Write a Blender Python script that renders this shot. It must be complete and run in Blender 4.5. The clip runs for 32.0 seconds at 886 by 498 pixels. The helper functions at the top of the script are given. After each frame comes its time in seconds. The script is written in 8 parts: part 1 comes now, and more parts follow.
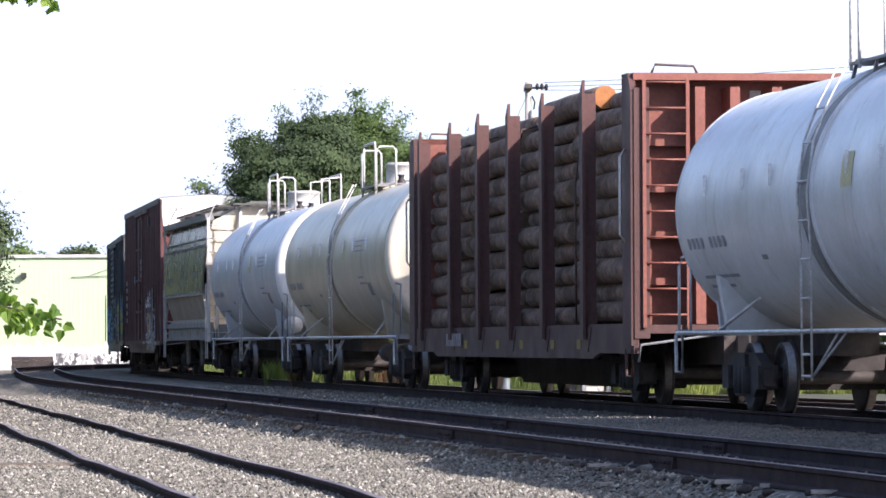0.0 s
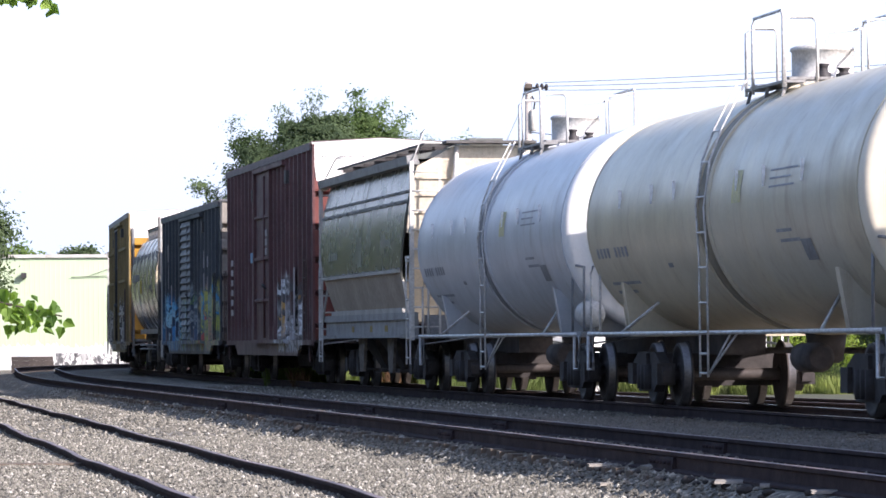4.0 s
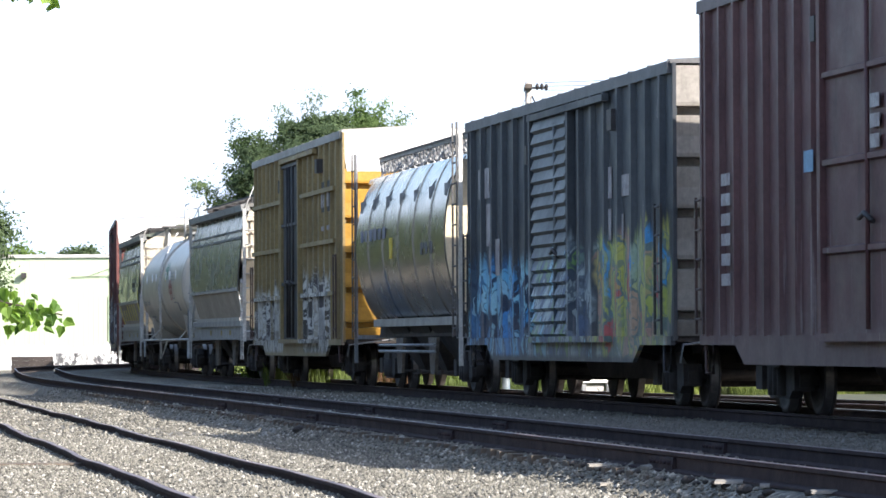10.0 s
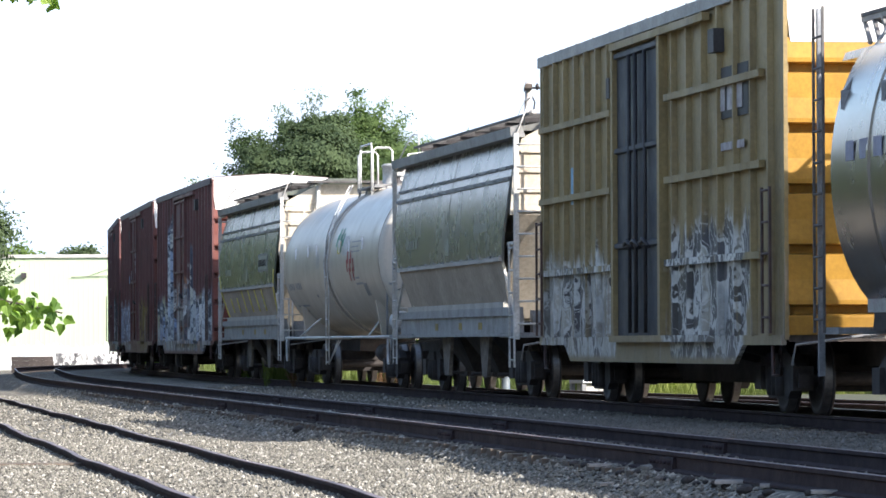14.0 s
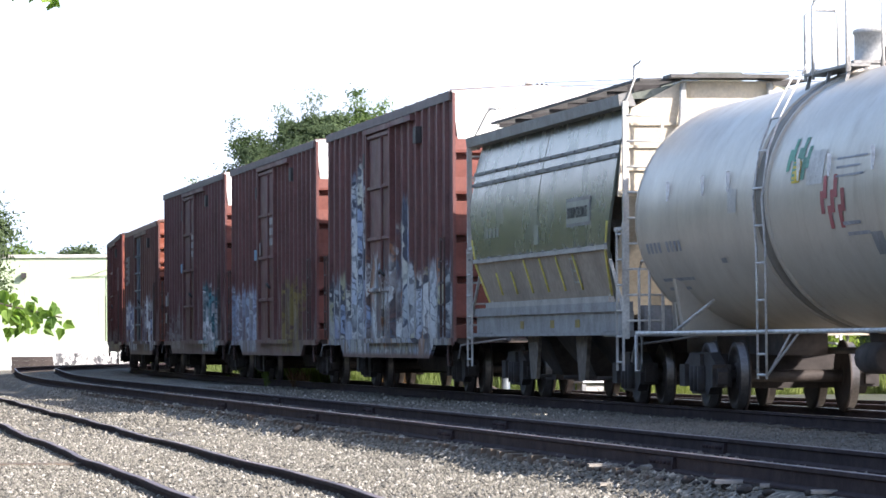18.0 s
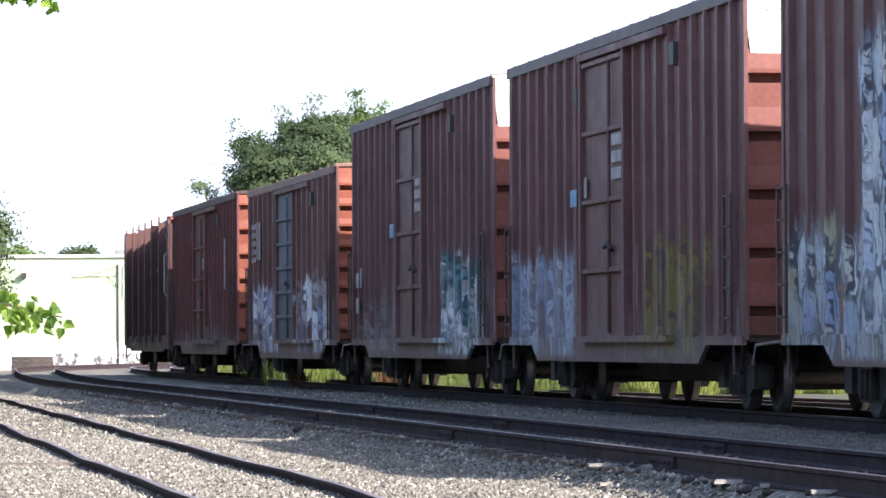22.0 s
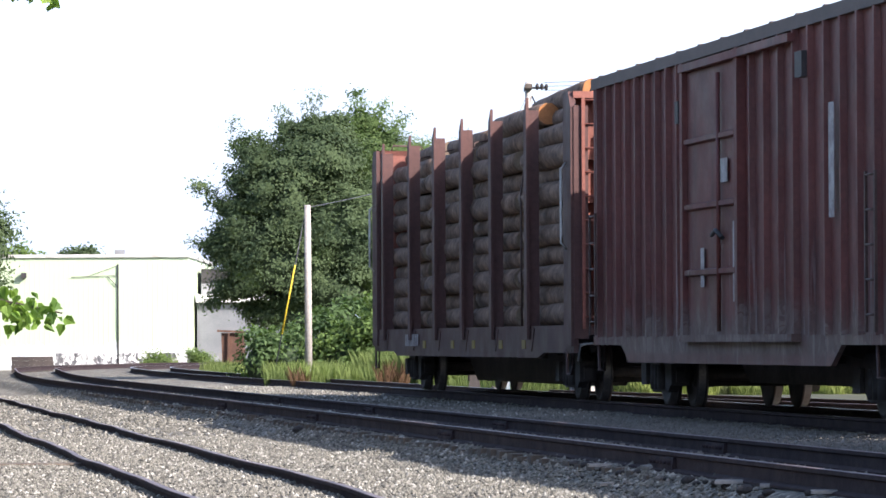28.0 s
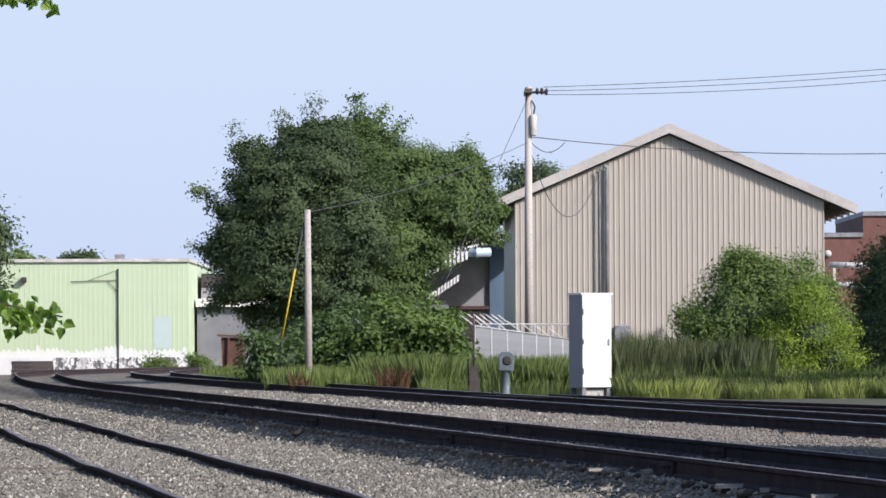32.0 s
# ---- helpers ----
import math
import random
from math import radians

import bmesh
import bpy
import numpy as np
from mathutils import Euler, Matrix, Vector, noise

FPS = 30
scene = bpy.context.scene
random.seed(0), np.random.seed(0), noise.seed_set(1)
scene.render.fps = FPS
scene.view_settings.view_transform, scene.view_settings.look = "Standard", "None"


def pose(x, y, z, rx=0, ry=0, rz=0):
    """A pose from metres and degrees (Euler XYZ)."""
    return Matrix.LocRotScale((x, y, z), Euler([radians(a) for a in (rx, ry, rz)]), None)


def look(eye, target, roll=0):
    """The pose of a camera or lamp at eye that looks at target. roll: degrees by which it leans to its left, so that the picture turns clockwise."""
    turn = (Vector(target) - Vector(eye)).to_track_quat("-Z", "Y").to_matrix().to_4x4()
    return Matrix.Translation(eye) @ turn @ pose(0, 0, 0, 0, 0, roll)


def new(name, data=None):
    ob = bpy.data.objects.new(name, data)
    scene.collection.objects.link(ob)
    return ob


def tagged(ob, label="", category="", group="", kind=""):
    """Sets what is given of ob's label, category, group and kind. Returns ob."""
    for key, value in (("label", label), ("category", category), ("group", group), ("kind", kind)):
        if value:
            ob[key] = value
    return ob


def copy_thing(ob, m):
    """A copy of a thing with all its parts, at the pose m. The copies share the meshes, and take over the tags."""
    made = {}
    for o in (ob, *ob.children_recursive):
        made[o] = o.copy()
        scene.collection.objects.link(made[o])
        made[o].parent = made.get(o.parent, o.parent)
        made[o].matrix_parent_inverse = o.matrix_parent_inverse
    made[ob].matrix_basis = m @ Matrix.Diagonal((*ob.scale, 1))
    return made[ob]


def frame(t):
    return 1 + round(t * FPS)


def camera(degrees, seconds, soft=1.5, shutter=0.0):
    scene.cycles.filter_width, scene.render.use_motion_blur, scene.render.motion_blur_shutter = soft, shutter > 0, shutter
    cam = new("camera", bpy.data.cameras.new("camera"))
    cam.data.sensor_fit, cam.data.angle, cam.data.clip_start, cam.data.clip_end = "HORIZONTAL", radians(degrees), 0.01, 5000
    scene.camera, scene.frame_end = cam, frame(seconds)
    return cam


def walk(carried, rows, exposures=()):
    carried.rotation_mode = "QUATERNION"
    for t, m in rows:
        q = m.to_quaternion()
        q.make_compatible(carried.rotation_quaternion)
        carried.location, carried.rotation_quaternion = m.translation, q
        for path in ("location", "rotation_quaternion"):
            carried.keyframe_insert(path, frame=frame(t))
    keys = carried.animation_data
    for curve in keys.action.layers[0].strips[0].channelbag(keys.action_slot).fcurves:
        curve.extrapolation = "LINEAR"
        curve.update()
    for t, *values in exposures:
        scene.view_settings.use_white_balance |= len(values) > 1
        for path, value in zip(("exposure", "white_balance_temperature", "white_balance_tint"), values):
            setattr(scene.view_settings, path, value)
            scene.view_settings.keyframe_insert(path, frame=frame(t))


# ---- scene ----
# World: x to the right, y ahead, z up; z = 0 is the railhead of the train's track.
EYE = 0.91
cam = camera(11.34, 32.0, soft=1.6)


def cam_pose(dp=0.0, yaw=0.0):
    return pose(0, 0, EYE, 91.197 + dp, 0.25, yaw)


walk(cam, [(0.0, cam_pose()), (28.0, cam_pose()), (28.6, cam_pose(0.001)), (29.0, cam_pose(0.013)), (29.5, cam_pose(0.024)),
           (30.0, cam_pose(0.056)), (30.5, cam_pose(0.040)), (31.0, cam_pose(0.041)), (31.5, cam_pose(0.065)), (32.0, cam_pose(0.058))],
     exposures=[(0.0, 1.08, 6330, 22), (3.5, 1.06, 6330, 22), (5.5, 1.08, 6340, 17), (7.5, 1.38, 6430, 13), (10.5, 1.40, 6430, 13), (13.0, 1.33, 6430, 13), (17.0, 1.37, 6470, 16), (20.0, 1.49, 6500, 18), (24.0, 1.62, 6440, 19), (26.0, 1.42, 6350, 15),
                (28.5, 1.22, 6350, 18), (30.0, 0.93, 6300, 19), (31.0, 0.50, 6230, 17), (32.0, 0.42, 6230, 18)])

# ---- sky and sun ----
SUN_EL, SUN_AZ = 33.0, 129.0        # degrees; azimuth clockwise from +y
world = bpy.data.worlds.new("sky")
scene.world = world
world.use_nodes = True
wn = world.node_tree.nodes
sky = wn.new("ShaderNodeTexSky")
sky.sky_type, sky.sun_disc = "NISHITA", False
sky.sun_elevation, sky.sun_rotation = radians(SUN_EL), radians(SUN_AZ)
sky.air_density, sky.dust_density, sky.ozone_density = 1.0, 1.3, 1.2
wn["Background"].inputs["Strength"].default_value = 0.15
world.node_tree.links.new(sky.outputs[0], wn["Background"].inputs["Color"])
sun_dir = Vector((math.sin(radians(SUN_AZ)) * math.cos(radians(SUN_EL)), math.cos(radians(SUN_AZ)) * math.cos(radians(SUN_EL)), math.sin(radians(SUN_EL))))
sun = new("sun", bpy.data.lights.new("sun", "SUN"))
sun.data.energy, sun.data.angle, sun.data.color = 4.5, radians(0.53), (1.0, 0.95, 0.87)
sun.matrix_world = look((0, 0, 60), Vector((0, 0, 60)) - sun_dir)


# ---- materials ----
def tree_of(name):
    m = bpy.data.materials.new(name)
    m.use_nodes = True
    nt = m.node_tree
    return m, nt, nt.nodes["Principled BSDF"]


def noise_node(nt, scale, detail=4.0, rough=0.6, vec=None, stretch=None):
    n = nt.nodes.new("ShaderNodeTexNoise")
    n.inputs["Scale"].default_value, n.inputs["Detail"].default_value, n.inputs["Roughness"].default_value = scale, detail, rough
    if vec is None:
        vec = nt.nodes.new("ShaderNodeTexCoord").outputs["Object"]
    if stretch:
        mp = nt.nodes.new("ShaderNodeMapping")
        mp.inputs["Scale"].default_value = stretch
        nt.links.new(vec, mp.inputs["Vector"])
        vec = mp.outputs[0]
    nt.links.new(vec, n.inputs["Vector"])
    return n.outputs["Fac"]


def ramp(nt, fac, stops):
    r = nt.nodes.new("ShaderNodeValToRGB")
    el = r.color_ramp.elements
    while len(el) < len(stops):
        el.new(0.5)
    for e, (p, c) in zip(el, stops):
        e.position = p
        e.color = (*c, 1) if len(c) == 3 else c
    nt.links.new(fac, r.inputs["Fac"])
    return r.outputs["Color"]


def mixc(nt, fac, a, b, kind="MIX"):
    m = nt.nodes.new("ShaderNodeMix")
    m.data_type, m.blend_type = "RGBA", kind
    for sock, v in ((m.inputs["Factor"], fac), (m.inputs["A"], a), (m.inputs["B"], b)):
        if isinstance(v, (int, float)):
            sock.default_value = v
        elif isinstance(v, tuple):
            sock.default_value = (*v, 1)
        else:
            nt.links.new(v, sock)
    return m.outputs["Result"]


def mathn(nt, op, a, b=0.0, clamp=False):
    m = nt.nodes.new("ShaderNodeMath")
    m.operation, m.use_clamp = op, clamp
    for sock, v in ((m.inputs[0], a), (m.inputs[1], b)):
        if isinstance(v, (int, float)):
            sock.default_value = v
        else:
            nt.links.new(v, sock)
    return m.outputs[0]


def bump_on(nt, b, fac, strength, dist=0.02):
    n = nt.nodes.new("ShaderNodeBump")
    n.inputs["Strength"].default_value, n.inputs["Distance"].default_value = strength, dist
    nt.links.new(fac, n.inputs["Height"])
    nt.links.new(n.outputs[0], b.inputs["Normal"])


def surface(name, col, dark=None, rough=0.7, metal=0.0, scale=1.5, fine=25.0, bump=0.15, stretch=None, amount=1.0, spec=0.4):
    """A worn surface: coarse stains from col to dark, fine grain over both, and relief."""
    m, nt, b = tree_of(name)
    dark = dark or tuple(c * 0.6 for c in col)
    a = ramp(nt, noise_node(nt, scale, 6, 0.65, stretch=stretch), [(0.35, dark), (0.35 + 0.3 * amount, col)])
    g = ramp(nt, noise_node(nt, fine, 3, 0.6), [(0.3, (0.75, 0.75, 0.75)), (0.7, (1.1, 1.1, 1.1))])
    nt.links.new(mixc(nt, 1.0, a, g, "MULTIPLY"), b.inputs["Base Color"])
    b.inputs["Roughness"].default_value, b.inputs["Metallic"].default_value = rough, metal
    b.inputs["Specular IOR Level"].default_value = spec
    if bump:
        bump_on(nt, b, noise_node(nt, fine, 4, 0.6), bump)
    return m


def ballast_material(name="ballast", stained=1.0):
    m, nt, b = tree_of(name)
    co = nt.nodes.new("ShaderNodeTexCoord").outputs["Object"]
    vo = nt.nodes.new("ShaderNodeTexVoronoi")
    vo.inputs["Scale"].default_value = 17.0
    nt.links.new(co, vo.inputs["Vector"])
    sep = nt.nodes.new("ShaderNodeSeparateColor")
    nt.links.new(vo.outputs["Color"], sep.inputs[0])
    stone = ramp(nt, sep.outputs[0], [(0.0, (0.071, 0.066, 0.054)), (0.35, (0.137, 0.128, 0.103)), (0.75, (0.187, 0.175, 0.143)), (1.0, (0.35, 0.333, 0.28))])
    # stained scales the whole tone; above 1 the ballast turns lighter
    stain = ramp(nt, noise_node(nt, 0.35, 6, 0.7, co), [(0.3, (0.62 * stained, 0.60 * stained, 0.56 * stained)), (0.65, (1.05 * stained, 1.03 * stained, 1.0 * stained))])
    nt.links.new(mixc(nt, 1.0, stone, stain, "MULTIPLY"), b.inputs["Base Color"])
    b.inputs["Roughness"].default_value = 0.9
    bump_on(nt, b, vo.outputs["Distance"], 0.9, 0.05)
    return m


BALLAST = ballast_material()
# slightly lighter ballast, its colour lifts the shade beside the train
LIFTED_BALLAST = ballast_material("ballast lightened against shade", 1.08)
SOIL = surface("soil", (0.072, 0.074, 0.038), (0.045, 0.046, 0.025), 0.95, scale=0.4, fine=6)
RAIL = surface("rusty rail steel", (0.064, 0.046, 0.046), (0.034, 0.025, 0.027), 0.85, scale=3, fine=30, spec=0.10)
RAIL_TOP = surface("worn railhead", (0.62, 0.60, 0.60), (0.36, 0.32, 0.30), 0.28, 0.9, scale=1.0, fine=20, bump=0.03)
RAIL_RUST = surface("rusty railhead", (0.24, 0.17, 0.15), (0.10, 0.07, 0.055), 0.5, 0.5, scale=1.0, fine=20, bump=0.05)
TIE = surface("weathered tie wood", (0.15, 0.12, 0.09), (0.07, 0.055, 0.043), 0.9, scale=3, fine=14, bump=0.4)


def haze_material():
    """The bright summer haze low in the sky: paler towards the horizon, thinning out above."""
    m, nt, b = tree_of("horizon haze")
    sep = nt.nodes.new("ShaderNodeSeparateXYZ")
    nt.links.new(nt.nodes.new("ShaderNodeTexCoord").outputs["Object"], sep.inputs[0])
    up = mathn(nt, "DIVIDE", sep.outputs[2], 420.0)
    cloud = noise_node(nt, 0.0022, 4, 0.55, stretch=(1, 1, 4))
    c = ramp(nt, mathn(nt, "ADD", up, mathn(nt, "MULTIPLY", cloud, 0.18)), [(0.05, (0.40, 0.465, 0.58)), (0.20, (0.45, 0.535, 0.655)), (0.55, (0.475, 0.57, 0.675)), (0.95, (0.43, 0.54, 0.69))])
    em = nt.nodes.new("ShaderNodeEmission")
    nt.links.new(c, em.inputs["Color"])
    tr = nt.nodes.new("ShaderNodeBsdfTransparent")
    mx = nt.nodes.new("ShaderNodeMixShader")
    nt.links.new(ramp(nt, up, [(0.70, (0, 0, 0)), (1.0, (1, 1, 1))]), mx.inputs[0])
    nt.links.new(em.outputs[0], mx.inputs[1])
    nt.links.new(tr.outputs[0], mx.inputs[2])
    nt.links.new(mx.outputs[0], nt.nodes["Material Output"].inputs["Surface"])
    return m


# ---- mesh helpers ----
def box(bm, x0, x1, y0, y1, z0, z1):
    v = [bm.verts.new((x, y, z)) for x in (x0, x1) for y in (y0, y1) for z in (z0, z1)]
    for q in ((0, 1, 3, 2), (4, 6, 7, 5), (0, 4, 5, 1), (2, 3, 7, 6), (0, 2, 6, 4), (1, 5, 7, 3)):
        bm.faces.new([v[i] for i in q])
    return v


def bar(bm, a, b, w, d=None, up=(0, 0, 1)):
    """A straight bar of w by d from a to b."""
    a, b = Vector(a), Vector(b)
    d = d or w
    t = (b - a).normalized()
    u = Vector(up)
    if abs(t.dot(u)) > 0.95:
        u = Vector((1, 0, 0))
    s = t.cross(u).normalized()
    u = s.cross(t).normalized()
    r = [[bm.verts.new(p + s * (w / 2 * i) + u * (d / 2 * j)) for i, j in ((-1, -1), (1, -1), (1, 1), (-1, 1))] for p in (a, b)]
    for k in range(4):
        bm.faces.new((r[0][k], r[0][(k + 1) % 4], r[1][(k + 1) % 4], r[1][k]))
    bm.faces.new(r[0][::-1])
    bm.faces.new(r[1])


def tube(bm, pts, r, n=6):
    """A round bar along the points."""
    pts = [Vector(p) for p in pts]
    rings = []
    for i, p in enumerate(pts):
        t = (pts[min(i + 1, len(pts) - 1)] - pts[max(i - 1, 0)]).normalized()
        u = Vector((0, 0, 1)) if abs(t.z) < 0.9 else Vector((1, 0, 0))
        s = t.cross(u).normalized()
        u = s.cross(t)
        rr = r[i] if isinstance(r, (list, tuple)) else r
        rings.append([bm.verts.new(p + (s * math.cos(a) + u * math.sin(a)) * rr) for a in (2 * math.pi * k / n for k in range(n))])
    for a, b in zip(rings, rings[1:]):
        for k in range(n):
            f = bm.faces.new((a[k], a[(k + 1) % n], b[(k + 1) % n], b[k]))
            f.smooth = True
    bm.faces.new(rings[0][::-1])
    bm.faces.new(rings[-1])


def lathe(bm, profile, axis="x", at=(0, 0, 0), n=32, smooth=True):
    """A turned form: profile rows (along the axis, radius)."""
    rings = []
    for l, r in profile:
        ring = []
        for k in range(n):
            a = 2 * math.pi * k / n
            c, s = r * math.cos(a), r * math.sin(a)
            p = {"x": (l, c, s), "y": (c, l, s), "z": (c, s, l)}[axis]
            ring.append(bm.verts.new(Vector(p) + Vector(at)))
        rings.append(ring)
    for a, b in zip(rings, rings[1:]):
        for k in range(n):
            f = bm.faces.new((a[k], a[(k + 1) % n], b[(k + 1) % n], b[k]))
            f.smooth = smooth
    bm.faces.new(rings[0][::-1])
    bm.faces.new(rings[-1])


def prism(bm, outline, along, lo, hi):
    """A flat outline swept from lo to hi. along: 'x' takes outline as (y, z), 'y' as (x, z), 'z' as (x, y)."""
    def place(p, l):
        return {"x": (l, p[0], p[1]), "y": (p[0], l, p[1]), "z": (p[0], p[1], l)}[along]
    a = [bm.verts.new(place(p, lo)) for p in outline]
    b = [bm.verts.new(place(p, hi)) for p in outline]
    n = len(outline)
    for k in range(n):
        bm.faces.new((a[k], a[(k + 1) % n], b[(k + 1) % n], b[k]))
    bm.faces.new(a[::-1])
    bm.faces.new(b)


def crease(bm):
    """Sharp edges where faces meet at more than about 30 degrees, so that long smooth sheets shade true."""
    bmesh.ops.recalc_face_normals(bm, faces=bm.faces)
    for e in bm.edges:
        e.smooth = e.calc_face_angle(3.0) < 0.55


def mesh_of(name, bm, material):
    bmesh.ops.recalc_face_normals(bm, faces=bm.faces)
    me = bpy.data.meshes.new(name)
    bm.to_mesh(me)
    bm.free()
    me.materials.append(material)
    return me


def part(name, bm, material, parent=None, label="", bevel=0.0):
    """Links a bmesh (or shares a mesh) as one mesh object under a thing or a part."""
    me = bm if isinstance(bm, bpy.types.Mesh) else mesh_of(name, bm, material)
    ob = new(name, me)
    if parent:
        ob.parent = parent
    if bevel:
        b = ob.modifiers.new("bevel", "BEVEL")
        b.width, b.segments, b.limit_method = bevel, 2, "ANGLE"
    if label:
        ob["label"] = label
    return ob


def thing(name, label, category, group="", kind="", at=None):
    ob = new(name)
    ob.empty_display_size = 0.2
    if at is not None:
        ob.matrix_basis = at
    return tagged(ob, label, category, group, kind)


# ---- hazy sky low over the horizon, all round ----
bm = bmesh.new()
ring = [[bm.verts.new((2600 * math.cos(2 * math.pi * k / 72), 2600 * math.sin(2 * math.pi * k / 72), z)) for k in range(72)] for z in (-40, 420)]
for k in range(72):
    bm.faces.new((ring[0][k], ring[0][(k + 1) % 72], ring[1][(k + 1) % 72], ring[1][k]))
tagged(part("backdrop", bm, haze_material()), "pale blue hazy summer sky", "sky", kind="structure")

# ---- the line of the tracks ----
SLOPE = 0.15494                       # sideways metres per metre ahead
COSF = 1 / math.sqrt(1 + SLOPE * SLOPE)
Q0 = 13.80                            # the train track's centre crosses y = 0 here


def build_line():
    """Centre line of the train's track, going away from y = 0: distance, x, y, turn of its backward way from +y (clockwise)."""
    rows, step = [], 0.5
    x, y, a = Q0, 0.0, -math.atan(SLOPE)
    x, y = x - 80 * math.sin(a), y - 80 * math.cos(a)
    d = -80.0
    while d < 640:
        rows.append((d, x, y, a))
        k = 0.0
        if d * COSF > 122.6:
            k = 1 / 860
        if d * COSF > 165:
            k = 1 / 140
        if a > radians(62):
            k = 0.0
        a += k * step
        x, y, d = x + step * math.sin(a), y + step * math.cos(a), d + step
    return np.array(rows)


LINE = build_line()


def on_line(d, off=0.0):
    """Place and backward turn at d metres; off: metres to the far side (right of the backward way)."""
    x, y, a = (float(np.interp(d, LINE[:, 0], LINE[:, k])) for k in (1, 2, 3))
    return x + off * math.cos(a), y - off * math.sin(a), a


# ---- ground ----
def line_x(y):
    m = LINE[LINE[:, 2] < 215]
    return np.interp(y, m[:, 2], m[:, 1])


def ground_height(x, y):
    """Lower by the near siding, raised under the two main tracks."""
    q = x + slant(y)
    lo, hi = -0.385, -0.175
    k = min(1.0, max(0.0, (q - 7.1) / 0.45))
    k = k * k * (3 - 2 * k)
    z = lo + (hi - lo) * k
    m = min(1.0, max(0.0, (q - 15.6) / 2.0))
    return z - 0.10 * m


GQ = np.array([-1600, -400, -120, -50] + [i * 0.6 - 27 for i in range(57)] + [6.9, 7.05, 7.15, 7.25, 7.35, 7.45, 7.56, 7.7, 8.0] + [8.6 + i * 0.6 for i in range(60)] + [60, 120, 400, 1600], float)
GY = np.array([-120, -30, 0, 15] + [25 + i * 0.8 for i in range(170)] + [165 + 6 * i for i in range(30)] + [400, 700, 1400, 4000], float)


def slant(y):
    return SLOPE * np.minimum(y, 150.0)


GZ = np.array([[ground_height(q - slant(y), y) + 0.025 * noise.noise((q * 0.5, y * 0.35, 0)) + 0.012 * noise.noise((q * 1.6, y * 1.6, 4)) for q in GQ] for y in GY])


def on_ground(x, y):
    """Height of the ground sheet itself at arrays of places."""
    q = x + slant(y)
    i, j = np.clip(np.searchsorted(GQ, q) - 1, 0, len(GQ) - 2), np.clip(np.searchsorted(GY, y) - 1, 0, len(GY) - 2)
    u, v = (q - GQ[i]) / (GQ[i + 1] - GQ[i]), (y - GY[j]) / (GY[j + 1] - GY[j])
    return (GZ[j, i] * (1 - u) + GZ[j, i + 1] * u) * (1 - v) + (GZ[j + 1, i] * (1 - u) + GZ[j + 1, i + 1] * u) * v


def build_ground():
    bm = bmesh.new()
    grid = []
    for j, y in enumerate(GY):
        grid.append([bm.verts.new((q - slant(y), y, GZ[j, i])) for i, q in enumerate(GQ)])
    for j in range(len(GY) - 1):
        for i in range(len(GQ) - 1):
            f = bm.faces.new((grid[j][i], grid[j][i + 1], grid[j + 1][i + 1], grid[j + 1][i]))
            f.smooth = True
    me = mesh_of("ground", bm, BALLAST)
    me.materials.append(SOIL)
    me.materials.append(LIFTED_BALLAST)
    for f in me.polygons:
        c = f.center
        q = c.x + SLOPE * c.y
        if q > 16.3 and (c.y < 122 or c.x > line_x(c.y) + 2.2) or c.y > 260:
            f.material_index = 1
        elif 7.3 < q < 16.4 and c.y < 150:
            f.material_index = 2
    ob = new("ground", me)
    return tagged(ob, "grey-brown crushed stone ballast of a rail yard", "ground", kind="structure")


build_ground()


RAIL_SHAPE = [(-0.07, -0.172), (0.07, -0.172), (0.07, -0.155), (0.012, -0.135), (0.012, -0.045), (0.036, -0.032), (0.036, -0.004),
              (0.03, 0.0), (-0.03, 0.0), (-0.036, -0.004), (-0.036, -0.032), (-0.012, -0.045), (-0.012, -0.135), (-0.07, -0.155)]


def rail_mesh(name, stations, top_material):
    """stations: rows of (x, y, z, turn). The top of the head has its own material."""
    bm = bmesh.new()
    rings = []
    for x, y, z, a in stations:
        rings.append([bm.verts.new((x + u * math.cos(a), y - u * math.sin(a), z + w)) for u, w in RAIL_SHAPE])
    n = len(RAIL_SHAPE)
    for r, s in zip(rings, rings[1:]):
        for k in range(n):
            f = bm.faces.new((r[k], r[(k + 1) % n], s[(k + 1) % n], s[k]))
            f.material_index = 1 if k in (7,) else 0
    bm.faces.new(rings[0][::-1])
    bm.faces.new(rings[-1])
    me = mesh_of(name, bm, RAIL)
    me.materials.append(top_material)
    return me


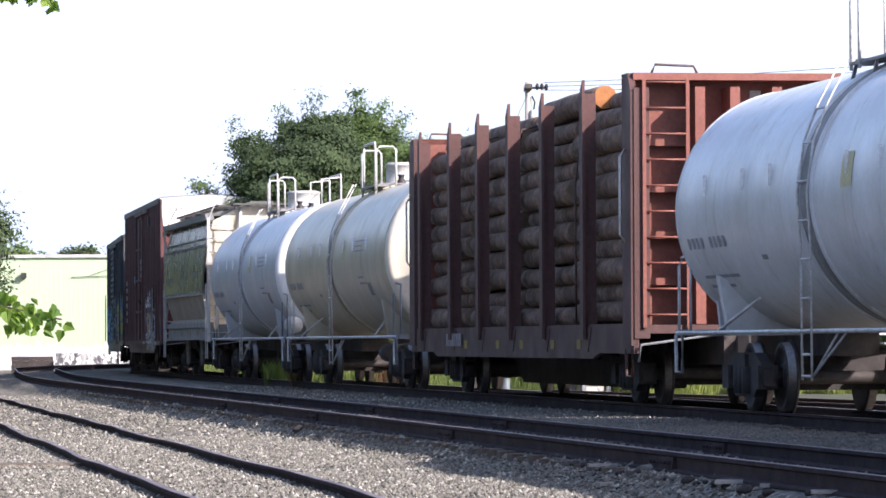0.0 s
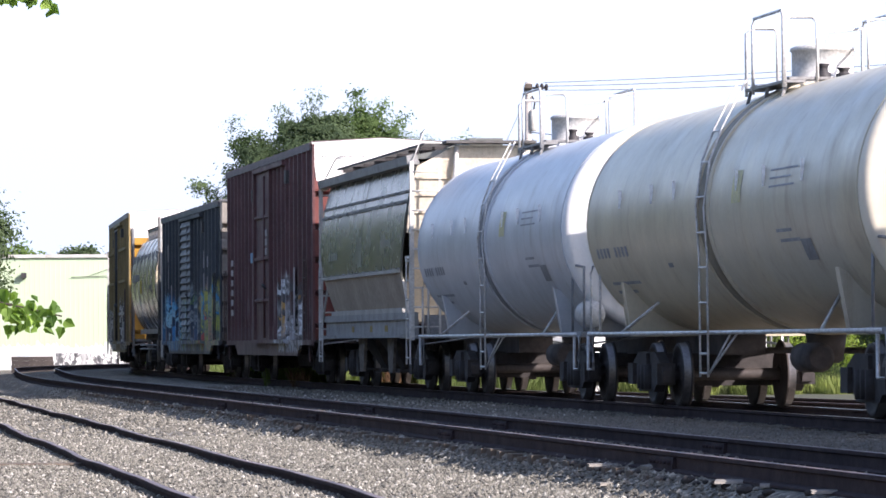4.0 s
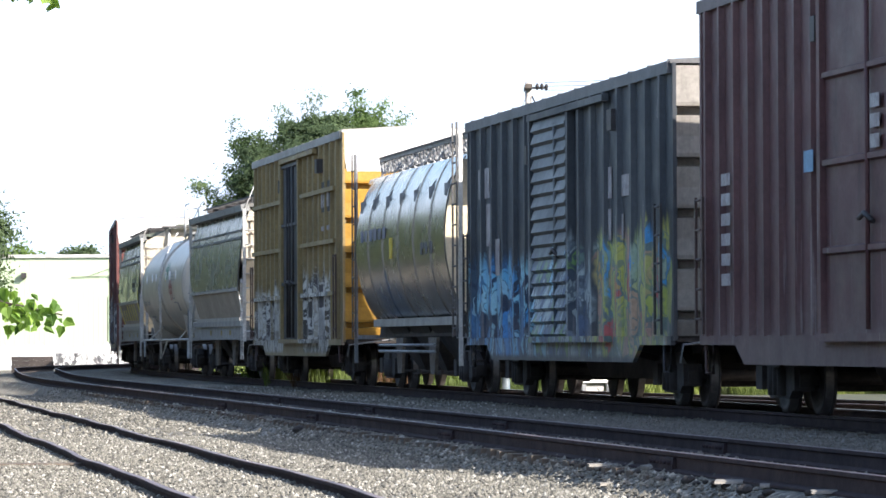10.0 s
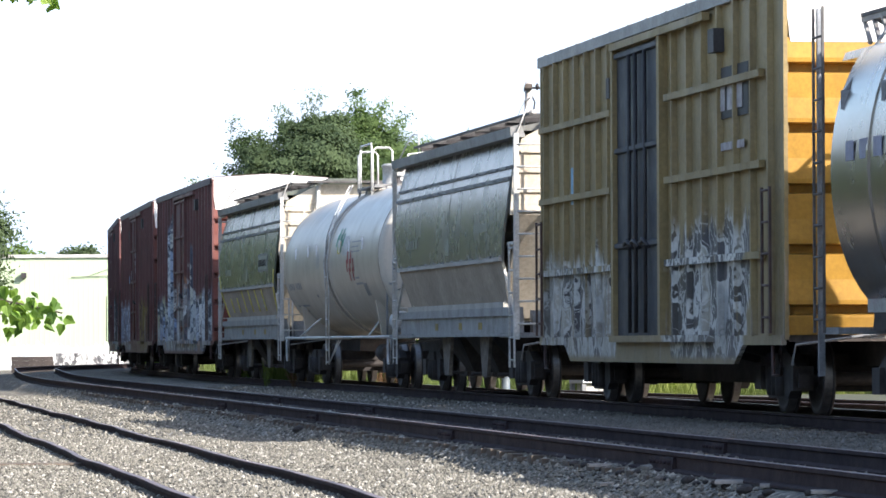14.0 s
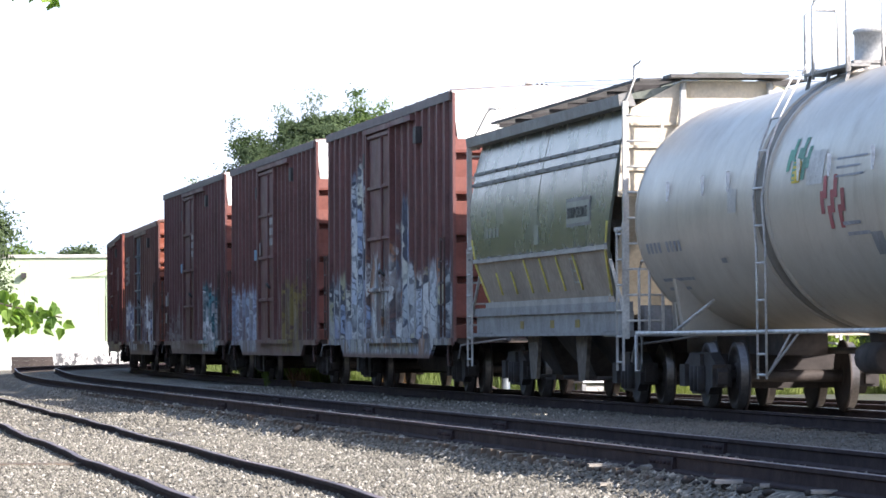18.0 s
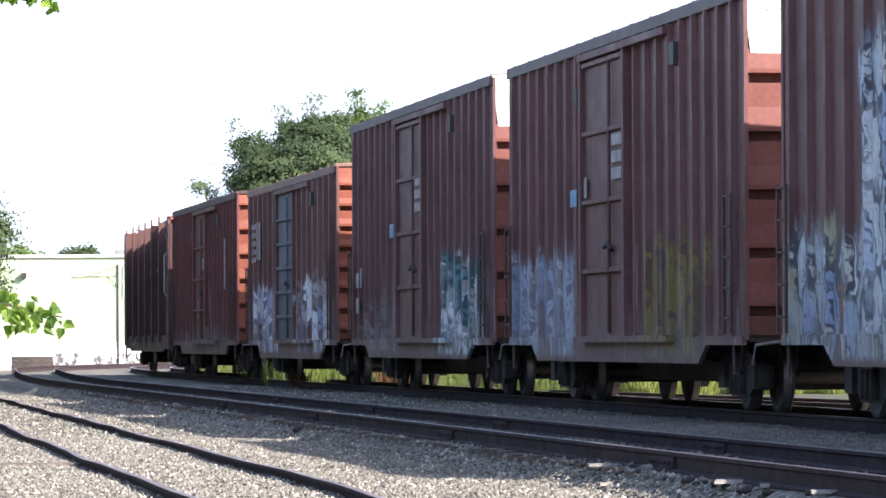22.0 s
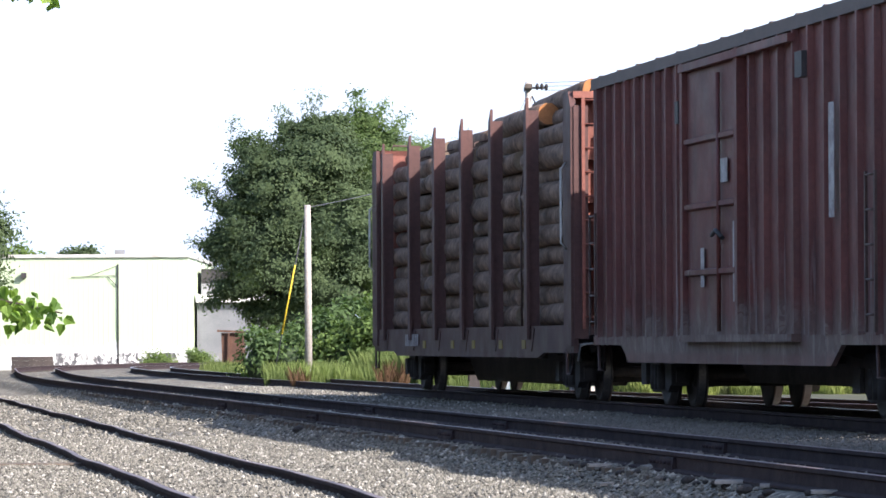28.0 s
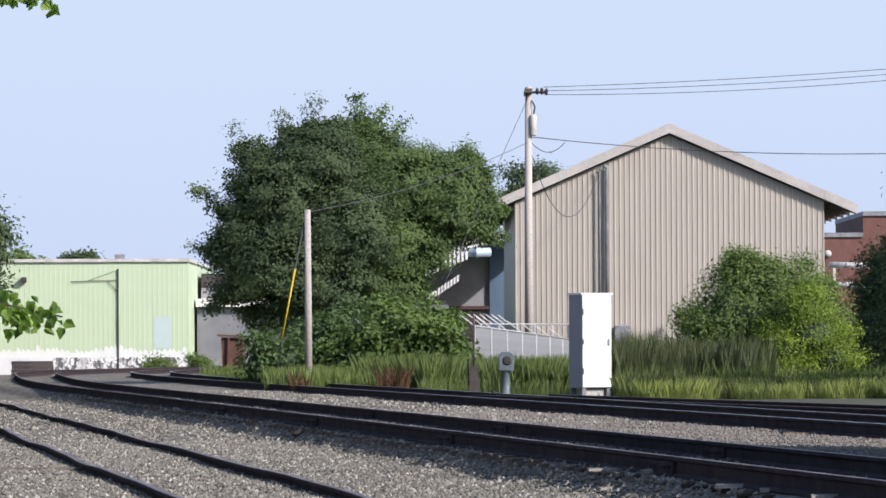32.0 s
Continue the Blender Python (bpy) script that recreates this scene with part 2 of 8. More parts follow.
def track(name, label, centre, top_material, tie_top, tie_step=0.55, tie_range=(0, 0), wobble=0.0, seed=1, half=1.25):
    """centre: rows (x, y, z, turn). Two rails on ties."""
    t = thing(name, label, "railway track", kind="structure")
    for side in (-1, 1):
        st = []
        for i, (x, y, z, a) in enumerate(centre):
            w = wobble * noise.noise((y * 0.16, seed, side))
            wz = wobble * 0.45 * noise.noise((y * 0.22, seed + 5, side * 3))
            o = side * 0.7535 + w
            st.append((x + o * math.cos(a), y - o * math.sin(a), z + wz, a))
        part("rail", rail_mesh("rail", st, top_material), None, t, "rusty steel rail with a worn head")
    rnd = random.Random(seed)
    bm = bmesh.new()
    box(bm, -half, half, -0.11, 0.11, -0.18, 0.0)
    shared = mesh_of("tie", bm, TIE)
    d = 0.0
    for (x0, y0, z0, a0), (x1, y1, z1, a1) in zip(centre, centre[1:]):
        if tie_range[0] < y0 < tie_range[1]:
            ob = part("tie", shared, None, t)
            ob.matrix_basis = pose(x0, y0, z0 + tie_top + rnd.uniform(-0.03, 0.012), rnd.uniform(-1, 1), rnd.uniform(-1, 1), -math.degrees(a0) + rnd.uniform(-3, 3))
    return t


def line_stations(off, d0, d1, step, z=0.0, ease=0.0):
    rows = []
    d = d0
    while d < d1:
        k = min(1.0, max(0.0, (d - 108) / 60.0))
        x, y, a = on_line(d, off * (1 - ease * k * k * (3 - 2 * k)))
        rows.append((x, y, z, a))
        d += step
    return rows


track("track_main", "main railway track with shiny worn rails on ballast", line_stations(0, -60, 330, 0.6), RAIL_TOP, -0.175, tie_range=(44, 100), seed=2)
middle = track("track_middle", "second track with dull rusty rails on ballast", line_stations(-5.37, -60, 330, 0.6, ease=0.19), RAIL_RUST, -0.178, tie_range=(36, 100), seed=3, half=0.98)
sid = []
for i in range(260):
    y = -20 + i * 0.6
    sid.append((-1.28 - 0.1455 * (y - 35.2), y, -0.285, -math.atan(0.1455)))
track("track_siding", "siding with kinked rusty rails half buried in ballast", sid, RAIL_RUST, -0.15, tie_range=(30, 70), wobble=0.075, seed=4)
spur = []
for i in range(220):
    d = 20 + i * 0.5
    k = min(1.0, max(0.0, (d - 50) / 55.0))
    x, y, a = on_line(d, 3.9 * (1 - k * k * (3 - 2 * k)) + 0.02)
    if d < 88:
        spur.append((x, y, -0.02, a))
track("track_far", "rusty spur track beyond the main track", spur, RAIL_RUST, -0.17, tie_range=(40, 60), seed=6)


def plain(name, col, rough=0.6, grain=0.05, spec=0.35):
    """Even paint with only a breath of unevenness."""
    m, nt, b = tree_of(name)
    g = ramp(nt, noise_node(nt, 0.9, 5, 0.6), [(0.3, (1 - grain,) * 3), (0.7, (1 + grain,) * 3)])
    nt.links.new(mixc(nt, 1.0, col, g, "MULTIPLY"), b.inputs["Base Color"])
    b.inputs["Roughness"].default_value, b.inputs["Specular IOR Level"].default_value = rough, spec
    return m


# bolted joints in the rails of the second track
bm = bmesh.new()
for s in (-1, 1):
    prism(bm, [(s * 0.014, -0.135), (s * 0.055, -0.148), (s * 0.040, -0.050), (s * 0.014, -0.042)], "y", -0.46, 0.46)
    for y in (-0.36, -0.2, -0.07, 0.07, 0.2, 0.36):
        lathe(bm, [(s * 0.03, 0.018), (s * 0.075, 0.018)], "x", (0, y, -0.09), 6)
joint = mesh_of("joint_bar", bm, RAIL)
for d, side in ((50.2, -1), (55.6, 1), (43.4, 1), (61.9, -1), (67.3, 1), (38.5, -1), (73.6, -1), (79.0, 1)):
    x, y, a = on_line(d, -5.37 + side * 0.7535)
    j = part("joint_bar", joint, None, middle, "rusty bolted rail joint")
    j.matrix_basis = pose(x, y, 0, 0, 0, -math.degrees(a))


# ---- paint of the cars ----
def car_coords(nt, car):
    tc = nt.nodes.new("ShaderNodeTexCoord")
    tc.object = car
    return tc.outputs["Object"]


def step_between(nt, v, lo, hi):
    m = nt.nodes.new("ShaderNodeMapRange")
    m.interpolation_type = "SMOOTHSTEP"
    m.inputs["From Min"].default_value, m.inputs["From Max"].default_value = lo, hi
    nt.links.new(v, m.inputs["Value"])
    return m.outputs["Result"]


def hard_ramp(nt, fac, stops):
    r = nt.nodes.new("ShaderNodeValToRGB")
    r.color_ramp.interpolation = "CONSTANT"
    el = r.color_ramp.elements
    el.remove(el[1])
    el[0].position, el[0].color = 0.0, (*stops[0][1], 1)
    for p, c in stops[1:]:
        el.new(p).color = (*c, 1)
    nt.links.new(fac, r.inputs["Fac"])
    return r.outputs["Color"]


def livery(name, car, col, dark, rough=0.55, sprays=(), streak=(0.05, 0.035, 0.03), streak_amount=0.5, grime=(0.06, 0.05, 0.04), spec=0.35, metal=0.0, fade=None, grit=0.22, wave=0.12, dust=0.35):
    """Painted car steel: faded patches, streaks that run down, road grime low down, and sprayed lettering without words.
    sprays: rows of (x0, x1, z0, z1, colours, outline, size)."""
    m, nt, b = tree_of(name)
    co = car_coords(nt, car)
    sep = nt.nodes.new("ShaderNodeSeparateXYZ")
    nt.links.new(co, sep.inputs[0])
    base = ramp(nt, noise_node(nt, 0.7, 6, 0.65, co), [(0.32, dark), (0.62, col)])
    if fade:
        base = mixc(nt, step_between(nt, noise_node(nt, 0.25, 5, 0.6, co, (1, 1, 0.5)), 0.5, 0.68), base, fade)
    run = noise_node(nt, 2.6, 6, 0.7, co, (1.0, 1.0, 0.10))
    base = mixc(nt, mathn(nt, "MULTIPLY", step_between(nt, run, 0.50, 0.72), streak_amount), base, streak)
    for x0, x1, z0, z1, cols, outline, size in sprays:
        wob = noise_node(nt, 1.1, 3, 0.5, co)
        drip = noise_node(nt, 3.4, 4, 0.7, co, (1.0, 1.0, 0.09))
        # tall letter-like cells, bent by a coarse noise, each filled with one colour inside a dark outline
        wn3 = nt.nodes.new("ShaderNodeTexNoise")
        wn3.inputs["Scale"].default_value, wn3.inputs["Detail"].default_value = 1.7, 3.5
        nt.links.new(co, wn3.inputs["Vector"])
        bent = nt.nodes.new("ShaderNodeVectorMath")
        bent.operation = "MULTIPLY_ADD"
        bent.inputs[1].default_value = (1.15, 1.15, 1.15)
        nt.links.new(wn3.outputs["Color"], bent.inputs[0])
        nt.links.new(co, bent.inputs[2])
        vm = nt.nodes.new("ShaderNodeMapping")
        vm.inputs["Location"].default_value = (3.7 * x0, 0.3, 1.9 * x1)
        vm.inputs["Scale"].default_value = (2.0 * size, 0.0, 0.85 * size)
        nt.links.new(bent.outputs[0], vm.inputs["Vector"])
        cell, edge = nt.nodes.new("ShaderNodeTexVoronoi"), nt.nodes.new("ShaderNodeTexVoronoi")
        edge.feature = "DISTANCE_TO_EDGE"
        pick = nt.nodes.new("ShaderNodeSeparateColor")
        for v in (cell, edge):
            v.inputs["Scale"].default_value = 1.0
            nt.links.new(vm.outputs[0], v.inputs["Vector"])
        nt.links.new(cell.outputs["Color"], pick.inputs[0])
        paint = hard_ramp(nt, pick.outputs[0], [(j / len(cols), c) for j, c in enumerate(cols)])
        # thin inner strokes and highlights of a finer hand
        vf = nt.nodes.new("ShaderNodeMapping")
        vf.inputs["Location"].default_value = (1.3 * x1, 0.7, 0.9 * x0)
        vf.inputs["Scale"].default_value = (5.2 * size, 0.0, 1.5 * size)
        nt.links.new(bent.outputs[0], vf.inputs["Vector"])
        fine, line = nt.nodes.new("ShaderNodeTexVoronoi"), nt.nodes.new("ShaderNodeTexVoronoi")
        line.feature = "DISTANCE_TO_EDGE"
        fpick = nt.nodes.new("ShaderNodeSeparateColor")
        for v in (fine, line):
            v.inputs["Scale"].default_value = 1.0
            nt.links.new(vf.outputs[0], v.inputs["Vector"])
        nt.links.new(fine.outputs["Color"], fpick.inputs[0])
        paint = mixc(nt, mathn(nt, "MULTIPLY", step_between(nt, fpick.outputs[0], 0.70, 0.74), 0.6), paint, cols[(len(cols) * 2) // 3])
        paint = mixc(nt, mathn(nt, "MULTIPLY", mathn(nt, "MULTIPLY", step_between(nt, line.outputs["Distance"], 0.09, 0.05), step_between(nt, fpick.outputs[1], 0.35, 0.40)), 0.75), paint, outline)
        paint = mixc(nt, step_between(nt, edge.outputs["Distance"], 0.085, 0.05), paint, outline)
        # pale overspray inside the letters, then old runs that let the car's paint show
        paint = mixc(nt, mathn(nt, "MULTIPLY", step_between(nt, noise_node(nt, 2.2, 3, 0.6, co, (1, 1, 0.5)), 0.52, 0.66), 0.5), paint, cols[0])
        paint = mixc(nt, mathn(nt, "MULTIPLY", step_between(nt, drip, 0.52, 0.68), 0.62), paint, base)
        xw = mathn(nt, "ADD", sep.outputs[0], mathn(nt, "MULTIPLY", wob, 1.4))
        zw = mathn(nt, "ADD", sep.outputs[2], mathn(nt, "MULTIPLY", drip, 1.7))
        mask = mathn(nt, "MULTIPLY", step_between(nt, xw, x0 + 0.6, x0 + 0.75), step_between(nt, xw, x1 + 0.75, x1 + 0.6))
        mask = mathn(nt, "MULTIPLY", mask, step_between(nt, zw, z1 + 1.0, z1 + 0.65))
        mask = mathn(nt, "MULTIPLY", mask, step_between(nt, sep.outputs[2], z0 - 0.05, z0 + 0.05))
        base = mixc(nt, mathn(nt, "MULTIPLY", mask, 0.88), base, paint)
    if sprays:
        # thin pale scratches and runs over the lower half
        thin = noise_node(nt, 7.0, 3, 0.6, co, (1.0, 1.0, 0.05))
        worn = mathn(nt, "MULTIPLY", step_between(nt, thin, 0.60, 0.68), step_between(nt, mathn(nt, "ADD", sep.outputs[2], mathn(nt, "MULTIPLY", run, 1.6)), 3.6, 2.4))
        base = mixc(nt, mathn(nt, "MULTIPLY", worn, 0.45), base, (0.34, 0.30, 0.28))
    low = step_between(nt, mathn(nt, "ADD", sep.outputs[2], mathn(nt, "MULTIPLY", run, 0.9)), 1.95, 1.15)
    base = mixc(nt, mathn(nt, "MULTIPLY", low, dust), base, grime)
    grain = ramp(nt, noise_node(nt, 14, 4, 0.7, co), [(0.3, (1 - grit,) * 3), (0.7, (1 + 0.4 * grit,) * 3)])
    nt.links.new(mixc(nt, 1.0, base, grain, "MULTIPLY"), b.inputs["Base Color"])
    rr = ramp(nt, noise_node(nt, 1.5, 4, 0.6, co), [(0.3, (rough * 0.82,) * 3), (0.7, (min(1, rough * 1.25),) * 3)])
    nt.links.new(rr, b.inputs["Roughness"])
    b.inputs["Metallic"].default_value = metal
    b.inputs["Specular IOR Level"].default_value = spec
    bump_on(nt, b, noise_node(nt, 1.3, 2, 0.4, co), wave, 0.03)
    return m


IRON = surface("oily running gear iron", (0.054, 0.0459, 0.0432), (0.027, 0.023, 0.0216), 0.8, scale=3, fine=18)
WHEEL = surface("wheel steel", (0.0607, 0.0486, 0.0432), (0.0297, 0.0243, 0.0216), 0.7, 0.0, scale=5, fine=25)
TREAD = surface("worn wheel tread", (0.30, 0.27, 0.25), (0.16, 0.14, 0.13), 0.42, 1.0, bump=0.0)
UNDER = surface("dirty underframe", (0.0878, 0.0716, 0.0635), (0.0432, 0.0365, 0.0338), 0.85, scale=2, fine=12)
WHITE_TRIM = surface("weathered white trim", (0.62, 0.61, 0.57), (0.40, 0.38, 0.34), 0.55, scale=2)
PIPE_WHITE = surface("white painted pipe", (0.70, 0.70, 0.68), (0.45, 0.43, 0.40), 0.45, scale=4)
GREY_TRIM = surface("grey painted steel", (0.27, 0.28, 0.29), (0.15, 0.15, 0.15), 0.55, scale=2)
DARK_TRIM = surface("dark painted steel", (0.05, 0.045, 0.045), (0.025, 0.022, 0.022), 0.6, scale=2)
RUST_TRIM = surface("brown painted rungs", (0.10, 0.055, 0.045), (0.05, 0.03, 0.025), 0.65, scale=2)
DARK_WALK = surface("dull dark grating", (0.13, 0.125, 0.12), (0.07, 0.065, 0.06), 0.7, 0.2, scale=3)
GALV = surface("galvanised walkway", (0.33, 0.33, 0.32), (0.18, 0.17, 0.16), 0.55, 0.4, scale=3)
CLIP_WHITE = surface("white clip paint", (0.88, 0.88, 0.86), (0.80, 0.80, 0.78), 0.35, scale=4, bump=0)
TANK_INK = surface("worn grey tank lettering", (0.34, 0.35, 0.37), (0.22, 0.23, 0.25), 0.6, scale=6, bump=0)
TANK_YELLOW = surface("faded yellow patch", (0.62, 0.56, 0.26), (0.50, 0.47, 0.30), 0.6, scale=5, bump=0)
FADED_INK = surface("faded dark lettering", (0.16, 0.16, 0.17), (0.08, 0.08, 0.09), 0.6, scale=6, bump=0)
BLACK_PAINT = surface("black lettering paint", (0.02, 0.02, 0.022), rough=0.6, bump=0)
YELLOW_PAINT = surface("yellow marking", (0.72, 0.52, 0.03), (0.5, 0.36, 0.03), 0.6, scale=3, bump=0)
END_WHITE = surface("white end paint", (0.80, 0.79, 0.75), (0.70, 0.68, 0.62), 0.5, scale=1.0, fine=8, bump=0.03)
WHITE_PAINT = surface("worn white lettering", (0.44, 0.42, 0.41), (0.24, 0.20, 0.20), 0.6, scale=4, bump=0)
RED_SPRAY = surface("red spray paint", (0.42, 0.09, 0.09), rough=0.6, bump=0)
GREEN_SPRAY = surface("green spray paint", (0.10, 0.34, 0.22), rough=0.6, bump=0)
VIOLET_PAINT = surface("faded violet lettering", (0.22, 0.23, 0.34), rough=0.4, bump=0)
BLUE_PAINT = surface("light blue marking", (0.25, 0.48, 0.68), rough=0.6, bump=0)


# ---- running gear ----
def make_wheelset_mesh():
    bm = bmesh.new()
    R = 0.445
    for s in (-1, 1):
        prof = [(0.665, R + 0.03), (0.69, R + 0.03), (0.70, R + 0.003), (0.80, R - 0.004), (0.802, R - 0.075), (0.77, R - 0.10),
                (0.735, 0.19), (0.79, 0.16), (0.79, 0.09), (0.66, 0.09), (0.66, 0.17), (0.69, R - 0.11)]
        rings = []
        n = 28
        for l, r in prof:
            rings.append([bm.verts.new((r * math.cos(2 * math.pi * k / n), s * l, r * math.sin(2 * math.pi * k / n))) for k in range(n)])
        for i in range(len(rings)):
            a, b = rings[i], rings[(i + 1) % len(rings)]
            for k in range(n):
                f = bm.faces.new((a[k], a[(k + 1) % n], b[(k + 1) % n], b[k]))
                f.material_index = 1 if i == 2 else 0
                f.smooth = True
    lathe(bm, [(-1.0, 0.07), (-0.9, 0.085), (0.9, 0.085), (1.0, 0.07)], "y", n=12)
    me = mesh_of("wheelset", bm, WHEEL)
    me.materials.append(TREAD)
    return me


def make_truck_meshes():
    side = bmesh.new()
    # cast side frame, arched over the axle boxes with the spring nest in its window
    out = [(-1.12, 0.50), (-1.12, 0.34), (-0.70, 0.32), (-0.52, 0.20), (0.52, 0.20), (0.70, 0.32), (1.12, 0.34), (1.12, 0.50), (0.95, 0.62), (0.60, 0.76), (-0.60, 0.76), (-0.95, 0.62)]
    prism(side, out, "y", -0.07, 0.07)
    for x in (-0.875, 0.875):
        box(side, x - 0.17, x + 0.17, -0.13, 0.13, 0.30, 0.60)
    for x in (-0.24, 0, 0.24):
        lathe(side, [(0.24, 0.085), (0.58, 0.085)], "z", (x, -0.075, 0), 10)
    frame_me = mesh_of("side_frame", side, IRON)
    bol = bmesh.new()
    prism(bol, [(-0.24, 0.42), (0.24, 0.42), (0.22, 0.74), (-0.22, 0.74)], "y", -1.12, 1.12)
    lathe(bol, [(0.72, 0.2), (0.86, 0.2)], "z", (0, 0, 0), 16)
    beam = bmesh.new()
    box(beam, -0.05, 0.05, -0.95, 0.95, 0.28, 0.40)
    return frame_me, mesh_of("truck", bol, IRON), mesh_of("brake_beam", beam, IRON)


WHEELSET = make_wheelset_mesh()
SIDE_FRAME, BOLSTER, BRAKE_BEAM = make_truck_meshes()


def add_trucks(car, half):
    made = []
    for x in (half, -half):
        t = part("truck", BOLSTER, None, car, "dark oily two-axle freight truck")
        t.matrix_basis = pose(x, 0, 0)
        for y in (-1.0, 1.0):
            s = part("side_frame", SIDE_FRAME, None, t)
            s.matrix_basis = pose(0, y, 0, 0, 0, 0 if y < 0 else 180)
        for dx in (-0.38, 0.38):
            part("brake_beam", BRAKE_BEAM, None, t).matrix_basis = pose(dx, 0, 0)
        ws = []
        for dx in (-0.875, 0.875):
            w = part("wheelset", WHEELSET, None, t, "steel wheels with polished treads on an axle")
            w.matrix_basis = pose(dx, 0, 0.445)
            ws.append((w, dx))
        made.append((t, x, ws))
    return made


def coupler_meshes():
    bm = bmesh.new()
    box(bm, -0.5, 0.42, -0.07, 0.07, 0.80, 0.95)
    prism(bm, [(0.38, -0.17), (0.62, -0.20), (0.70, -0.06), (0.58, 0.0), (0.66, 0.12), (0.55, 0.2), (0.38, 0.14)], "z", 0.73, 1.03)
    tube(bm, [(0.1, 0.3, 0.75), (0.35, 0.28, 0.5), (0.6, 0.2, 0.4), (0.7, 0.05, 0.45)], 0.03, 6)
    c = mesh_of("coupler", bm, IRON)
    bm = bmesh.new()
    tube(bm, [(-0.1, -1.45, 0.62), (-0.05, -1.42, 0.86), (-0.02, -0.5, 0.98), (0.1, -0.12, 1.05)], 0.018, 5)
    return c, mesh_of("uncoupling_lever", bm, GREY_TRIM)


COUPLER, LEVER = coupler_meshes()


def add_ends(car, hl, reach=0.55):
    """Couplers, uncoupling levers, and the draft sill between the ends."""
    for s in (1, -1):
        c = part("coupler", COUPLER, None, car, "dark cast steel knuckle coupler")
        c.matrix_basis = pose(s * (hl + reach - 0.42), 0, 0, 0, 0, 0 if s > 0 else 180)
        l = part("uncoupling_lever", LEVER, None, car)
        l.matrix_basis = pose(s * (hl + 0.12), 0, 0, 0, 0, 0 if s > 0 else 180)


RUNG = {}


def rung_mesh(material, width, axis):
    key = (material.name, width, axis)
    if key not in RUNG:
        bm = bmesh.new()
        a = Vector((width / 2, 0, 0)) if axis == "x" else Vector((0, width / 2, 0))
        tube(bm, [-a, a], 0.016, 5)
        RUNG[key] = mesh_of("rung", bm, material)
    return RUNG[key]


def ladder(car, material, x, y, z0, z1, axis="x", width=0.42, step=0.38, stile=0.05, proud=0.06):
    """A ladder on a side (axis x) or an end (axis y)."""
    bm = bmesh.new()
    for s in (-1, 1):
        if axis == "x":
            box(bm, x + s * width / 2 - stile / 2, x + s * width / 2 + stile / 2, y - 0.015, y + 0.015, z0, z1)
        else:
            box(bm, x - 0.015, x + 0.015, y + s * width / 2 - stile / 2, y + s * width / 2 + stile / 2, z0, z1)
    l = part("ladder", bm, material, car)
    z = z0 + step * 0.5
    while z < z1:
        r = part("rung", rung_mesh(material, width, axis), None, l)
        r.matrix_basis = pose(x, y, z)
        z += step
    return l


def bars_of_writing(car, rows, y, material, name="lettering"):
    """Lettering too small to read, as plain bars on the near side: rows of (x0, x1, z0, z1)."""
    for x0, x1, z0, z1 in rows:
        bm = bmesh.new()
        box(bm, x0, x1, y - 0.004, y + 0.002, z0, z1)
        part(name, bm, material, car)


def words(text, size, material, car, m, name="lettering", wide=1.0):
    cu = bpy.data.curves.new("words", "FONT")
    cu.body, cu.size, cu.extrude, cu.align_x = text, size, 0.002, "CENTER"
    tmp = bpy.data.objects.new("words", cu)
    me = bpy.data.meshes.new_from_object(tmp)
    bpy.data.objects.remove(tmp)
    me.materials.clear()
    me.materials.append(material)
    ob = part(name, me, None, car)
    ob.matrix_basis = m @ Matrix.Diagonal((wide, 1, 1, 1))
    return ob


# ---- box cars ----
def corrugated_end(z0, z1, y, x, pitch, depth=0.17):
    """An end sheet with bulging horizontal corrugations; its outside faces +x."""
    bm = bmesh.new()
    prof = [(0.0, z0)]
    z = z0 + pitch * 0.5
    while z < z1 - 0.12:
        s = min(0.13, pitch * 0.26)
        prof += [(0.03, z - s - 0.03), (0.03, z - s), (-depth, z - s + 0.02), (-depth, z - 0.02), (0.045, z), (0.05, z + 0.05), (0.02, z + 0.5 * (pitch - s))]
        z += pitch
    prof.append((0.0, z1))
    a = [bm.verts.new((x + d, -y + 0.035, zz)) for d, zz in prof]
    b = [bm.verts.new((x + d, y - 0.035, zz)) for d, zz in prof]
    for i in range(len(prof) - 1):
        bm.faces.new((a[i], b[i], b[i + 1], a[i + 1]))
    back = [bm.verts.new((x - 0.25, yy, zz)) for yy, zz in ((-y + 0.035, z0), (y - 0.035, z0), (y - 0.035, z1), (-y + 0.035, z1))]
    bm.faces.new(back)
    return bm


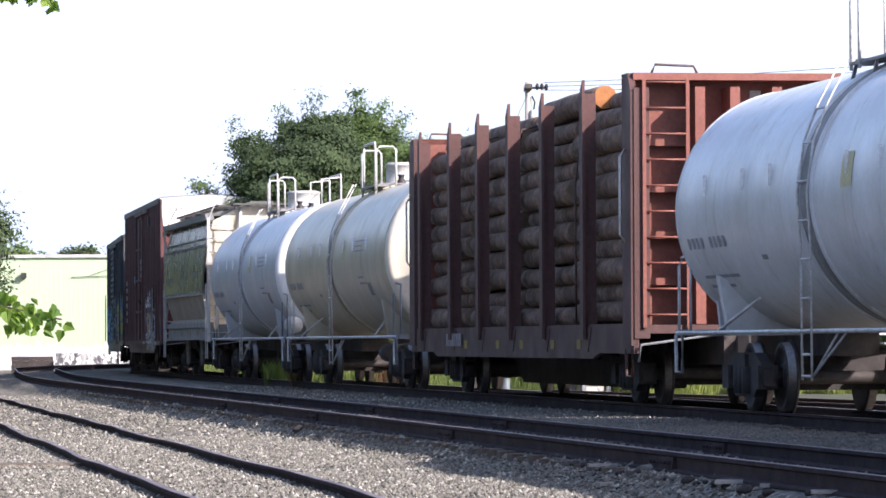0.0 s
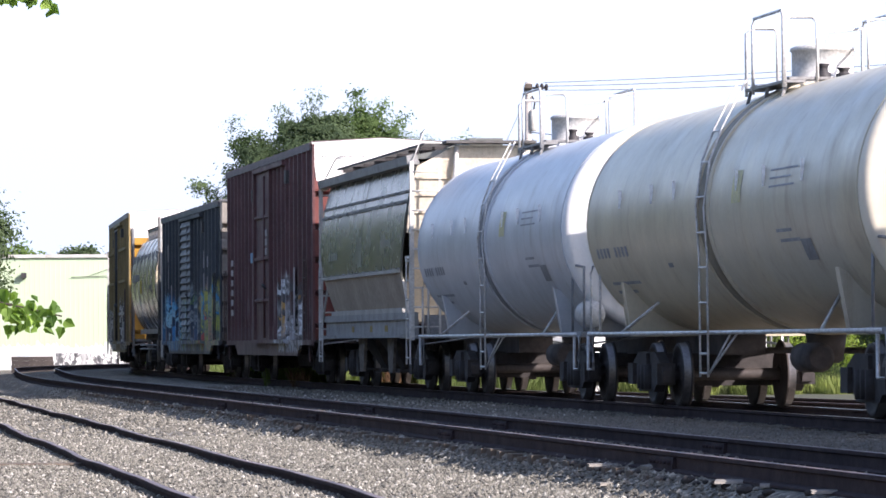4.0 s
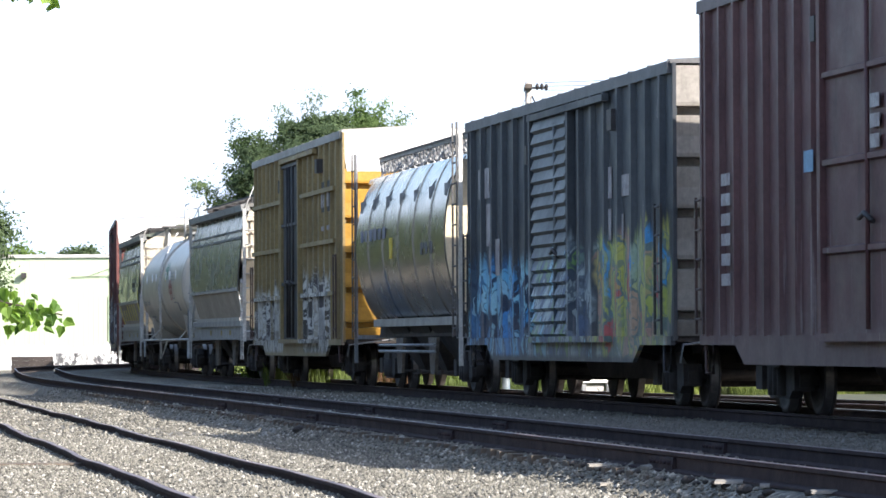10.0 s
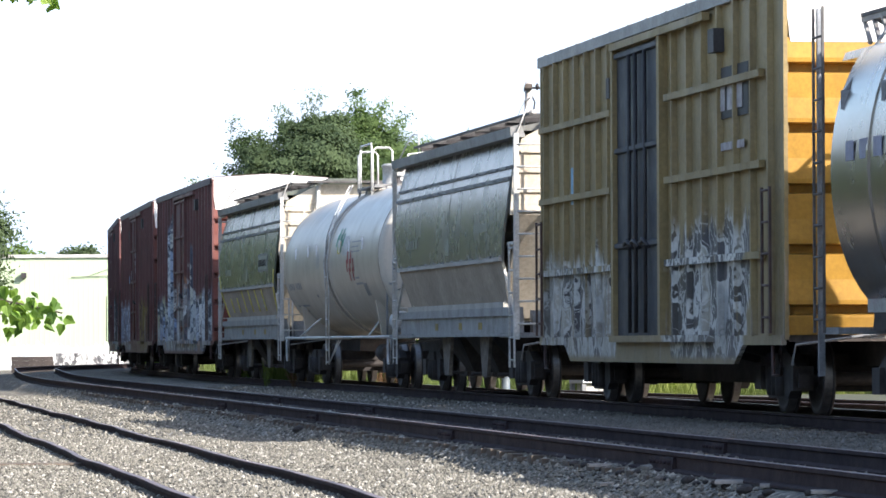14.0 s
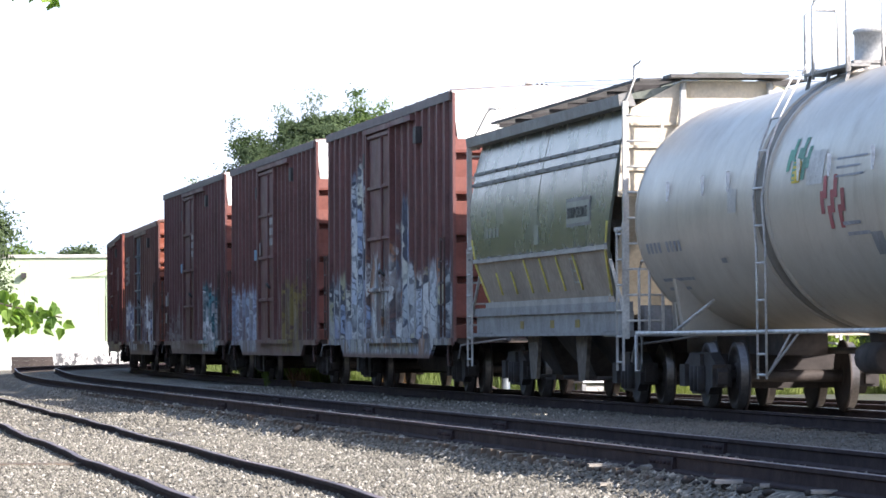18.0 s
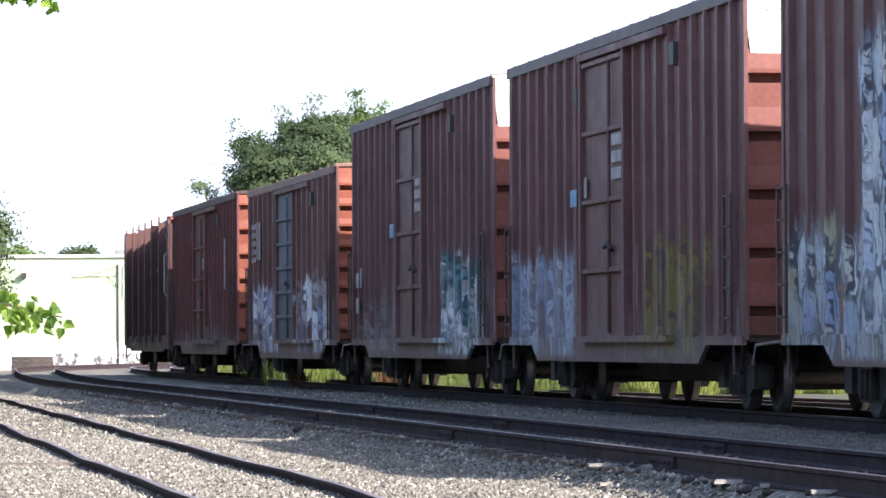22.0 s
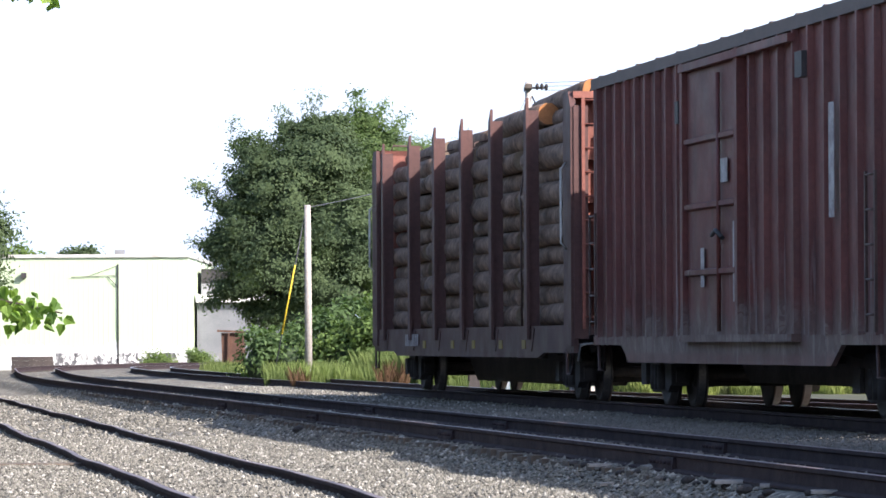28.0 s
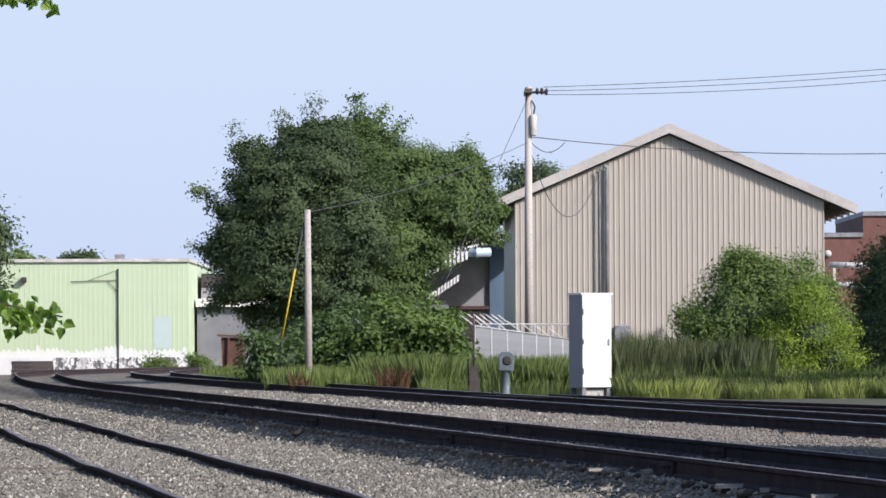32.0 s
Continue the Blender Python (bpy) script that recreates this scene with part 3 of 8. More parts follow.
def boxcar(label, rear, front, h, side_col, side_dark, end_col, roof_col, ribs=(8, 9), rib_w=0.16, rib_d=0.075, pitch=0.72, white_top=False,
           sprays=(), door="plain", door_col=None, bands=False, fade=None, end_label="", group="box cars of the train", sill_drop=0.24, gap_words="", streak=(0.05, 0.035, 0.03),
           trim=None, spec=0.3):
    car = thing("boxcar", label, "boxcar", group)
    hl = (rear - front) / COSF / 2
    Y = 1.50
    side = livery("boxcar side paint", car, side_col, side_dark, 0.55, sprays, streak=streak, fade=fade, spec=spec, grime=(0.24, 0.205, 0.18), dust=0.28)
    endm = livery("boxcar end paint", car, end_col, tuple(c * 0.72 for c in end_col), 0.5, (), streak_amount=0.3, spec=0.3)
    roofm = surface("boxcar roof", roof_col, tuple(c * 0.6 for c in roof_col), 0.6, scale=1.2)
    trim = trim or RUST_TRIM
    top = h - 0.16
    d0, d1 = -0.30 - 1.55, -0.30 + 1.55
    for s in (-1, 1):
        bm = bmesh.new()
        box(bm, -hl, hl, s * Y - 0.03, s * Y + 0.03, 0.96, top)
        part("side_panel", bm, side, car)
        bm = bmesh.new()
        prism(bm, [(-hl + 0.02, s * (Y + 0.02)), (hl - 0.02, s * (Y + 0.02)), (hl - 0.02, s * (Y + 0.10)), (-hl + 0.02, s * (Y + 0.10))], "z", top, h)
        part("top_chord", bm, roofm, car)
        # fishbelly side sill
        bm = bmesh.new()
        zt, ze = 0.98, 0.86
        zm = ze - sill_drop
        prism(bm, [(-hl, ze), (-hl + 2.1, ze), (-hl + 2.6, zm), (hl - 2.6, zm), (hl - 2.1, ze), (hl, ze), (hl, zt), (-hl, zt)], "y", s * (Y + 0.045) - 0.03, s * (Y + 0.045) + 0.03)
        part("side_sill", bm, side, car)
        # exterior posts
        bm = bmesh.new()
        w = rib_w / 2
        prism(bm, [(-w, 0), (-w * 0.6, -rib_d), (w * 0.6, -rib_d), (w, 0)], "z", 0.97, top)
        rib = mesh_of("side_post", bm, side)
        for n, lo, hi in ((ribs[0], -hl + 0.1, d0 - 0.25), (ribs[1], d1 + 0.25, hl - 0.1)):
            for i in range(n):
                x = lo + (hi - lo) * (i + 0.5) / n
                p = part("side_post", rib, None, car)
                p.matrix_basis = pose(x, s * (Y + 0.03), 0, 0, 0, 0 if s < 0 else 180)
        # corner posts
        for e in (-1, 1):
            bm = bmesh.new()
            box(bm, e * hl - 0.06, e * hl + 0.06, s * (Y + 0.02) - 0.025, s * (Y + 0.02) + 0.025, 0.92, h - 0.03)
            part("corner_post", bm, side, car)
        # door in its frame, with its tracks
        dm = livery("boxcar door paint", car, door_col, tuple(c * 0.6 for c in door_col), 0.6, [sp for sp in sprays if sp[0] < 0 < sp[1]], streak=streak) if (door_col and s < 0) else side
        dz0, dz1 = 0.98, top - 0.16
        for x in (d0 - 0.08, d1 + 0.08):
            bm = bmesh.new()
            box(bm, x - 0.08, x + 0.08, s * (Y + 0.08) - 0.07, s * (Y + 0.08) + 0.07, 0.97, top - 0.02)
            part("door_post", bm, side, car)
        bm = bmesh.new()
        box(bm, d0, d1, s * (Y + 0.05) - 0.03, s * (Y + 0.05) + 0.03, dz0, dz1)
        dr = part("door", bm, dm, car, "sliding door" if s < 0 else "")
        n_bar = {"plain": 4, "grey": 6, "louver": 17, "double": 3}[door]
        bm = bmesh.new()
        if door == "louver":
            prism(bm, [(0.0, -0.10), (-0.075, -0.05), (-0.02, 0.10), (0.0, 0.10)], "x", d0 + 0.1, d1 - 0.1)
        else:
            prism(bm, [(0.0, -0.05), (-0.06, -0.03), (-0.06, 0.03), (0.0, 0.05)], "x", d0 + 0.06, d1 - 0.06)
        bar_me = mesh_of("door_bar", bm, dm)
        for i in range(n_bar):
            z = dz0 + (dz1 - dz0) * (i + (0.5 if door == "louver" else 0.95)) / n_bar
            if z > dz1 - 0.05:
                continue
            p = part("door_bar", bar_me, None, dr)
            p.matrix_basis = pose(0 if s < 0 else -0.6, s * (Y + 0.08), z, 0, 0, 0 if s < 0 else 180)
        for x in (-0.30 + 0.55,) if door != "double" else (-0.75, -0.30, 0.35):
            bm = bmesh.new()
            tube(bm, [(x, s * (Y + 0.13), dz0 + 0.05), (x, s * (Y + 0.13), dz1 - 0.1)], 0.028, 6)
            part("lock_rod", bm, dm if door != "double" else DARK_TRIM, dr)
            bm = bmesh.new()
            tube(bm, [(x - 0.35, s * (Y + 0.14), 2.25), (x, s * (Y + 0.17), 2.3), (x + 0.28, s * (Y + 0.14), 2.2)], 0.03, 6)
            part("handle", bm, DARK_TRIM, dr)
        bm = bmesh.new()
        box(bm, d0 - 0.15, d1 + 3.2 if s < 0 else d1, s * (Y + 0.13) - 0.06, s * (Y + 0.13) + 0.06, 0.90, 0.99)
        part("door_track", bm, side, car)
        bm = bmesh.new()
        box(bm, d0 - 0.15, d1 + 3.0 if s < 0 else d1, s * (Y + 0.12) - 0.05, s * (Y + 0.12) + 0.05, dz1 + 0.02, dz1 + 0.12)
        part("door_track", bm, side, car)
        if bands:
            for z in (1.95, 3.05, 4.15):
                for lo, hi in ((-hl + 0.25, d0 - 0.35), (d1 + 0.35, hl - 0.9)):
                    bm = bmesh.new()
                    box(bm, lo, hi, s * (Y + 0.09) - 0.04, s * (Y + 0.09) + 0.04, z - 0.045, z + 0.045)
                    part("band_rail", bm, side, car)
    # ends
    for e in (1, -1):
        zt = h - 0.06 - (0.78 if white_top else 0.0)
        en = part("end_panel", corrugated_end(0.98, zt, Y + 0.03, hl, pitch), endm, car, end_label)
        if e < 0:
            en.matrix_basis = pose(0, 0, 0, 0, 0, 180)
        if white_top:
            bm = bmesh.new()
            prism(bm, [(-Y + 0.05, zt), (Y - 0.05, zt), (Y + 0.05, h), (0, h + 0.10), (-Y - 0.05, h)], "x", hl - 0.03, hl + 0.035)
            wp = part("end_top_panel", bm, END_WHITE, car, "white painted top of the end")
            if e < 0:
                wp.matrix_basis = pose(0, 0, 0, 0, 0, 180)
    if white_top and gap_words:
        words(gap_words, 0.10, BLACK_PAINT, car, pose(hl + 0.037, -0.86, h - 0.34, 90, 0, 90))
    # roof with shallow cross ribs
    bm = bmesh.new()
    prism(bm, [(-Y - 0.07, h - 0.03), (Y + 0.07, h - 0.03), (Y + 0.07, h), (0, h + 0.09), (-Y - 0.07, h)], "x", -hl - 0.02, hl + 0.02)
    part("roof", bm, roofm, car)
    bm = bmesh.new()
    prism(bm, [(-Y - 0.03, h + 0.002), (0, h + 0.092), (Y + 0.03, h + 0.002), (Y + 0.03, h + 0.04), (0, h + 0.13), (-Y - 0.03, h + 0.04)], "x", -0.05, 0.05)
    rr = mesh_of("roof_rib", bm, roofm)
    for i in range(13):
        p = part("roof_rib", rr, None, car)
        p.matrix_basis = pose(-hl + 0.3 + (2 * hl - 0.6) * i / 12, 0, 0)
    # floor, centre sill, cushioning and brake gear
    bm = bmesh.new()
    box(bm, -hl + 0.05, hl - 0.05, -Y + 0.03, Y - 0.03, 0.90, 1.05)
    part("floor", bm, UNDER, car)
    bm = bmesh.new()
    prism(bm, [(-hl - 0.1, 0.60), (-hl + 3.7, 0.60), (-hl + 4.3, 0.34), (hl - 4.3, 0.34), (hl - 3.7, 0.60), (hl + 0.1, 0.60), (hl + 0.1, 0.92), (-hl - 0.1, 0.92)], "y", -0.22, 0.22)
    for x in (-3.2, -1.1, 1.1, 3.2):
        prism(bm, [(-1.4, 0.9), (1.4, 0.9), (0.3, 0.62), (-0.3, 0.62)], "x", x - 0.06, x + 0.06)
    lathe(bm, [(-0.5, 0.16), (-0.45, 0.2), (0.45, 0.2), (0.5, 0.16)], "x", (1.8, 0.75, 0.62), 14)
    part("underframe", bm, UNDER, car)
    # ladders, sill steps and corner irons
    ladder(car, trim, hl - 0.42, -(Y + 0.16), 1.0, 2.75, "x")
    ladder(car, trim, -hl + 0.42, -(Y + 0.16), 1.0, 2.75, "x")
    for e in (1, -1):
        bm = bmesh.new()
        tube(bm, [(e * (hl - 0.65), -1.53, 0.95), (e * (hl - 0.62), -1.53, 0.50), (e * (hl - 0.22), -1.53, 0.50), (e * (hl - 0.19), -1.53, 0.95)], 0.022, 6)
        part("sill_step", bm, trim, car)
        bm = bmesh.new()
        box(bm, e * (hl + 0.10), e * (hl + 0.42), -0.6, 0.6, 0.93, 0.97)
        part("brake_platform", bm, GALV, car)
    bm = bmesh.new()
    lathe(bm, [(hl + 0.10, 0.10), (hl + 0.16, 0.28), (hl + 0.2, 0.28)], "x", (0, 0.7, 1.95), 18)
    part("brake_wheel", bm, DARK_TRIM, car)
    # vent box high on the side, routing boards
    bm = bmesh.new()
    box(bm, 4.6, 4.95, -(Y + 0.17), -(Y + 0.02), h - 0.75, h - 0.45)
    part("guide_block", bm, DARK_TRIM, car)
    bm = bmesh.new()
    box(bm, d0 - 0.42, d0 - 0.2, -(Y + 0.16), -(Y + 0.02), h - 0.95, h - 0.66)
    part("guide_block", bm, DARK_TRIM, car)
    add_ends(car, hl)
    tr = add_trucks(car, hl - 2.35)
    CARS.append((car, (rear + front) / 2 / COSF, hl - 2.35, tr))
    return car, hl, Y


# ---- tank cars ----
def tankcar(label, rear, front, col, dark, stain, fade=None, reservoir=True, marks=True, patch=True, scribble=False, head_col=(0.80, 0.80, 0.78)):
    car = thing("tank_car", label, "tank car", "tank cars of the train")
    hl = (rear - front) / COSF / 2
    R, zc = 1.60, 2.61
    shell = livery("tank shell paint", car, col, dark, 0.38, (), streak=stain, streak_amount=0.55, grime=(0.16, 0.14, 0.11), spec=0.5, fade=fade, grit=0.08, wave=0.03)
    bm = bmesh.new()
    # dished heads: a tight knuckle, then a shallow cap
    head = [(0.15 + 0.30 * (1 - (r / 1.44) ** 2), max(0.02, r)) for r in (0.0, 0.4, 0.75, 1.05, 1.28, 1.42)] + [(0.16 * math.sin(a), R - 0.16 + 0.16 * math.cos(a)) for a in (1.3, 1.05, 0.8, 0.5, 0.22)]
    lathe(bm, [(x, R) for x in np.linspace(-hl + 0.50, hl - 0.50, 14)], "x", (0, 0, zc), 56)
    crease(bm)
    sh = part("shell", bm, shell, car)
    # heads get a lighter tone than the shell: sunlight put into the paint
    lit_head = livery("sunlit tank head paint", car, head_col, tuple(c * 0.86 for c in head_col), 0.42, (), streak=stain, streak_amount=0.25, grime=(0.22, 0.19, 0.15), spec=0.4, grit=0.06, wave=0.02)
    for e in (1, -1):
        bm = bmesh.new()
        lathe(bm, [(hl - 0.50 + l, r) for l, r in head] + [(hl - 0.51, R - 0.002)], "x", (0, 0, zc), 56)
        crease(bm)
        hd = part("head", bm, lit_head, car, "dished end of the tank, sunlight painted in lighter")
        if e < 0:
            hd.matrix_basis = pose(0, 0, 0, 0, 0, 180)
    # weld seams and girth bands
    for x in (-hl + 0.53, hl - 0.53):
        bm = bmesh.new()
        lathe(bm, [(x - 0.03, R + 0.002), (x - 0.02, R + 0.012), (x + 0.02, R + 0.012), (x + 0.03, R + 0.002)], "x", (0, 0, zc), 56)
        part("weld_seam", bm, shell, sh)
    for x in (-0.38, 0.30):
        bm = bmesh.new()
        lathe(bm, [(x - 0.05, R + 0.004), (x - 0.04, R + 0.030), (x + 0.04, R + 0.030), (x + 0.05, R + 0.004)], "x", (0, 0, zc), 56)
        part("girth_band", bm, shell, sh)
    bm = bmesh.new()
    lathe(bm, [(-0.29, R + 0.003), (-0.28, R + 0.009), (0.20, R + 0.009), (0.21, R + 0.003)], "x", (0, 0, zc), 56)
    part("saddle_strip", bm, surface("dirty jacket strip", tuple(c * 0.55 for c in dark), tuple(c * 0.3 for c in dark), 0.6, scale=2.5), sh, "dirty strip between the girth bands")
    # short ribs of weld clips along the side
    for x in (-5.6, -3.4, -1.9, 1.9, 3.4, 5.4):
        if abs(x) < hl - 1:
            bm = bmesh.new()
            box(bm, x - 0.012, x + 0.012, -R - 0.012, -R + 0.03, zc + 0.16, zc + 0.42)
            part("clip", bm, CLIP_WHITE, sh)
    # centre platform, rails and dome
    bm = bmesh.new()
    for x in (-1.0, 0.95):
        box(bm, x - 0.14, x + 0.14, -0.72, 0.72, 4.20, 4.235)
    for s in (-1, 1):
        box(bm, -1.12, 1.12, s * 0.66 - 0.14, s * 0.66 + 0.14, 4.16, 4.195)
        for x in (-1.0, 0, 1.0):
            bar(bm, (x, s * 0.74, 4.17), (x, s * 0.80, 3.95), 0.04)
    pf = part("top_platform", bm, GALV, car, "grated steel walkway round the dome")
    for pts in (((-1.1, -0.78, 4.1), (-1.1, -0.78, 4.92), (-1.07, -0.70, 4.99), (-1.07, -0.42, 4.99), (-1.1, -0.36, 4.92), (-1.1, -0.36, 4.15)),
                ((1.1, -0.78, 4.1), (1.1, -0.78, 4.92), (1.07, -0.70, 4.99), (1.07, -0.42, 4.99), (1.1, -0.36, 4.92), (1.1, -0.36, 4.15)),
                ((-1.1, 0.78, 4.1), (-1.1, 0.78, 5.0), (-1.02, 0.78, 5.08), (1.02, 0.78, 5.08), (1.1, 0.78, 5.0), (1.1, 0.78, 4.1)),
                ((-0.62, -0.80, 4.1), (-0.62, -0.80, 5.0), (-0.54, -0.80, 5.08), (1.02, -0.80, 5.08), (1.1, -0.80, 5.0), (1.1, -0.80, 4.1)),
                ((-1.1, 0.3, 4.15), (-1.1, 0.3, 4.95), (-1.08, 0.76, 5.0)), ((1.1, 0.3, 4.15), (1.1, 0.3, 4.95), (1.08, 0.76, 5.0))):
        bm = bmesh.new()
        tube(bm, pts, 0.022, 7)
        part("guard_rail", bm, PIPE_WHITE, pf)
    bm = bmesh.new()
    lathe(bm, [(4.05, 0.50), (4.24, 0.50), (4.25, 0.40), (4.62, 0.40), (4.63, 0.42), (4.67, 0.42), (4.70, 0.36)], "z", (-0.1, 0, 0), 24)
    part("dome", bm, WHITE_TRIM, car, "weathered white valve dome")
    for x, y, hh in ((0.62, 0.1, 4.34), (0.75, -0.2, 4.38), (-0.75, 0.15, 4.36)):
        bm = bmesh.new()
        lathe(bm, [(4.12, 0.10), (4.3, 0.10), (4.32, 0.06), (hh, 0.06), (hh + 0.04, 0.09)], "z", (x, y, 0), 10)
        part("valve", bm, DARK_TRIM, car)
    # side handrail and its stays
    for s in (-1, 1):
        y = s * 1.52
        bm = bmesh.new()
        tube(bm, [(-hl - 0.25, y * 0.72, 1.02), (-hl + 0.15, y, 1.02), (hl - 0.15, y, 1.02), (hl + 0.25, y * 0.72, 1.02)], 0.028, 7)
        part("side_handrail", bm, PIPE_WHITE, car, "white pipe handrail along the tank")
        for x in (-hl + 2.6, hl - 2.6):
            bm = bmesh.new()
            tube(bm, [(x, y, 1.02), (x + 0.7 * (1 if x < 0 else -1), s * 1.10, 1.46)], 0.022, 6)
            part("rail_stay", bm, PIPE_WHITE, car)
        # ladder from the sill over the shell to the platform
        bm = bmesh.new()
        for dx in (-0.24, 0.24):
            tube(bm, [(dx, s * 1.60, 0.45), (dx, s * 1.61, 2.0), (dx, s * 1.65, zc), (dx, s * 1.57, 3.2), (dx, s * 1.40, 3.65), (dx, s * 1.08, 4.24)], 0.015, 6)
        la = part("ladder", bm, PIPE_WHITE, car)
        for z, yy in ((0.5, 1.60), (0.75, 1.60), (1.02, 1.60), (1.4, 1.605), (1.85, 1.61), (2.3, 1.63), (2.75, 1.645), (3.2, 1.57), (3.6, 1.41)):
            r = part("rung", rung_mesh(PIPE_WHITE, 0.48, "x"), None, la)
            r.matrix_basis = pose(0, s * yy, z)
        for dx in (1.15, 1.55):
            bm = bmesh.new()
            tube(bm, [(0.26, s * 1.59, 0.50), (dx, s * 1.5, 1.02)], 0.014, 6)
            part("step_brace", bm, PIPE_WHITE, car)
    # stub sills, saddles and end platforms
    for e in (1, -1):
        bm = bmesh.new()
        box(bm, min(e * (hl + 0.25), e * (hl - 3.8)), max(e * (hl + 0.25), e * (hl - 3.8)), -0.3, 0.3, 0.72, 1.10)
        part("stub_sill", bm, UNDER, car)
        bm = bmesh.new()
        x = e * (hl - 2.2)
        prism(bm, [(-1.28, 0.98), (1.28, 0.98), (1.42, 1.75), (1.15, 1.62), (0.7, 1.30), (0.0, 1.16), (-0.7, 1.30), (-1.15, 1.62), (-1.42, 1.75)], "x", x - 0.09, x + 0.09)
        part("saddle", bm, shell, car)
        x = e * (hl - 0.7)
        for s in (-1, 1):
            bm = bmesh.new()
            prism(bm, [(s * 0.5, 1.0), (s * 1.05, 1.0), (s * 1.15, 1.95), (s * 1.0, 1.75), (s * 0.5, 1.35)], "x", x - 0.05, x + 0.05)
            part("end_gusset", bm, shell, car)
        bm = bmesh.new()
        box(bm, min(e * (hl - 0.75), e * (hl + 0.3)), max(e * (hl - 0.75), e * (hl + 0.3)), -1.45, 1.45, 0.98, 1.06)
        part("end_platform", bm, GREY_TRIM, car)
        for s in (-1, 1):
            bm = bmesh.new()
            tube(bm, [(e * (hl + 0.28), s * 1.4, 1.02), (e * (hl + 0.28), s * 1.4, 1.9), (e * (hl + 0.2), s * 1.38, 2.02), (e * (hl - 0.45), s * 1.4, 2.06), (e * (hl - 0.55), s * 1.42, 1.95), (e * (hl - 0.55), s * 1.42, 1.02)], 0.02, 6)
            part("end_handhold", bm, PIPE_WHITE if e < 0 else GREY_TRIM, car)
        for s in (-1, 1):
            bm = bmesh.new()
            tube(bm, [(e * (hl + 0.2), s * 1.46, 1.0), (e * (hl + 0.2), s * 1.46, 0.5), (e * (hl - 0.2), s * 1.46, 0.5), (e * (hl - 0.2), s * 1.46, 1.0)], 0.024, 6)
            part("sill_step", bm, PIPE_WHITE, car)
    if reservoir:
        bm = bmesh.new()
        prof = [(-0.30 + 0.14 - 0.14 * math.cos(a), 0.205 * math.sin(a)) for a in (0.12, 0.5, 0.9, 1.3, 1.57)]
        prof = [(l, max(r, 0.03)) for l, r in prof]
        lathe(bm, prof + [(-l, r) for l, r in prof[::-1]], "x", (hl - 0.42, -1.18, 1.32), 22)
        part("air_reservoir", bm, WHITE_TRIM, car, "small white air reservoir on the end platform")
    # bottom outlet, brake rigging
    bm = bmesh.new()
    lathe(bm, [(0.62, 0.16), (0.66, 0.22), (1.2, 0.30)], "z", (0, 0, 0), 16)
    tube(bm, [(-hl + 2.6, 0.35, 0.78), (hl - 2.6, 0.35, 0.78)], 0.05, 6)
    lathe(bm, [(-0.55, 0.14), (-0.5, 0.19), (0.3, 0.19), (0.35, 0.14)], "x", (1.6, -0.55, 0.7), 14)
    part("bottom_outlet", bm, UNDER, car)
    if marks:
        def curved(rows, mat, name):
            for x0, x1, z0, z1 in rows:
                bm = bmesh.new()
                n = 4
                prev = None
                for i in range(n + 1):
                    z = z0 + (z1 - z0) * i / n
                    y = -math.sqrt(max(0.0, (R + 0.006) ** 2 - (z - zc) ** 2))
                    cur = (bm.verts.new((x0, y, z)), bm.verts.new((x1, y, z)))
                    if prev:
                        bm.faces.new((prev[0], prev[1], cur[1], cur[0]))
                    prev = cur
                part(name, bm, mat, car)
        rows = []
        for i in range(9):
            x = -hl + 1.0 + 0.26 * i
            if i != 4:
                rows.append((x, x + 0.15, 2.10, 2.24))
        rows += [(-hl + 1.2, -hl + 3.2, 1.72, 1.76), (-hl + 1.2, -hl + 2.6, 1.60, 1.64), (3.7, 5.1, 2.94, 2.965), (3.7, 4.8, 2.84, 2.865), (3.7, 5.0, 2.74, 2.765), (3.9, 4.7, 2.2, 2.24), (4.0, 5.0, 2.08, 2.12)]
        curved(rows, TANK_INK, "lettering")
        if patch:
            curved([(1.65, 2.15, 2.62, 3.02)], TANK_YELLOW, "warning_patch")
        if scribble:
            for x, z, mat, wig in ((3.0, 2.35, RED_SPRAY, 0.20), (1.2, 2.9, GREEN_SPRAY, 0.14)):
                for i in range(7):
                    curved([(x + 0.16 * i, x + 0.16 * i + 0.17, z + wig * math.sin(2.1 * i), z + wig * math.sin(2.1 * i) + 0.26)], mat, "graffiti_stroke")
            curved([(1.55, 1.95, 2.75, 3.0)], YELLOW_PAINT, "sticker")
            curved([(2.3, 3.1, 2.7, 3.1), (-1.9, -1.4, 2.5, 2.8)], WHITE_TRIM, "sticker")
        curved([(5.0, 5.5, 1.85, 2.1), (-2.9, -2.6, 1.9, 1.96)], GREY_TRIM, "stencil")
    add_ends(car, hl, 0.75)
    tr = add_trucks(car, hl - 2.2)
    CARS.append((car, (rear + front) / 2 / COSF, hl - 2.2, tr))
    return car, hl


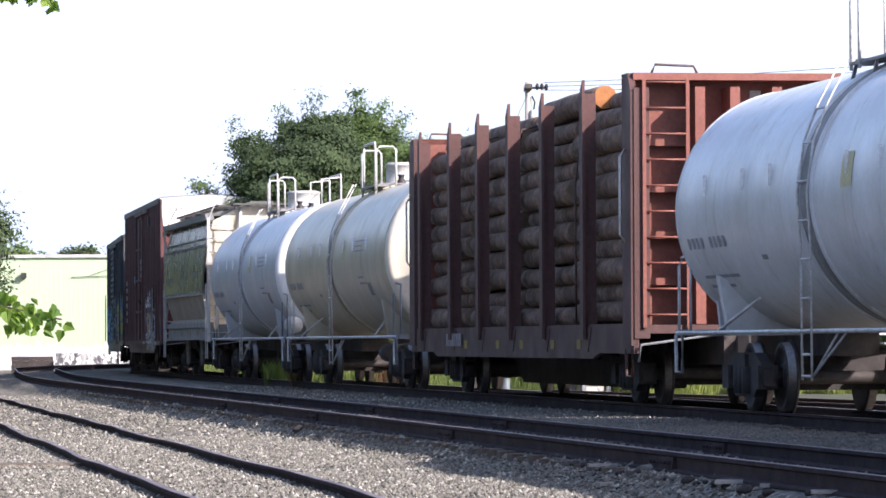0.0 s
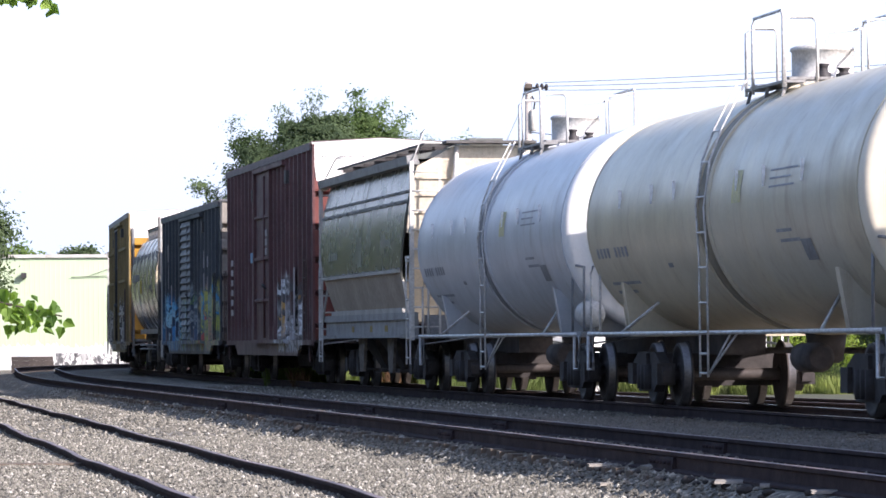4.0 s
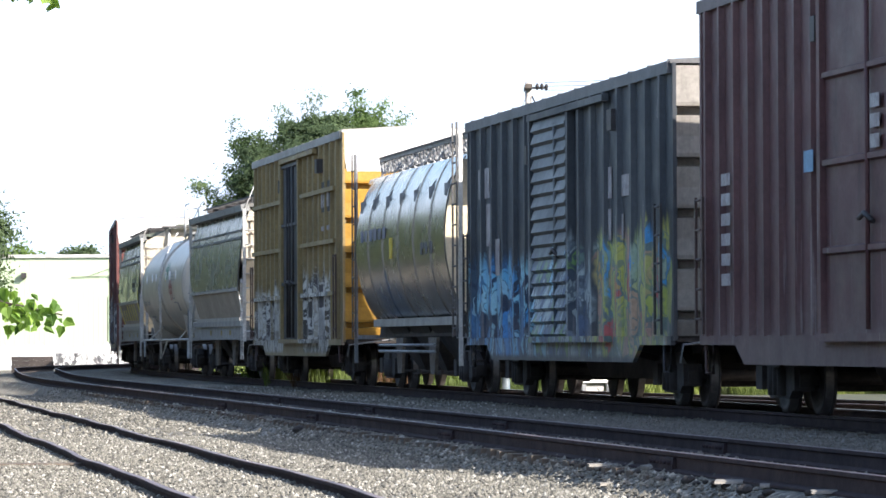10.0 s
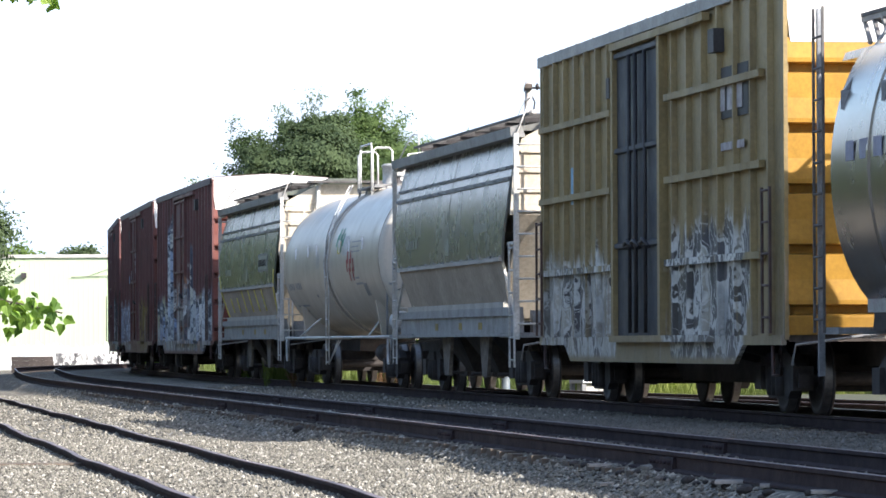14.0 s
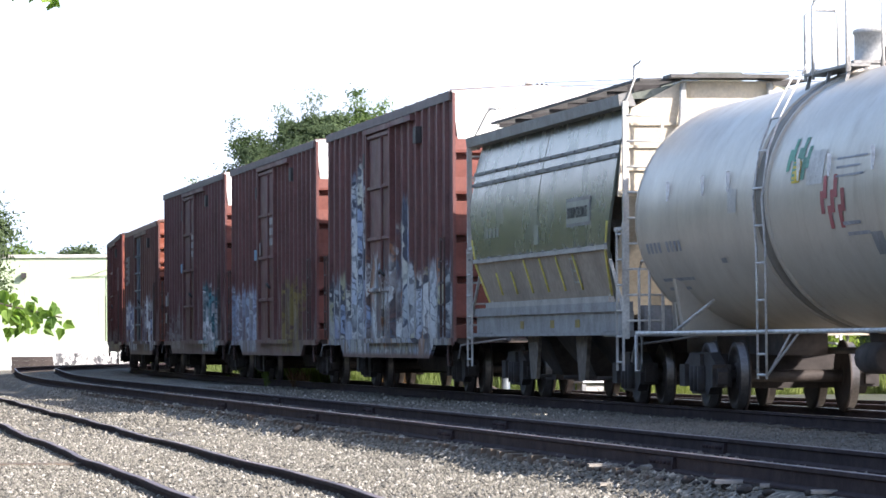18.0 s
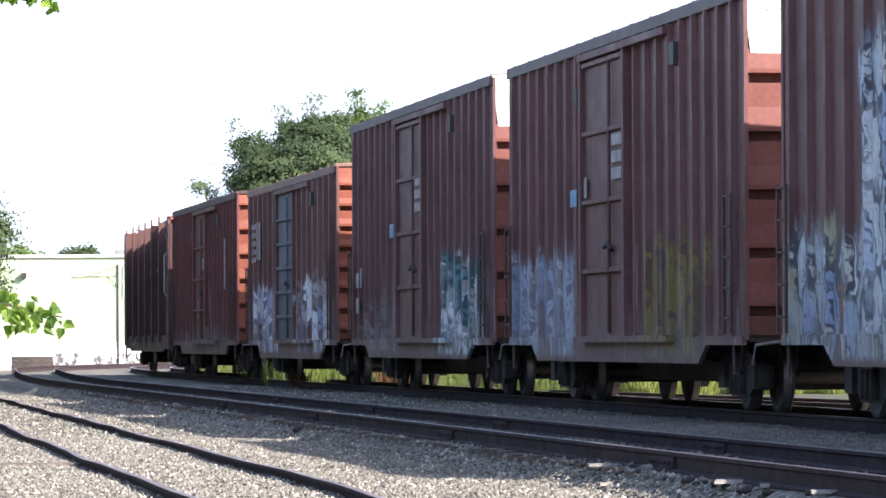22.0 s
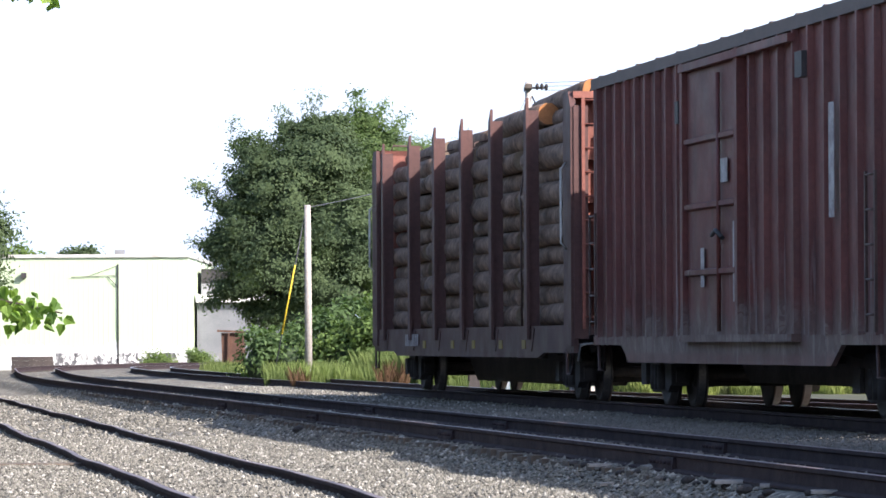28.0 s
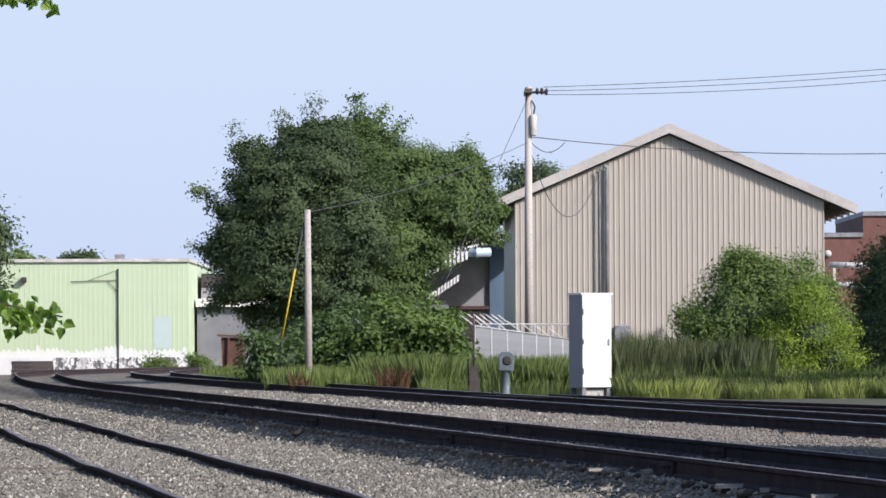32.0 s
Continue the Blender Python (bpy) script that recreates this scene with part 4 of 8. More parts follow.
# ---- covered hoppers ----
def roof_walk(car, hl, z, y, lattice=True):
    for s in (-1, 1):
        bm = bmesh.new()
        yy = s * y
        box(bm, -hl + 0.1, hl - 0.1, yy - 0.3, yy - 0.27, z, z + 0.04)
        box(bm, -hl + 0.1, hl - 0.1, yy + 0.27, yy + 0.3, z, z + 0.04)
        x = -hl + 0.15
        while x < hl - 0.1:
            box(bm, x, x + 0.06, yy - 0.28, yy + 0.28, z + 0.005, z + 0.03)
            x += 0.19
        w = part("running_board", bm, DARK_WALK, car, "dull grated running board")
        x = -hl + 0.6
        while x < hl:
            bm = bmesh.new()
            box(bm, x - 0.02, x + 0.02, yy - 0.24, yy + 0.24, z - 0.07, z)
            box(bm, x - 0.02, x + 0.02, yy - 0.03, yy + 0.03, z - 0.26, z)
            part("bracket", bm, DARK_TRIM, w)
            x += 1.6


def end_frame(car, hl, Y, h, material, sheet):
    """Corner posts, rungs, end platform and the arched, sloping end sheet of a hopper."""
    for e in (1, -1):
        a, b = sorted((e * (hl - 0.42), e * (hl - 0.36)))
        bm = bmesh.new()
        prism(bm, [(-1.56, 2.96), (1.56, 2.96), (1.50, 3.7), (1.36, 4.2), (0.62, h + 0.19), (-0.62, h + 0.19), (-1.36, 4.2), (-1.50, 3.7)], "x", a, b)
        prism(bm, [(e * (hl - 0.42), 3.0), (e * (hl - 2.0), 1.35), (e * (hl - 1.92), 1.30), (e * (hl - 0.36), 2.96)], "y", -1.42, 1.42)
        es = part("end_sheet", bm, sheet, car, "cream painted end sheet sloping in below")
        a, b = sorted((e * (hl - 0.36), e * (hl - 0.32)))
        for z in (3.02, 3.34, 3.66, 3.98):
            bm = bmesh.new()
            w = 1.52 if z < 3.7 else 1.38
            box(bm, a, b, -w, w, z - 0.02, z + 0.02)
            part("end_rib", bm, sheet, es)
        for y in (-0.62, 0.62):
            bm = bmesh.new()
            tube(bm, [(e * (hl - 0.30), y, h + 0.16), (e * (hl - 0.24), y * 1.05, h - 0.25), (e * (hl - 0.10), y * 1.25, 3.2), (e * (hl - 0.02), y * 1.3, 1.06)], 0.05, 6)
            part("end_post", bm, material, car)
        for s in (-1, 1):
            bm = bmesh.new()
            box(bm, e * hl - 0.04, e * hl + 0.04, s * (Y - 0.06) - 0.04, s * (Y - 0.06) + 0.04, 0.95, h - 0.12)
            bar(bm, (e * hl, s * (Y - 0.06), h - 0.2), (e * (hl - 0.4), s * (Y - 0.16), h - 0.2), 0.05)
            bar(bm, (e * hl, s * (Y - 0.06), 2.5), (e * (hl - 0.75), s * (Y - 0.06), 2.5), 0.05)
            bar(bm, (e * hl, s * (Y - 0.06), 1.2), (e * (hl - 1.3), s * (Y - 0.06), 2.2), 0.04)
            part("corner_post", bm, material, car)
        lad = part("ladder", mesh_of("ladder", _stiles(e * (hl - 0.23), -(Y - 0.02), 0.5, 2.5), material), None, car)
        z = 0.62
        while z < 2.5:
            r = part("rung", rung_mesh(material, 0.46, "x"), None, lad)
            r.matrix_basis = pose(e * (hl - 0.23), -(Y - 0.02), z)
            z += 0.36
        bm = bmesh.new()
        box(bm, e * (hl + 0.03) - 0.012, e * (hl + 0.03) + 0.012, -(Y - 0.60), -(Y - 0.56), 1.0, h - 0.1)
        lad = part("ladder", bm, material, car)
        z = 1.2
        while z < h - 0.15:
            r = part("rung", rung_mesh(material, 0.5, "y"), None, lad)
            r.matrix_basis = pose(e * (hl + 0.04), -(Y - 0.32), z)
            z += 0.36
        bm = bmesh.new()
        box(bm, min(e * (hl - 1.9), e * (hl + 0.1)), max(e * (hl - 1.9), e * (hl + 0.1)), -Y + 0.1, Y - 0.1, 0.98, 1.06)
        box(bm, min(e * (hl - 1.9), e * (hl + 0.3)), max(e * (hl - 1.9), e * (hl + 0.3)), -0.25, 0.25, 0.66, 0.98)
        part("end_platform", bm, GREY_TRIM, car)
        bm = bmesh.new()
        x0, x1 = sorted((e * (hl - 0.62), e * (hl - 0.05)))
        box(bm, x0, x1, -0.85, 0.85, h + 0.22, h + 0.27)
        part("end_walkway", bm, DARK_WALK, car, "dark grated walkway across the roof end")
        bm = bmesh.new()
        tube(bm, [(e * (hl - 0.02), -Y + 0.08, h - 0.12), (e * (hl - 0.25), -1.25, h + 0.42), (e * (hl - 0.35), -1.2, h + 0.48), (e * (hl - 0.95), -1.2, h + 0.44), (e * (hl - 1.05), -1.2, h + 0.05)], 0.014, 6)
        part("grab_iron", bm, material, car)
        bm = bmesh.new()
        lathe(bm, [(-0.12, 0.05), (-0.1, 0.12), (0.1, 0.12), (0.12, 0.05)], "x", (e * (hl - 0.75), -0.95, 1.22), 12)
        box(bm, e * (hl - 0.45) - 0.14, e * (hl - 0.45) + 0.14, -1.2, -0.8, 1.06, 1.42)
        part("brake_valve", bm, GREY_TRIM, car, "grey brake valve on the end platform")


def _stiles(x, y, z0, z1):
    bm = bmesh.new()
    for s in (-0.23, 0.23):
        box(bm, x + s - 0.016, x + s + 0.016, y - 0.015, y + 0.015, z0, z1)
    return bm


BAY_DUST = surface("dusty brown outlet steel", (0.20, 0.168, 0.135), (0.10, 0.085, 0.070), 0.85, scale=3, fine=12)


def outlets(car, hl, material, n=3):
    for i in range(n):
        x = (i - (n - 1) / 2) * (2 * hl - 5.4) / n
        w = (2 * hl - 5.4) / n / 2 - 0.05
        bm = bmesh.new()
        top = [bm.verts.new(p) for p in ((x - w, -1.25, 1.25), (x + w, -1.25, 1.25), (x + w, 1.25, 1.25), (x - w, 1.25, 1.25))]
        low = [bm.verts.new(p) for p in ((x - 0.32, -0.7, 0.36), (x + 0.32, -0.7, 0.36), (x + 0.32, 0.7, 0.36), (x - 0.32, 0.7, 0.36))]
        for k in range(4):
            bm.faces.new((top[k], top[(k + 1) % 4], low[(k + 1) % 4], low[k]))
        bm.faces.new(low[::-1])
        bm.faces.new(top)
        b = part("bay", bm, material, car, "funnel-shaped unloading bay")
        bm = bmesh.new()
        box(bm, x - 0.42, x + 0.42, -0.85, 0.85, 0.30, 0.38)
        tube(bm, [(x, -1.15, 0.36), (x, 1.15, 0.36)], 0.03, 6)
        part("gate", bm, UNDER, b)
    for x in (-1.9, 2.3):
        bm = bmesh.new()
        prism(bm, [(x - 0.50, 1.0), (x + 0.50, 1.0), (x + 0.24, 0.32), (x - 0.24, 0.32)], "y", -1.30, -1.24)
        part("bay_plate", bm, BAY_DUST, car, "dusty outlet plate")


bm = bmesh.new()
lathe(bm, [(-0.03, 0.018), (0.0, 0.018), (0.015, 0.012)], "y", (0, 0, 0), 6)
BOLT = mesh_of("bolt", bm, GREY_TRIM)
HOPPER_GREY = surface("chalky grey hopper steel", (0.28, 0.28, 0.27), (0.18, 0.18, 0.17), 0.55, scale=2)
HOPPER_SILL = surface("worn pale blue-grey sill", (0.33, 0.342, 0.345), (0.20, 0.20, 0.195), 0.55, scale=2)
HOPPER_LEDGE = surface("pale worn ledge", (0.46, 0.45, 0.42), (0.30, 0.28, 0.25), 0.5, scale=2)
NOTICE = surface("faded notice paint", (0.36, 0.38, 0.33), (0.24, 0.26, 0.22), 0.4, scale=8, bump=0)
HOPPER_INK = surface("faded hopper lettering", (0.30, 0.31, 0.28), (0.22, 0.23, 0.20), 0.35, scale=6, bump=0)
DIM_YELLOW = surface("dirty yellow reflector", (0.34, 0.25, 0.05), (0.2, 0.14, 0.04), 0.6, scale=3, bump=0)
# matt beige for the lower slopes, uneven along the sheet
BEIGE_SLOPE = surface("beige lower hopper sheet", (0.36, 0.295, 0.225), (0.26, 0.21, 0.16), 0.65, scale=1.2, fine=9, stretch=(1, 1, 0.35))


CHALK = surface("yellow chalk", (0.72, 0.62, 0.16), (0.6, 0.5, 0.14), 0.8, scale=8, bump=0)

def hopper(label, rear, front, h, col, dark, end_col, chalk=False):
    car = thing("covered_hopper", label, "hopper car", "covered hoppers of the train")
    hl = (rear - front) / COSF / 2
    side = livery("hopper side paint", car, col, dark, 0.25, (), streak=(0.20, 0.17, 0.13), streak_amount=0.25, grime=(0.26, 0.21, 0.14), spec=0.55, grit=0.10, wave=0.02)
    endm = livery("hopper end paint", car, end_col, tuple(c * 0.75 for c in end_col), 0.55, (), streak=(0.3, 0.2, 0.12), streak_amount=0.4)
    b = hl - 0.5
    ext = [(1.39, 1.46), (1.41, 1.56), (1.585, 2.22), (1.60, 2.34), (1.612, 2.55), (1.61, 2.8), (1.595, 3.05), (1.57, 3.3), (1.535, 3.52), (1.49, 3.74), (1.44, 3.95), (1.37, h - 0.16)]
    for s in (-1, 1):
        bm = bmesh.new()
        rows = []
        for inset in (0.0, 0.04):
            for y, z in ext:
                xe = b - max(0.0, 3.1 - z) * 0.62
                rows.append([bm.verts.new((k * xe, s * (y - inset), z)) for k in (-1, 1)])
        n = len(ext)
        for i in range(n - 1):
            f = bm.faces.new((rows[i][0], rows[i][1], rows[i + 1][1], rows[i + 1][0]))
            f.smooth, f.material_index = True, 1 if i < 2 else 0
            bm.faces.new((rows[n + i][0], rows[n + i + 1][0], rows[n + i + 1][1], rows[n + i][1])).smooth = True
            for k in (0, 1):
                bm.faces.new((rows[i][k], rows[i + 1][k], rows[n + i + 1][k], rows[n + i][k]))
        crease(bm)
        sheet = part("side_sheet", bm, side, car, "glossy painted side sheet over matt beige lower slopes")
        sheet.data.materials.append(BEIGE_SLOPE)
        for z, y, t, d in ((3.74, 1.475, 0.045, 0.045), (3.55, 1.515, 0.06, 0.05), (2.26, 1.585, 0.07, 0.05), (1.52, 1.39, 0.09, 0.10)):
            bm = bmesh.new()
            xe = b - max(0.0, 3.1 - z) * 0.62
            box(bm, -xe, xe, s * (y + d / 2) - d / 2, s * (y + d / 2) + d / 2, z - t / 2, z + t / 2)
            part("stiffener", bm, HOPPER_LEDGE if z < 2.5 else HOPPER_GREY, car)
        for i in range(13):
            x = -b + 0.3 + i * (2 * b - 0.6) / 12
            for y, z in ((1.525, 3.68), (1.57, 3.49), (1.645, 2.24)):
                part("bolt", BOLT, None, car).matrix_basis = pose(x, s * y, z + 0.06)
        bm = bmesh.new()
        prism(bm, [(s * 1.34, h - 0.18), (s * 1.58, h - 0.18), (s * 1.60, h - 0.02), (s * 1.42, h + 0.03)], "x", -hl + 0.10, hl - 0.10)
        part("eave_rail", bm, HOPPER_GREY, car)
        bm = bmesh.new()
        prism(bm, [(s * y, z) for y, z in ((1.35, 1.0), (1.53, 1.0), (1.53, 1.04), (1.45, 1.04), (1.45, 1.34), (1.50, 1.34), (1.50, 1.475), (1.36, 1.475), (1.36, 1.34), (1.35, 1.34))], "x", -hl + 0.3, hl - 0.3)
        part("side_sill", bm, HOPPER_SILL, car)
        bm = bmesh.new()
        for (y0, z0), (y1, z1) in zip(ext[3:-1], ext[4:]):
            bar(bm, (0.25, s * y0, z0), (0.25, s * y1, z1), 0.012, 0.02)
        part("weld_seam", bm, side, car)
    for x0, x1 in ((-2.2, -1.9), (0.5, 0.8), (2.6, 2.95)):
        bm = bmesh.new()
        box(bm, x0, x1, -1.458, -1.448, 1.12, 1.24)
        part("yellow_plate", bm, DIM_YELLOW, car)
    bm = bmesh.new()
    box(bm, 0.0, 0.34, -1.618, -1.606, 2.42, 2.72)
    part("notice_panel", bm, NOTICE, car, "small faded notice panel")
    bars_of_writing(car, [(x, x + 0.2, 2.62, 2.78) for x in (-4.6, -4.25, -3.9, -3.55)] + ([] if chalk else [(3.1, 4.5, 2.74, 2.88)]), -1.612, HOPPER_INK)
    if chalk:
        # chalk streaks run down the lower slope at every weld, and along both slanted edges
        slope = [(1.592, 2.20), (1.55, 2.04), (1.50, 1.86), (1.45, 1.68)]
        for i in range(6):
            x, top = -3.95 + i * 1.42, 1 + (i in (0, 1))
            bm = bmesh.new()
            tube(bm, [(x + 0.04 * j, -y - 0.006, z) for j, (y, z) in enumerate(slope[top - 1:])], 0.016, 5)
            part("chalk_streak", bm, CHALK, car, "yellow chalk streak")
        for e in (1, -1):
            bm = bmesh.new()
            tube(bm, [(e * (b - 0.07 - (3.1 - z) * 0.62), -y - 0.006, z) for y, z in [(1.612, 2.62), (1.60, 2.38)] + slope + [(1.415, 1.58)]], 0.022, 5)
            part("chalk_streak", bm, CHALK, car, "yellow chalk streak")
        bm = bmesh.new()
        box(bm, 2.85, 4.65, -1.626, -1.614, 2.66, 2.98)
        part("cargo_sign", bm, NOTICE, car, "pale sign with dark block letters")
        bm = bmesh.new()
        box(bm, 2.80, 4.70, -1.618, -1.606, 2.61, 3.03)
        part("sign_edge", bm, HOPPER_GREY, car)
        words("SODIUM CHLORATE", 0.235, BLACK_PAINT, car, pose(3.75, -1.632, 2.735, 90), wide=0.74)
        bm = bmesh.new()
        for x0, x1, z0, z1 in ((2.75, 3.3, 2.13, 2.16), (2.75, 3.3, 1.78, 1.81), (2.75, 2.79, 1.78, 2.16), (3.26, 3.3, 1.78, 2.16), (2.86, 3.19, 1.95, 1.98)):
            y = lambda z: 1.41 + (z - 1.56) * 0.265 + 0.012
            q = [bm.verts.new((x, -y(z), z)) for x, z in ((x0, z0), (x1, z0), (x1, z1), (x0, z1))]
            bm.faces.new(q)
        part("stencil_frame", bm, NOTICE, car)
    # roof sheet, hatches
    bm = bmesh.new()
    prism(bm, [(-1.42, h - 0.06), (1.42, h - 0.06), (1.42, h), (0.6, h + 0.17), (-0.6, h + 0.17), (-1.42, h)], "x", -hl + 0.43, hl - 0.43)
    part("roof", bm, side, car)
    for i in range(5):
        bm = bmesh.new()
        x = -hl + 1.6 + i * (2 * hl - 3.2) / 4
        box(bm, x - 0.9, x + 0.9, -0.32, 0.32, h + 0.2, h + 0.34)
        part("roof_hatch", bm, side, car)
    roof_walk(car, hl - 0.35, h + 0.20, 0.92)
    end_frame(car, hl, 1.58, h, WHITE_TRIM, endm)
    outlets(car, hl, IRON)
    bm = bmesh.new()
    box(bm, -hl + 0.2, hl - 0.2, -0.2, 0.2, 0.95, 1.25)
    part("centre_sill", bm, UNDER, car)
    add_ends(car, hl, 0.7)
    tr = add_trucks(car, hl - 2.0)
    CARS.append((car, (rear + front) / 2 / COSF, hl - 2.0, tr))
    return car, hl


PALE_SILL = surface("dusty pale sill", (0.40, 0.38, 0.34), (0.25, 0.23, 0.20), 0.6, scale=1.5)


def silver_hopper(label, rear, front, h):
    car = thing("covered_hopper", label, "hopper car", "covered hoppers of the train")
    hl = (rear - front) / COSF / 2
    skin = livery("bare metal hopper skin", car, (0.30, 0.287, 0.264), (0.245, 0.233, 0.215), 0.24, [(-3.6, -0.4, 1.45, 2.3, [(0.06, 0.12, 0.22), (0.10, 0.17, 0.28), (0.08, 0.15, 0.26)], (0.16, 0.22, 0.30), 1.3)],
                  streak=(0.30, 0.28, 0.26), streak_amount=0.4, metal=0.9, spec=0.5, grime=(0.12, 0.09, 0.07), grit=0.07, wave=0.03)
    endm = livery("hopper end paint", car, (0.70, 0.60, 0.42), (0.55, 0.46, 0.32), 0.6, ())
    b = hl - 1.05
    ext = []
    for i in range(17):
        a = radians(-60 + i * 118 / 16)
        ext.append((0.77 + 0.85 * math.cos(a), 2.80 + 1.65 * math.sin(a)))
    for s in (-1, 1):
        bm = bmesh.new()
        prism(bm, [(s * y, z) for y, z in ext] + [(s * (y - 0.04), z) for y, z in ext[::-1]], "x", -b, b)
        for f in bm.faces:
            f.smooth = True
        crease(bm)
        part("side_sheet", bm, skin, car, "curved bare metal side sheet")
        for x in np.linspace(-b + 1.7, b - 1.7, 5):
            bm = bmesh.new()
            e2 = [(y + 0.018, z) for y, z in ext]
            prism(bm, [(s * y, z) for y, z in e2] + [(s * (y - 0.03), z) for y, z in e2[::-1]], "x", x - 0.045, x + 0.045)
            part("seam_rib", bm, skin, car)
        for x in np.linspace(-hl + 1.3, hl - 1.3, 7):
            bm = bmesh.new()
            bar(bm, (x, s * 0.85, h + 0.02), (x, s * 1.50, 3.72), 0.06, 0.03)
            prism(bm, [(x - 0.10, s * 1.47), (x + 0.10, s * 1.47), (x, s * 1.56)], "z", 3.5, 3.72)
            part("roof_strut", bm, GREY_TRIM, car)
        bm = bmesh.new()
        box(bm, -b + 0.6, b - 0.2, s * 1.30 - 0.05, s * 1.30 + 0.05, 1.22, 1.37)
        part("side_sill", bm, PALE_SILL, car)
        for z in (0.86, 0.74):
            bm = bmesh.new()
            tube(bm, [(-hl + 3.2, s * 1.45, z), (hl - 3.2, s * 1.45, z)], 0.03, 6)
            part("sill_rail", bm, GREY_TRIM, car)
    bm = bmesh.new()
    prism(bm, [(-1.15, 1.02), (1.15, 1.02), (1.1, 1.7), (1.1, 3.9), (-1.1, 3.9), (-1.1, 1.7)], "x", -b + 0.05, b - 0.05)
    part("inner_bin", bm, UNDER, car)
    bars_of_writing(car, [(-5.0 + 0.62 * i, -4.65 + 0.62 * i, 2.9, 3.12) for i in range(6)], -1.623, VIOLET_PAINT)
    bars_of_writing(car, [(-1.0, -0.6, 2.5, 2.9)], -1.623, YELLOW_PAINT, "yellow_panel")
    bars_of_writing(car, [(3.0 + 0.3 * i, 3.2 + 0.3 * i, 2.5 + 0.12 * (i % 2), 2.72) for i in range(5)], -1.622, FADED_INK)
    bm = bmesh.new()
    prism(bm, [(-1.24, 4.12), (1.24, 4.12), (1.2, 4.22), (0.6, 4.38), (-0.6, 4.38), (-1.2, 4.22)], "x", -hl + 0.1, hl - 0.1)
    part("roof", bm, skin, car)
    bm = bmesh.new()
    for s in (-1, 1):
        box(bm, -hl + 0.05, hl - 0.05, s * 0.98 - 0.02, s * 0.98 + 0.02, h - 0.06, h + 0.04)
        x = -hl + 0.1
        k = 0
        while x < hl - 0.5:
            bar(bm, (x, s * 0.98, h - 0.02), (x + 0.35, s * 0.62, h - 0.30 if k % 2 else h + 0.02), 0.05)
            bar(bm, (x, s * 0.98, h), (x + 0.3, s * 0.98, h - 0.32), 0.045)
            x += 0.42
            k += 1
    part("walkway_lattice", bm, GALV, car, "perforated roof walkway brackets")
    roof_walk(car, hl, h, 0.72)
    # closed end with a curved edge
    for e in (1, -1):
        bm = bmesh.new()
        out = [(y - 0.03, z) for y, z in ext]
        prism(bm, out + [(-y, z) for y, z in out[::-1]], "x", min(e * (b - 0.02), e * (b + 0.03)), max(e * (b - 0.02), e * (b + 0.03)))
        part("end_sheet", bm, endm, car, "cream painted end sheet")
        bm = bmesh.new()
        for y in (-0.6, 0.6):
            box(bm, min(e * b, e * (b + 0.1)), max(e * b, e * (b + 0.1)), y - 0.05, y + 0.05, 1.3, 3.9)
        box(bm, min(e * b, e * (b + 0.1)), max(e * b, e * (b + 0.1)), -1.4, 1.4, 2.35, 2.43)
        part("end_rib", bm, endm, car)
        for s in (-1, 1):
            bm = bmesh.new()
            box(bm, e * hl - 0.035, e * hl + 0.035, s * 1.48 - 0.035, s * 1.48 + 0.035, 0.5, h + 0.1)
            part("corner_post", bm, WHITE_TRIM if e > 0 else GREY_TRIM, car)
        lad = part("ladder", mesh_of("ladder", _stiles(e * (hl - 0.2), -1.55, 1.0, h + 0.1), DARK_WALK), None, car)
        z = 1.15
        while z < h:
            r = part("rung", rung_mesh(DARK_WALK, 0.46, "x"), None, lad)
            r.matrix_basis = pose(e * (hl - 0.2), -1.55, z)
            z += 0.36
        bm = bmesh.new()
        box(bm, min(e * (hl - 0.7), e * (hl + 0.15)), max(e * (hl - 0.7), e * (hl + 0.15)), -1.45, 1.45, 0.98, 1.06)
        part("end_platform", bm, GREY_TRIM, car)
    outlets(car, hl, IRON)
    bm = bmesh.new()
    box(bm, -hl - 0.1, hl + 0.1, -0.22, 0.22, 0.66, 1.2)
    part("centre_sill", bm, UNDER, car)
    add_ends(car, hl, 0.7)
    tr = add_trucks(car, hl - 2.0)
    CARS.append((car, (rear + front) / 2 / COSF, hl - 2.0, tr))
    return car, hl


# ---- log cars ----
BARK = surface("pine bark", (0.27, 0.178, 0.126), (0.090, 0.060, 0.045), 0.95, scale=4, fine=16, bump=0.5)
CUT = surface("fresh cut log end", (0.44, 0.18, 0.06), (0.32, 0.13, 0.045), 0.8, scale=6, fine=40)
CUT_OLD = surface("weathered log end", (0.24, 0.18, 0.12), (0.14, 0.10, 0.07), 0.85, scale=6, fine=40)


def log_mesh(r, l, seed, cut):
    bm = bmesh.new()
    n = 10
    rings = []
    m = 5
    for i in range(m + 1):
        x = -l / 2 + l * i / m
        rr = r * (1.06 - 0.12 * i / m)
        dy, dz = 0.03 * noise.noise((i * 0.7, seed, 0)), 0.03 * noise.noise((i * 0.7, seed, 5))
        rings.append([bm.verts.new((x, dy + rr * (1 + 0.07 * noise.noise((k, i, seed))) * math.cos(2 * math.pi * k / n), dz + rr * math.sin(2 * math.pi * k / n))) for k in range(n)])
    for a, b in zip(rings, rings[1:]):
        for k in range(n):
            f = bm.faces.new((a[k], a[(k + 1) % n], b[(k + 1) % n], b[k]))
            f.smooth = True
    for ring in (rings[0][::-1], rings[-1]):
        f = bm.faces.new(ring)
        f.material_index = 1
    me = mesh_of("log", bm, BARK)
    me.materials.append(cut)
    return me


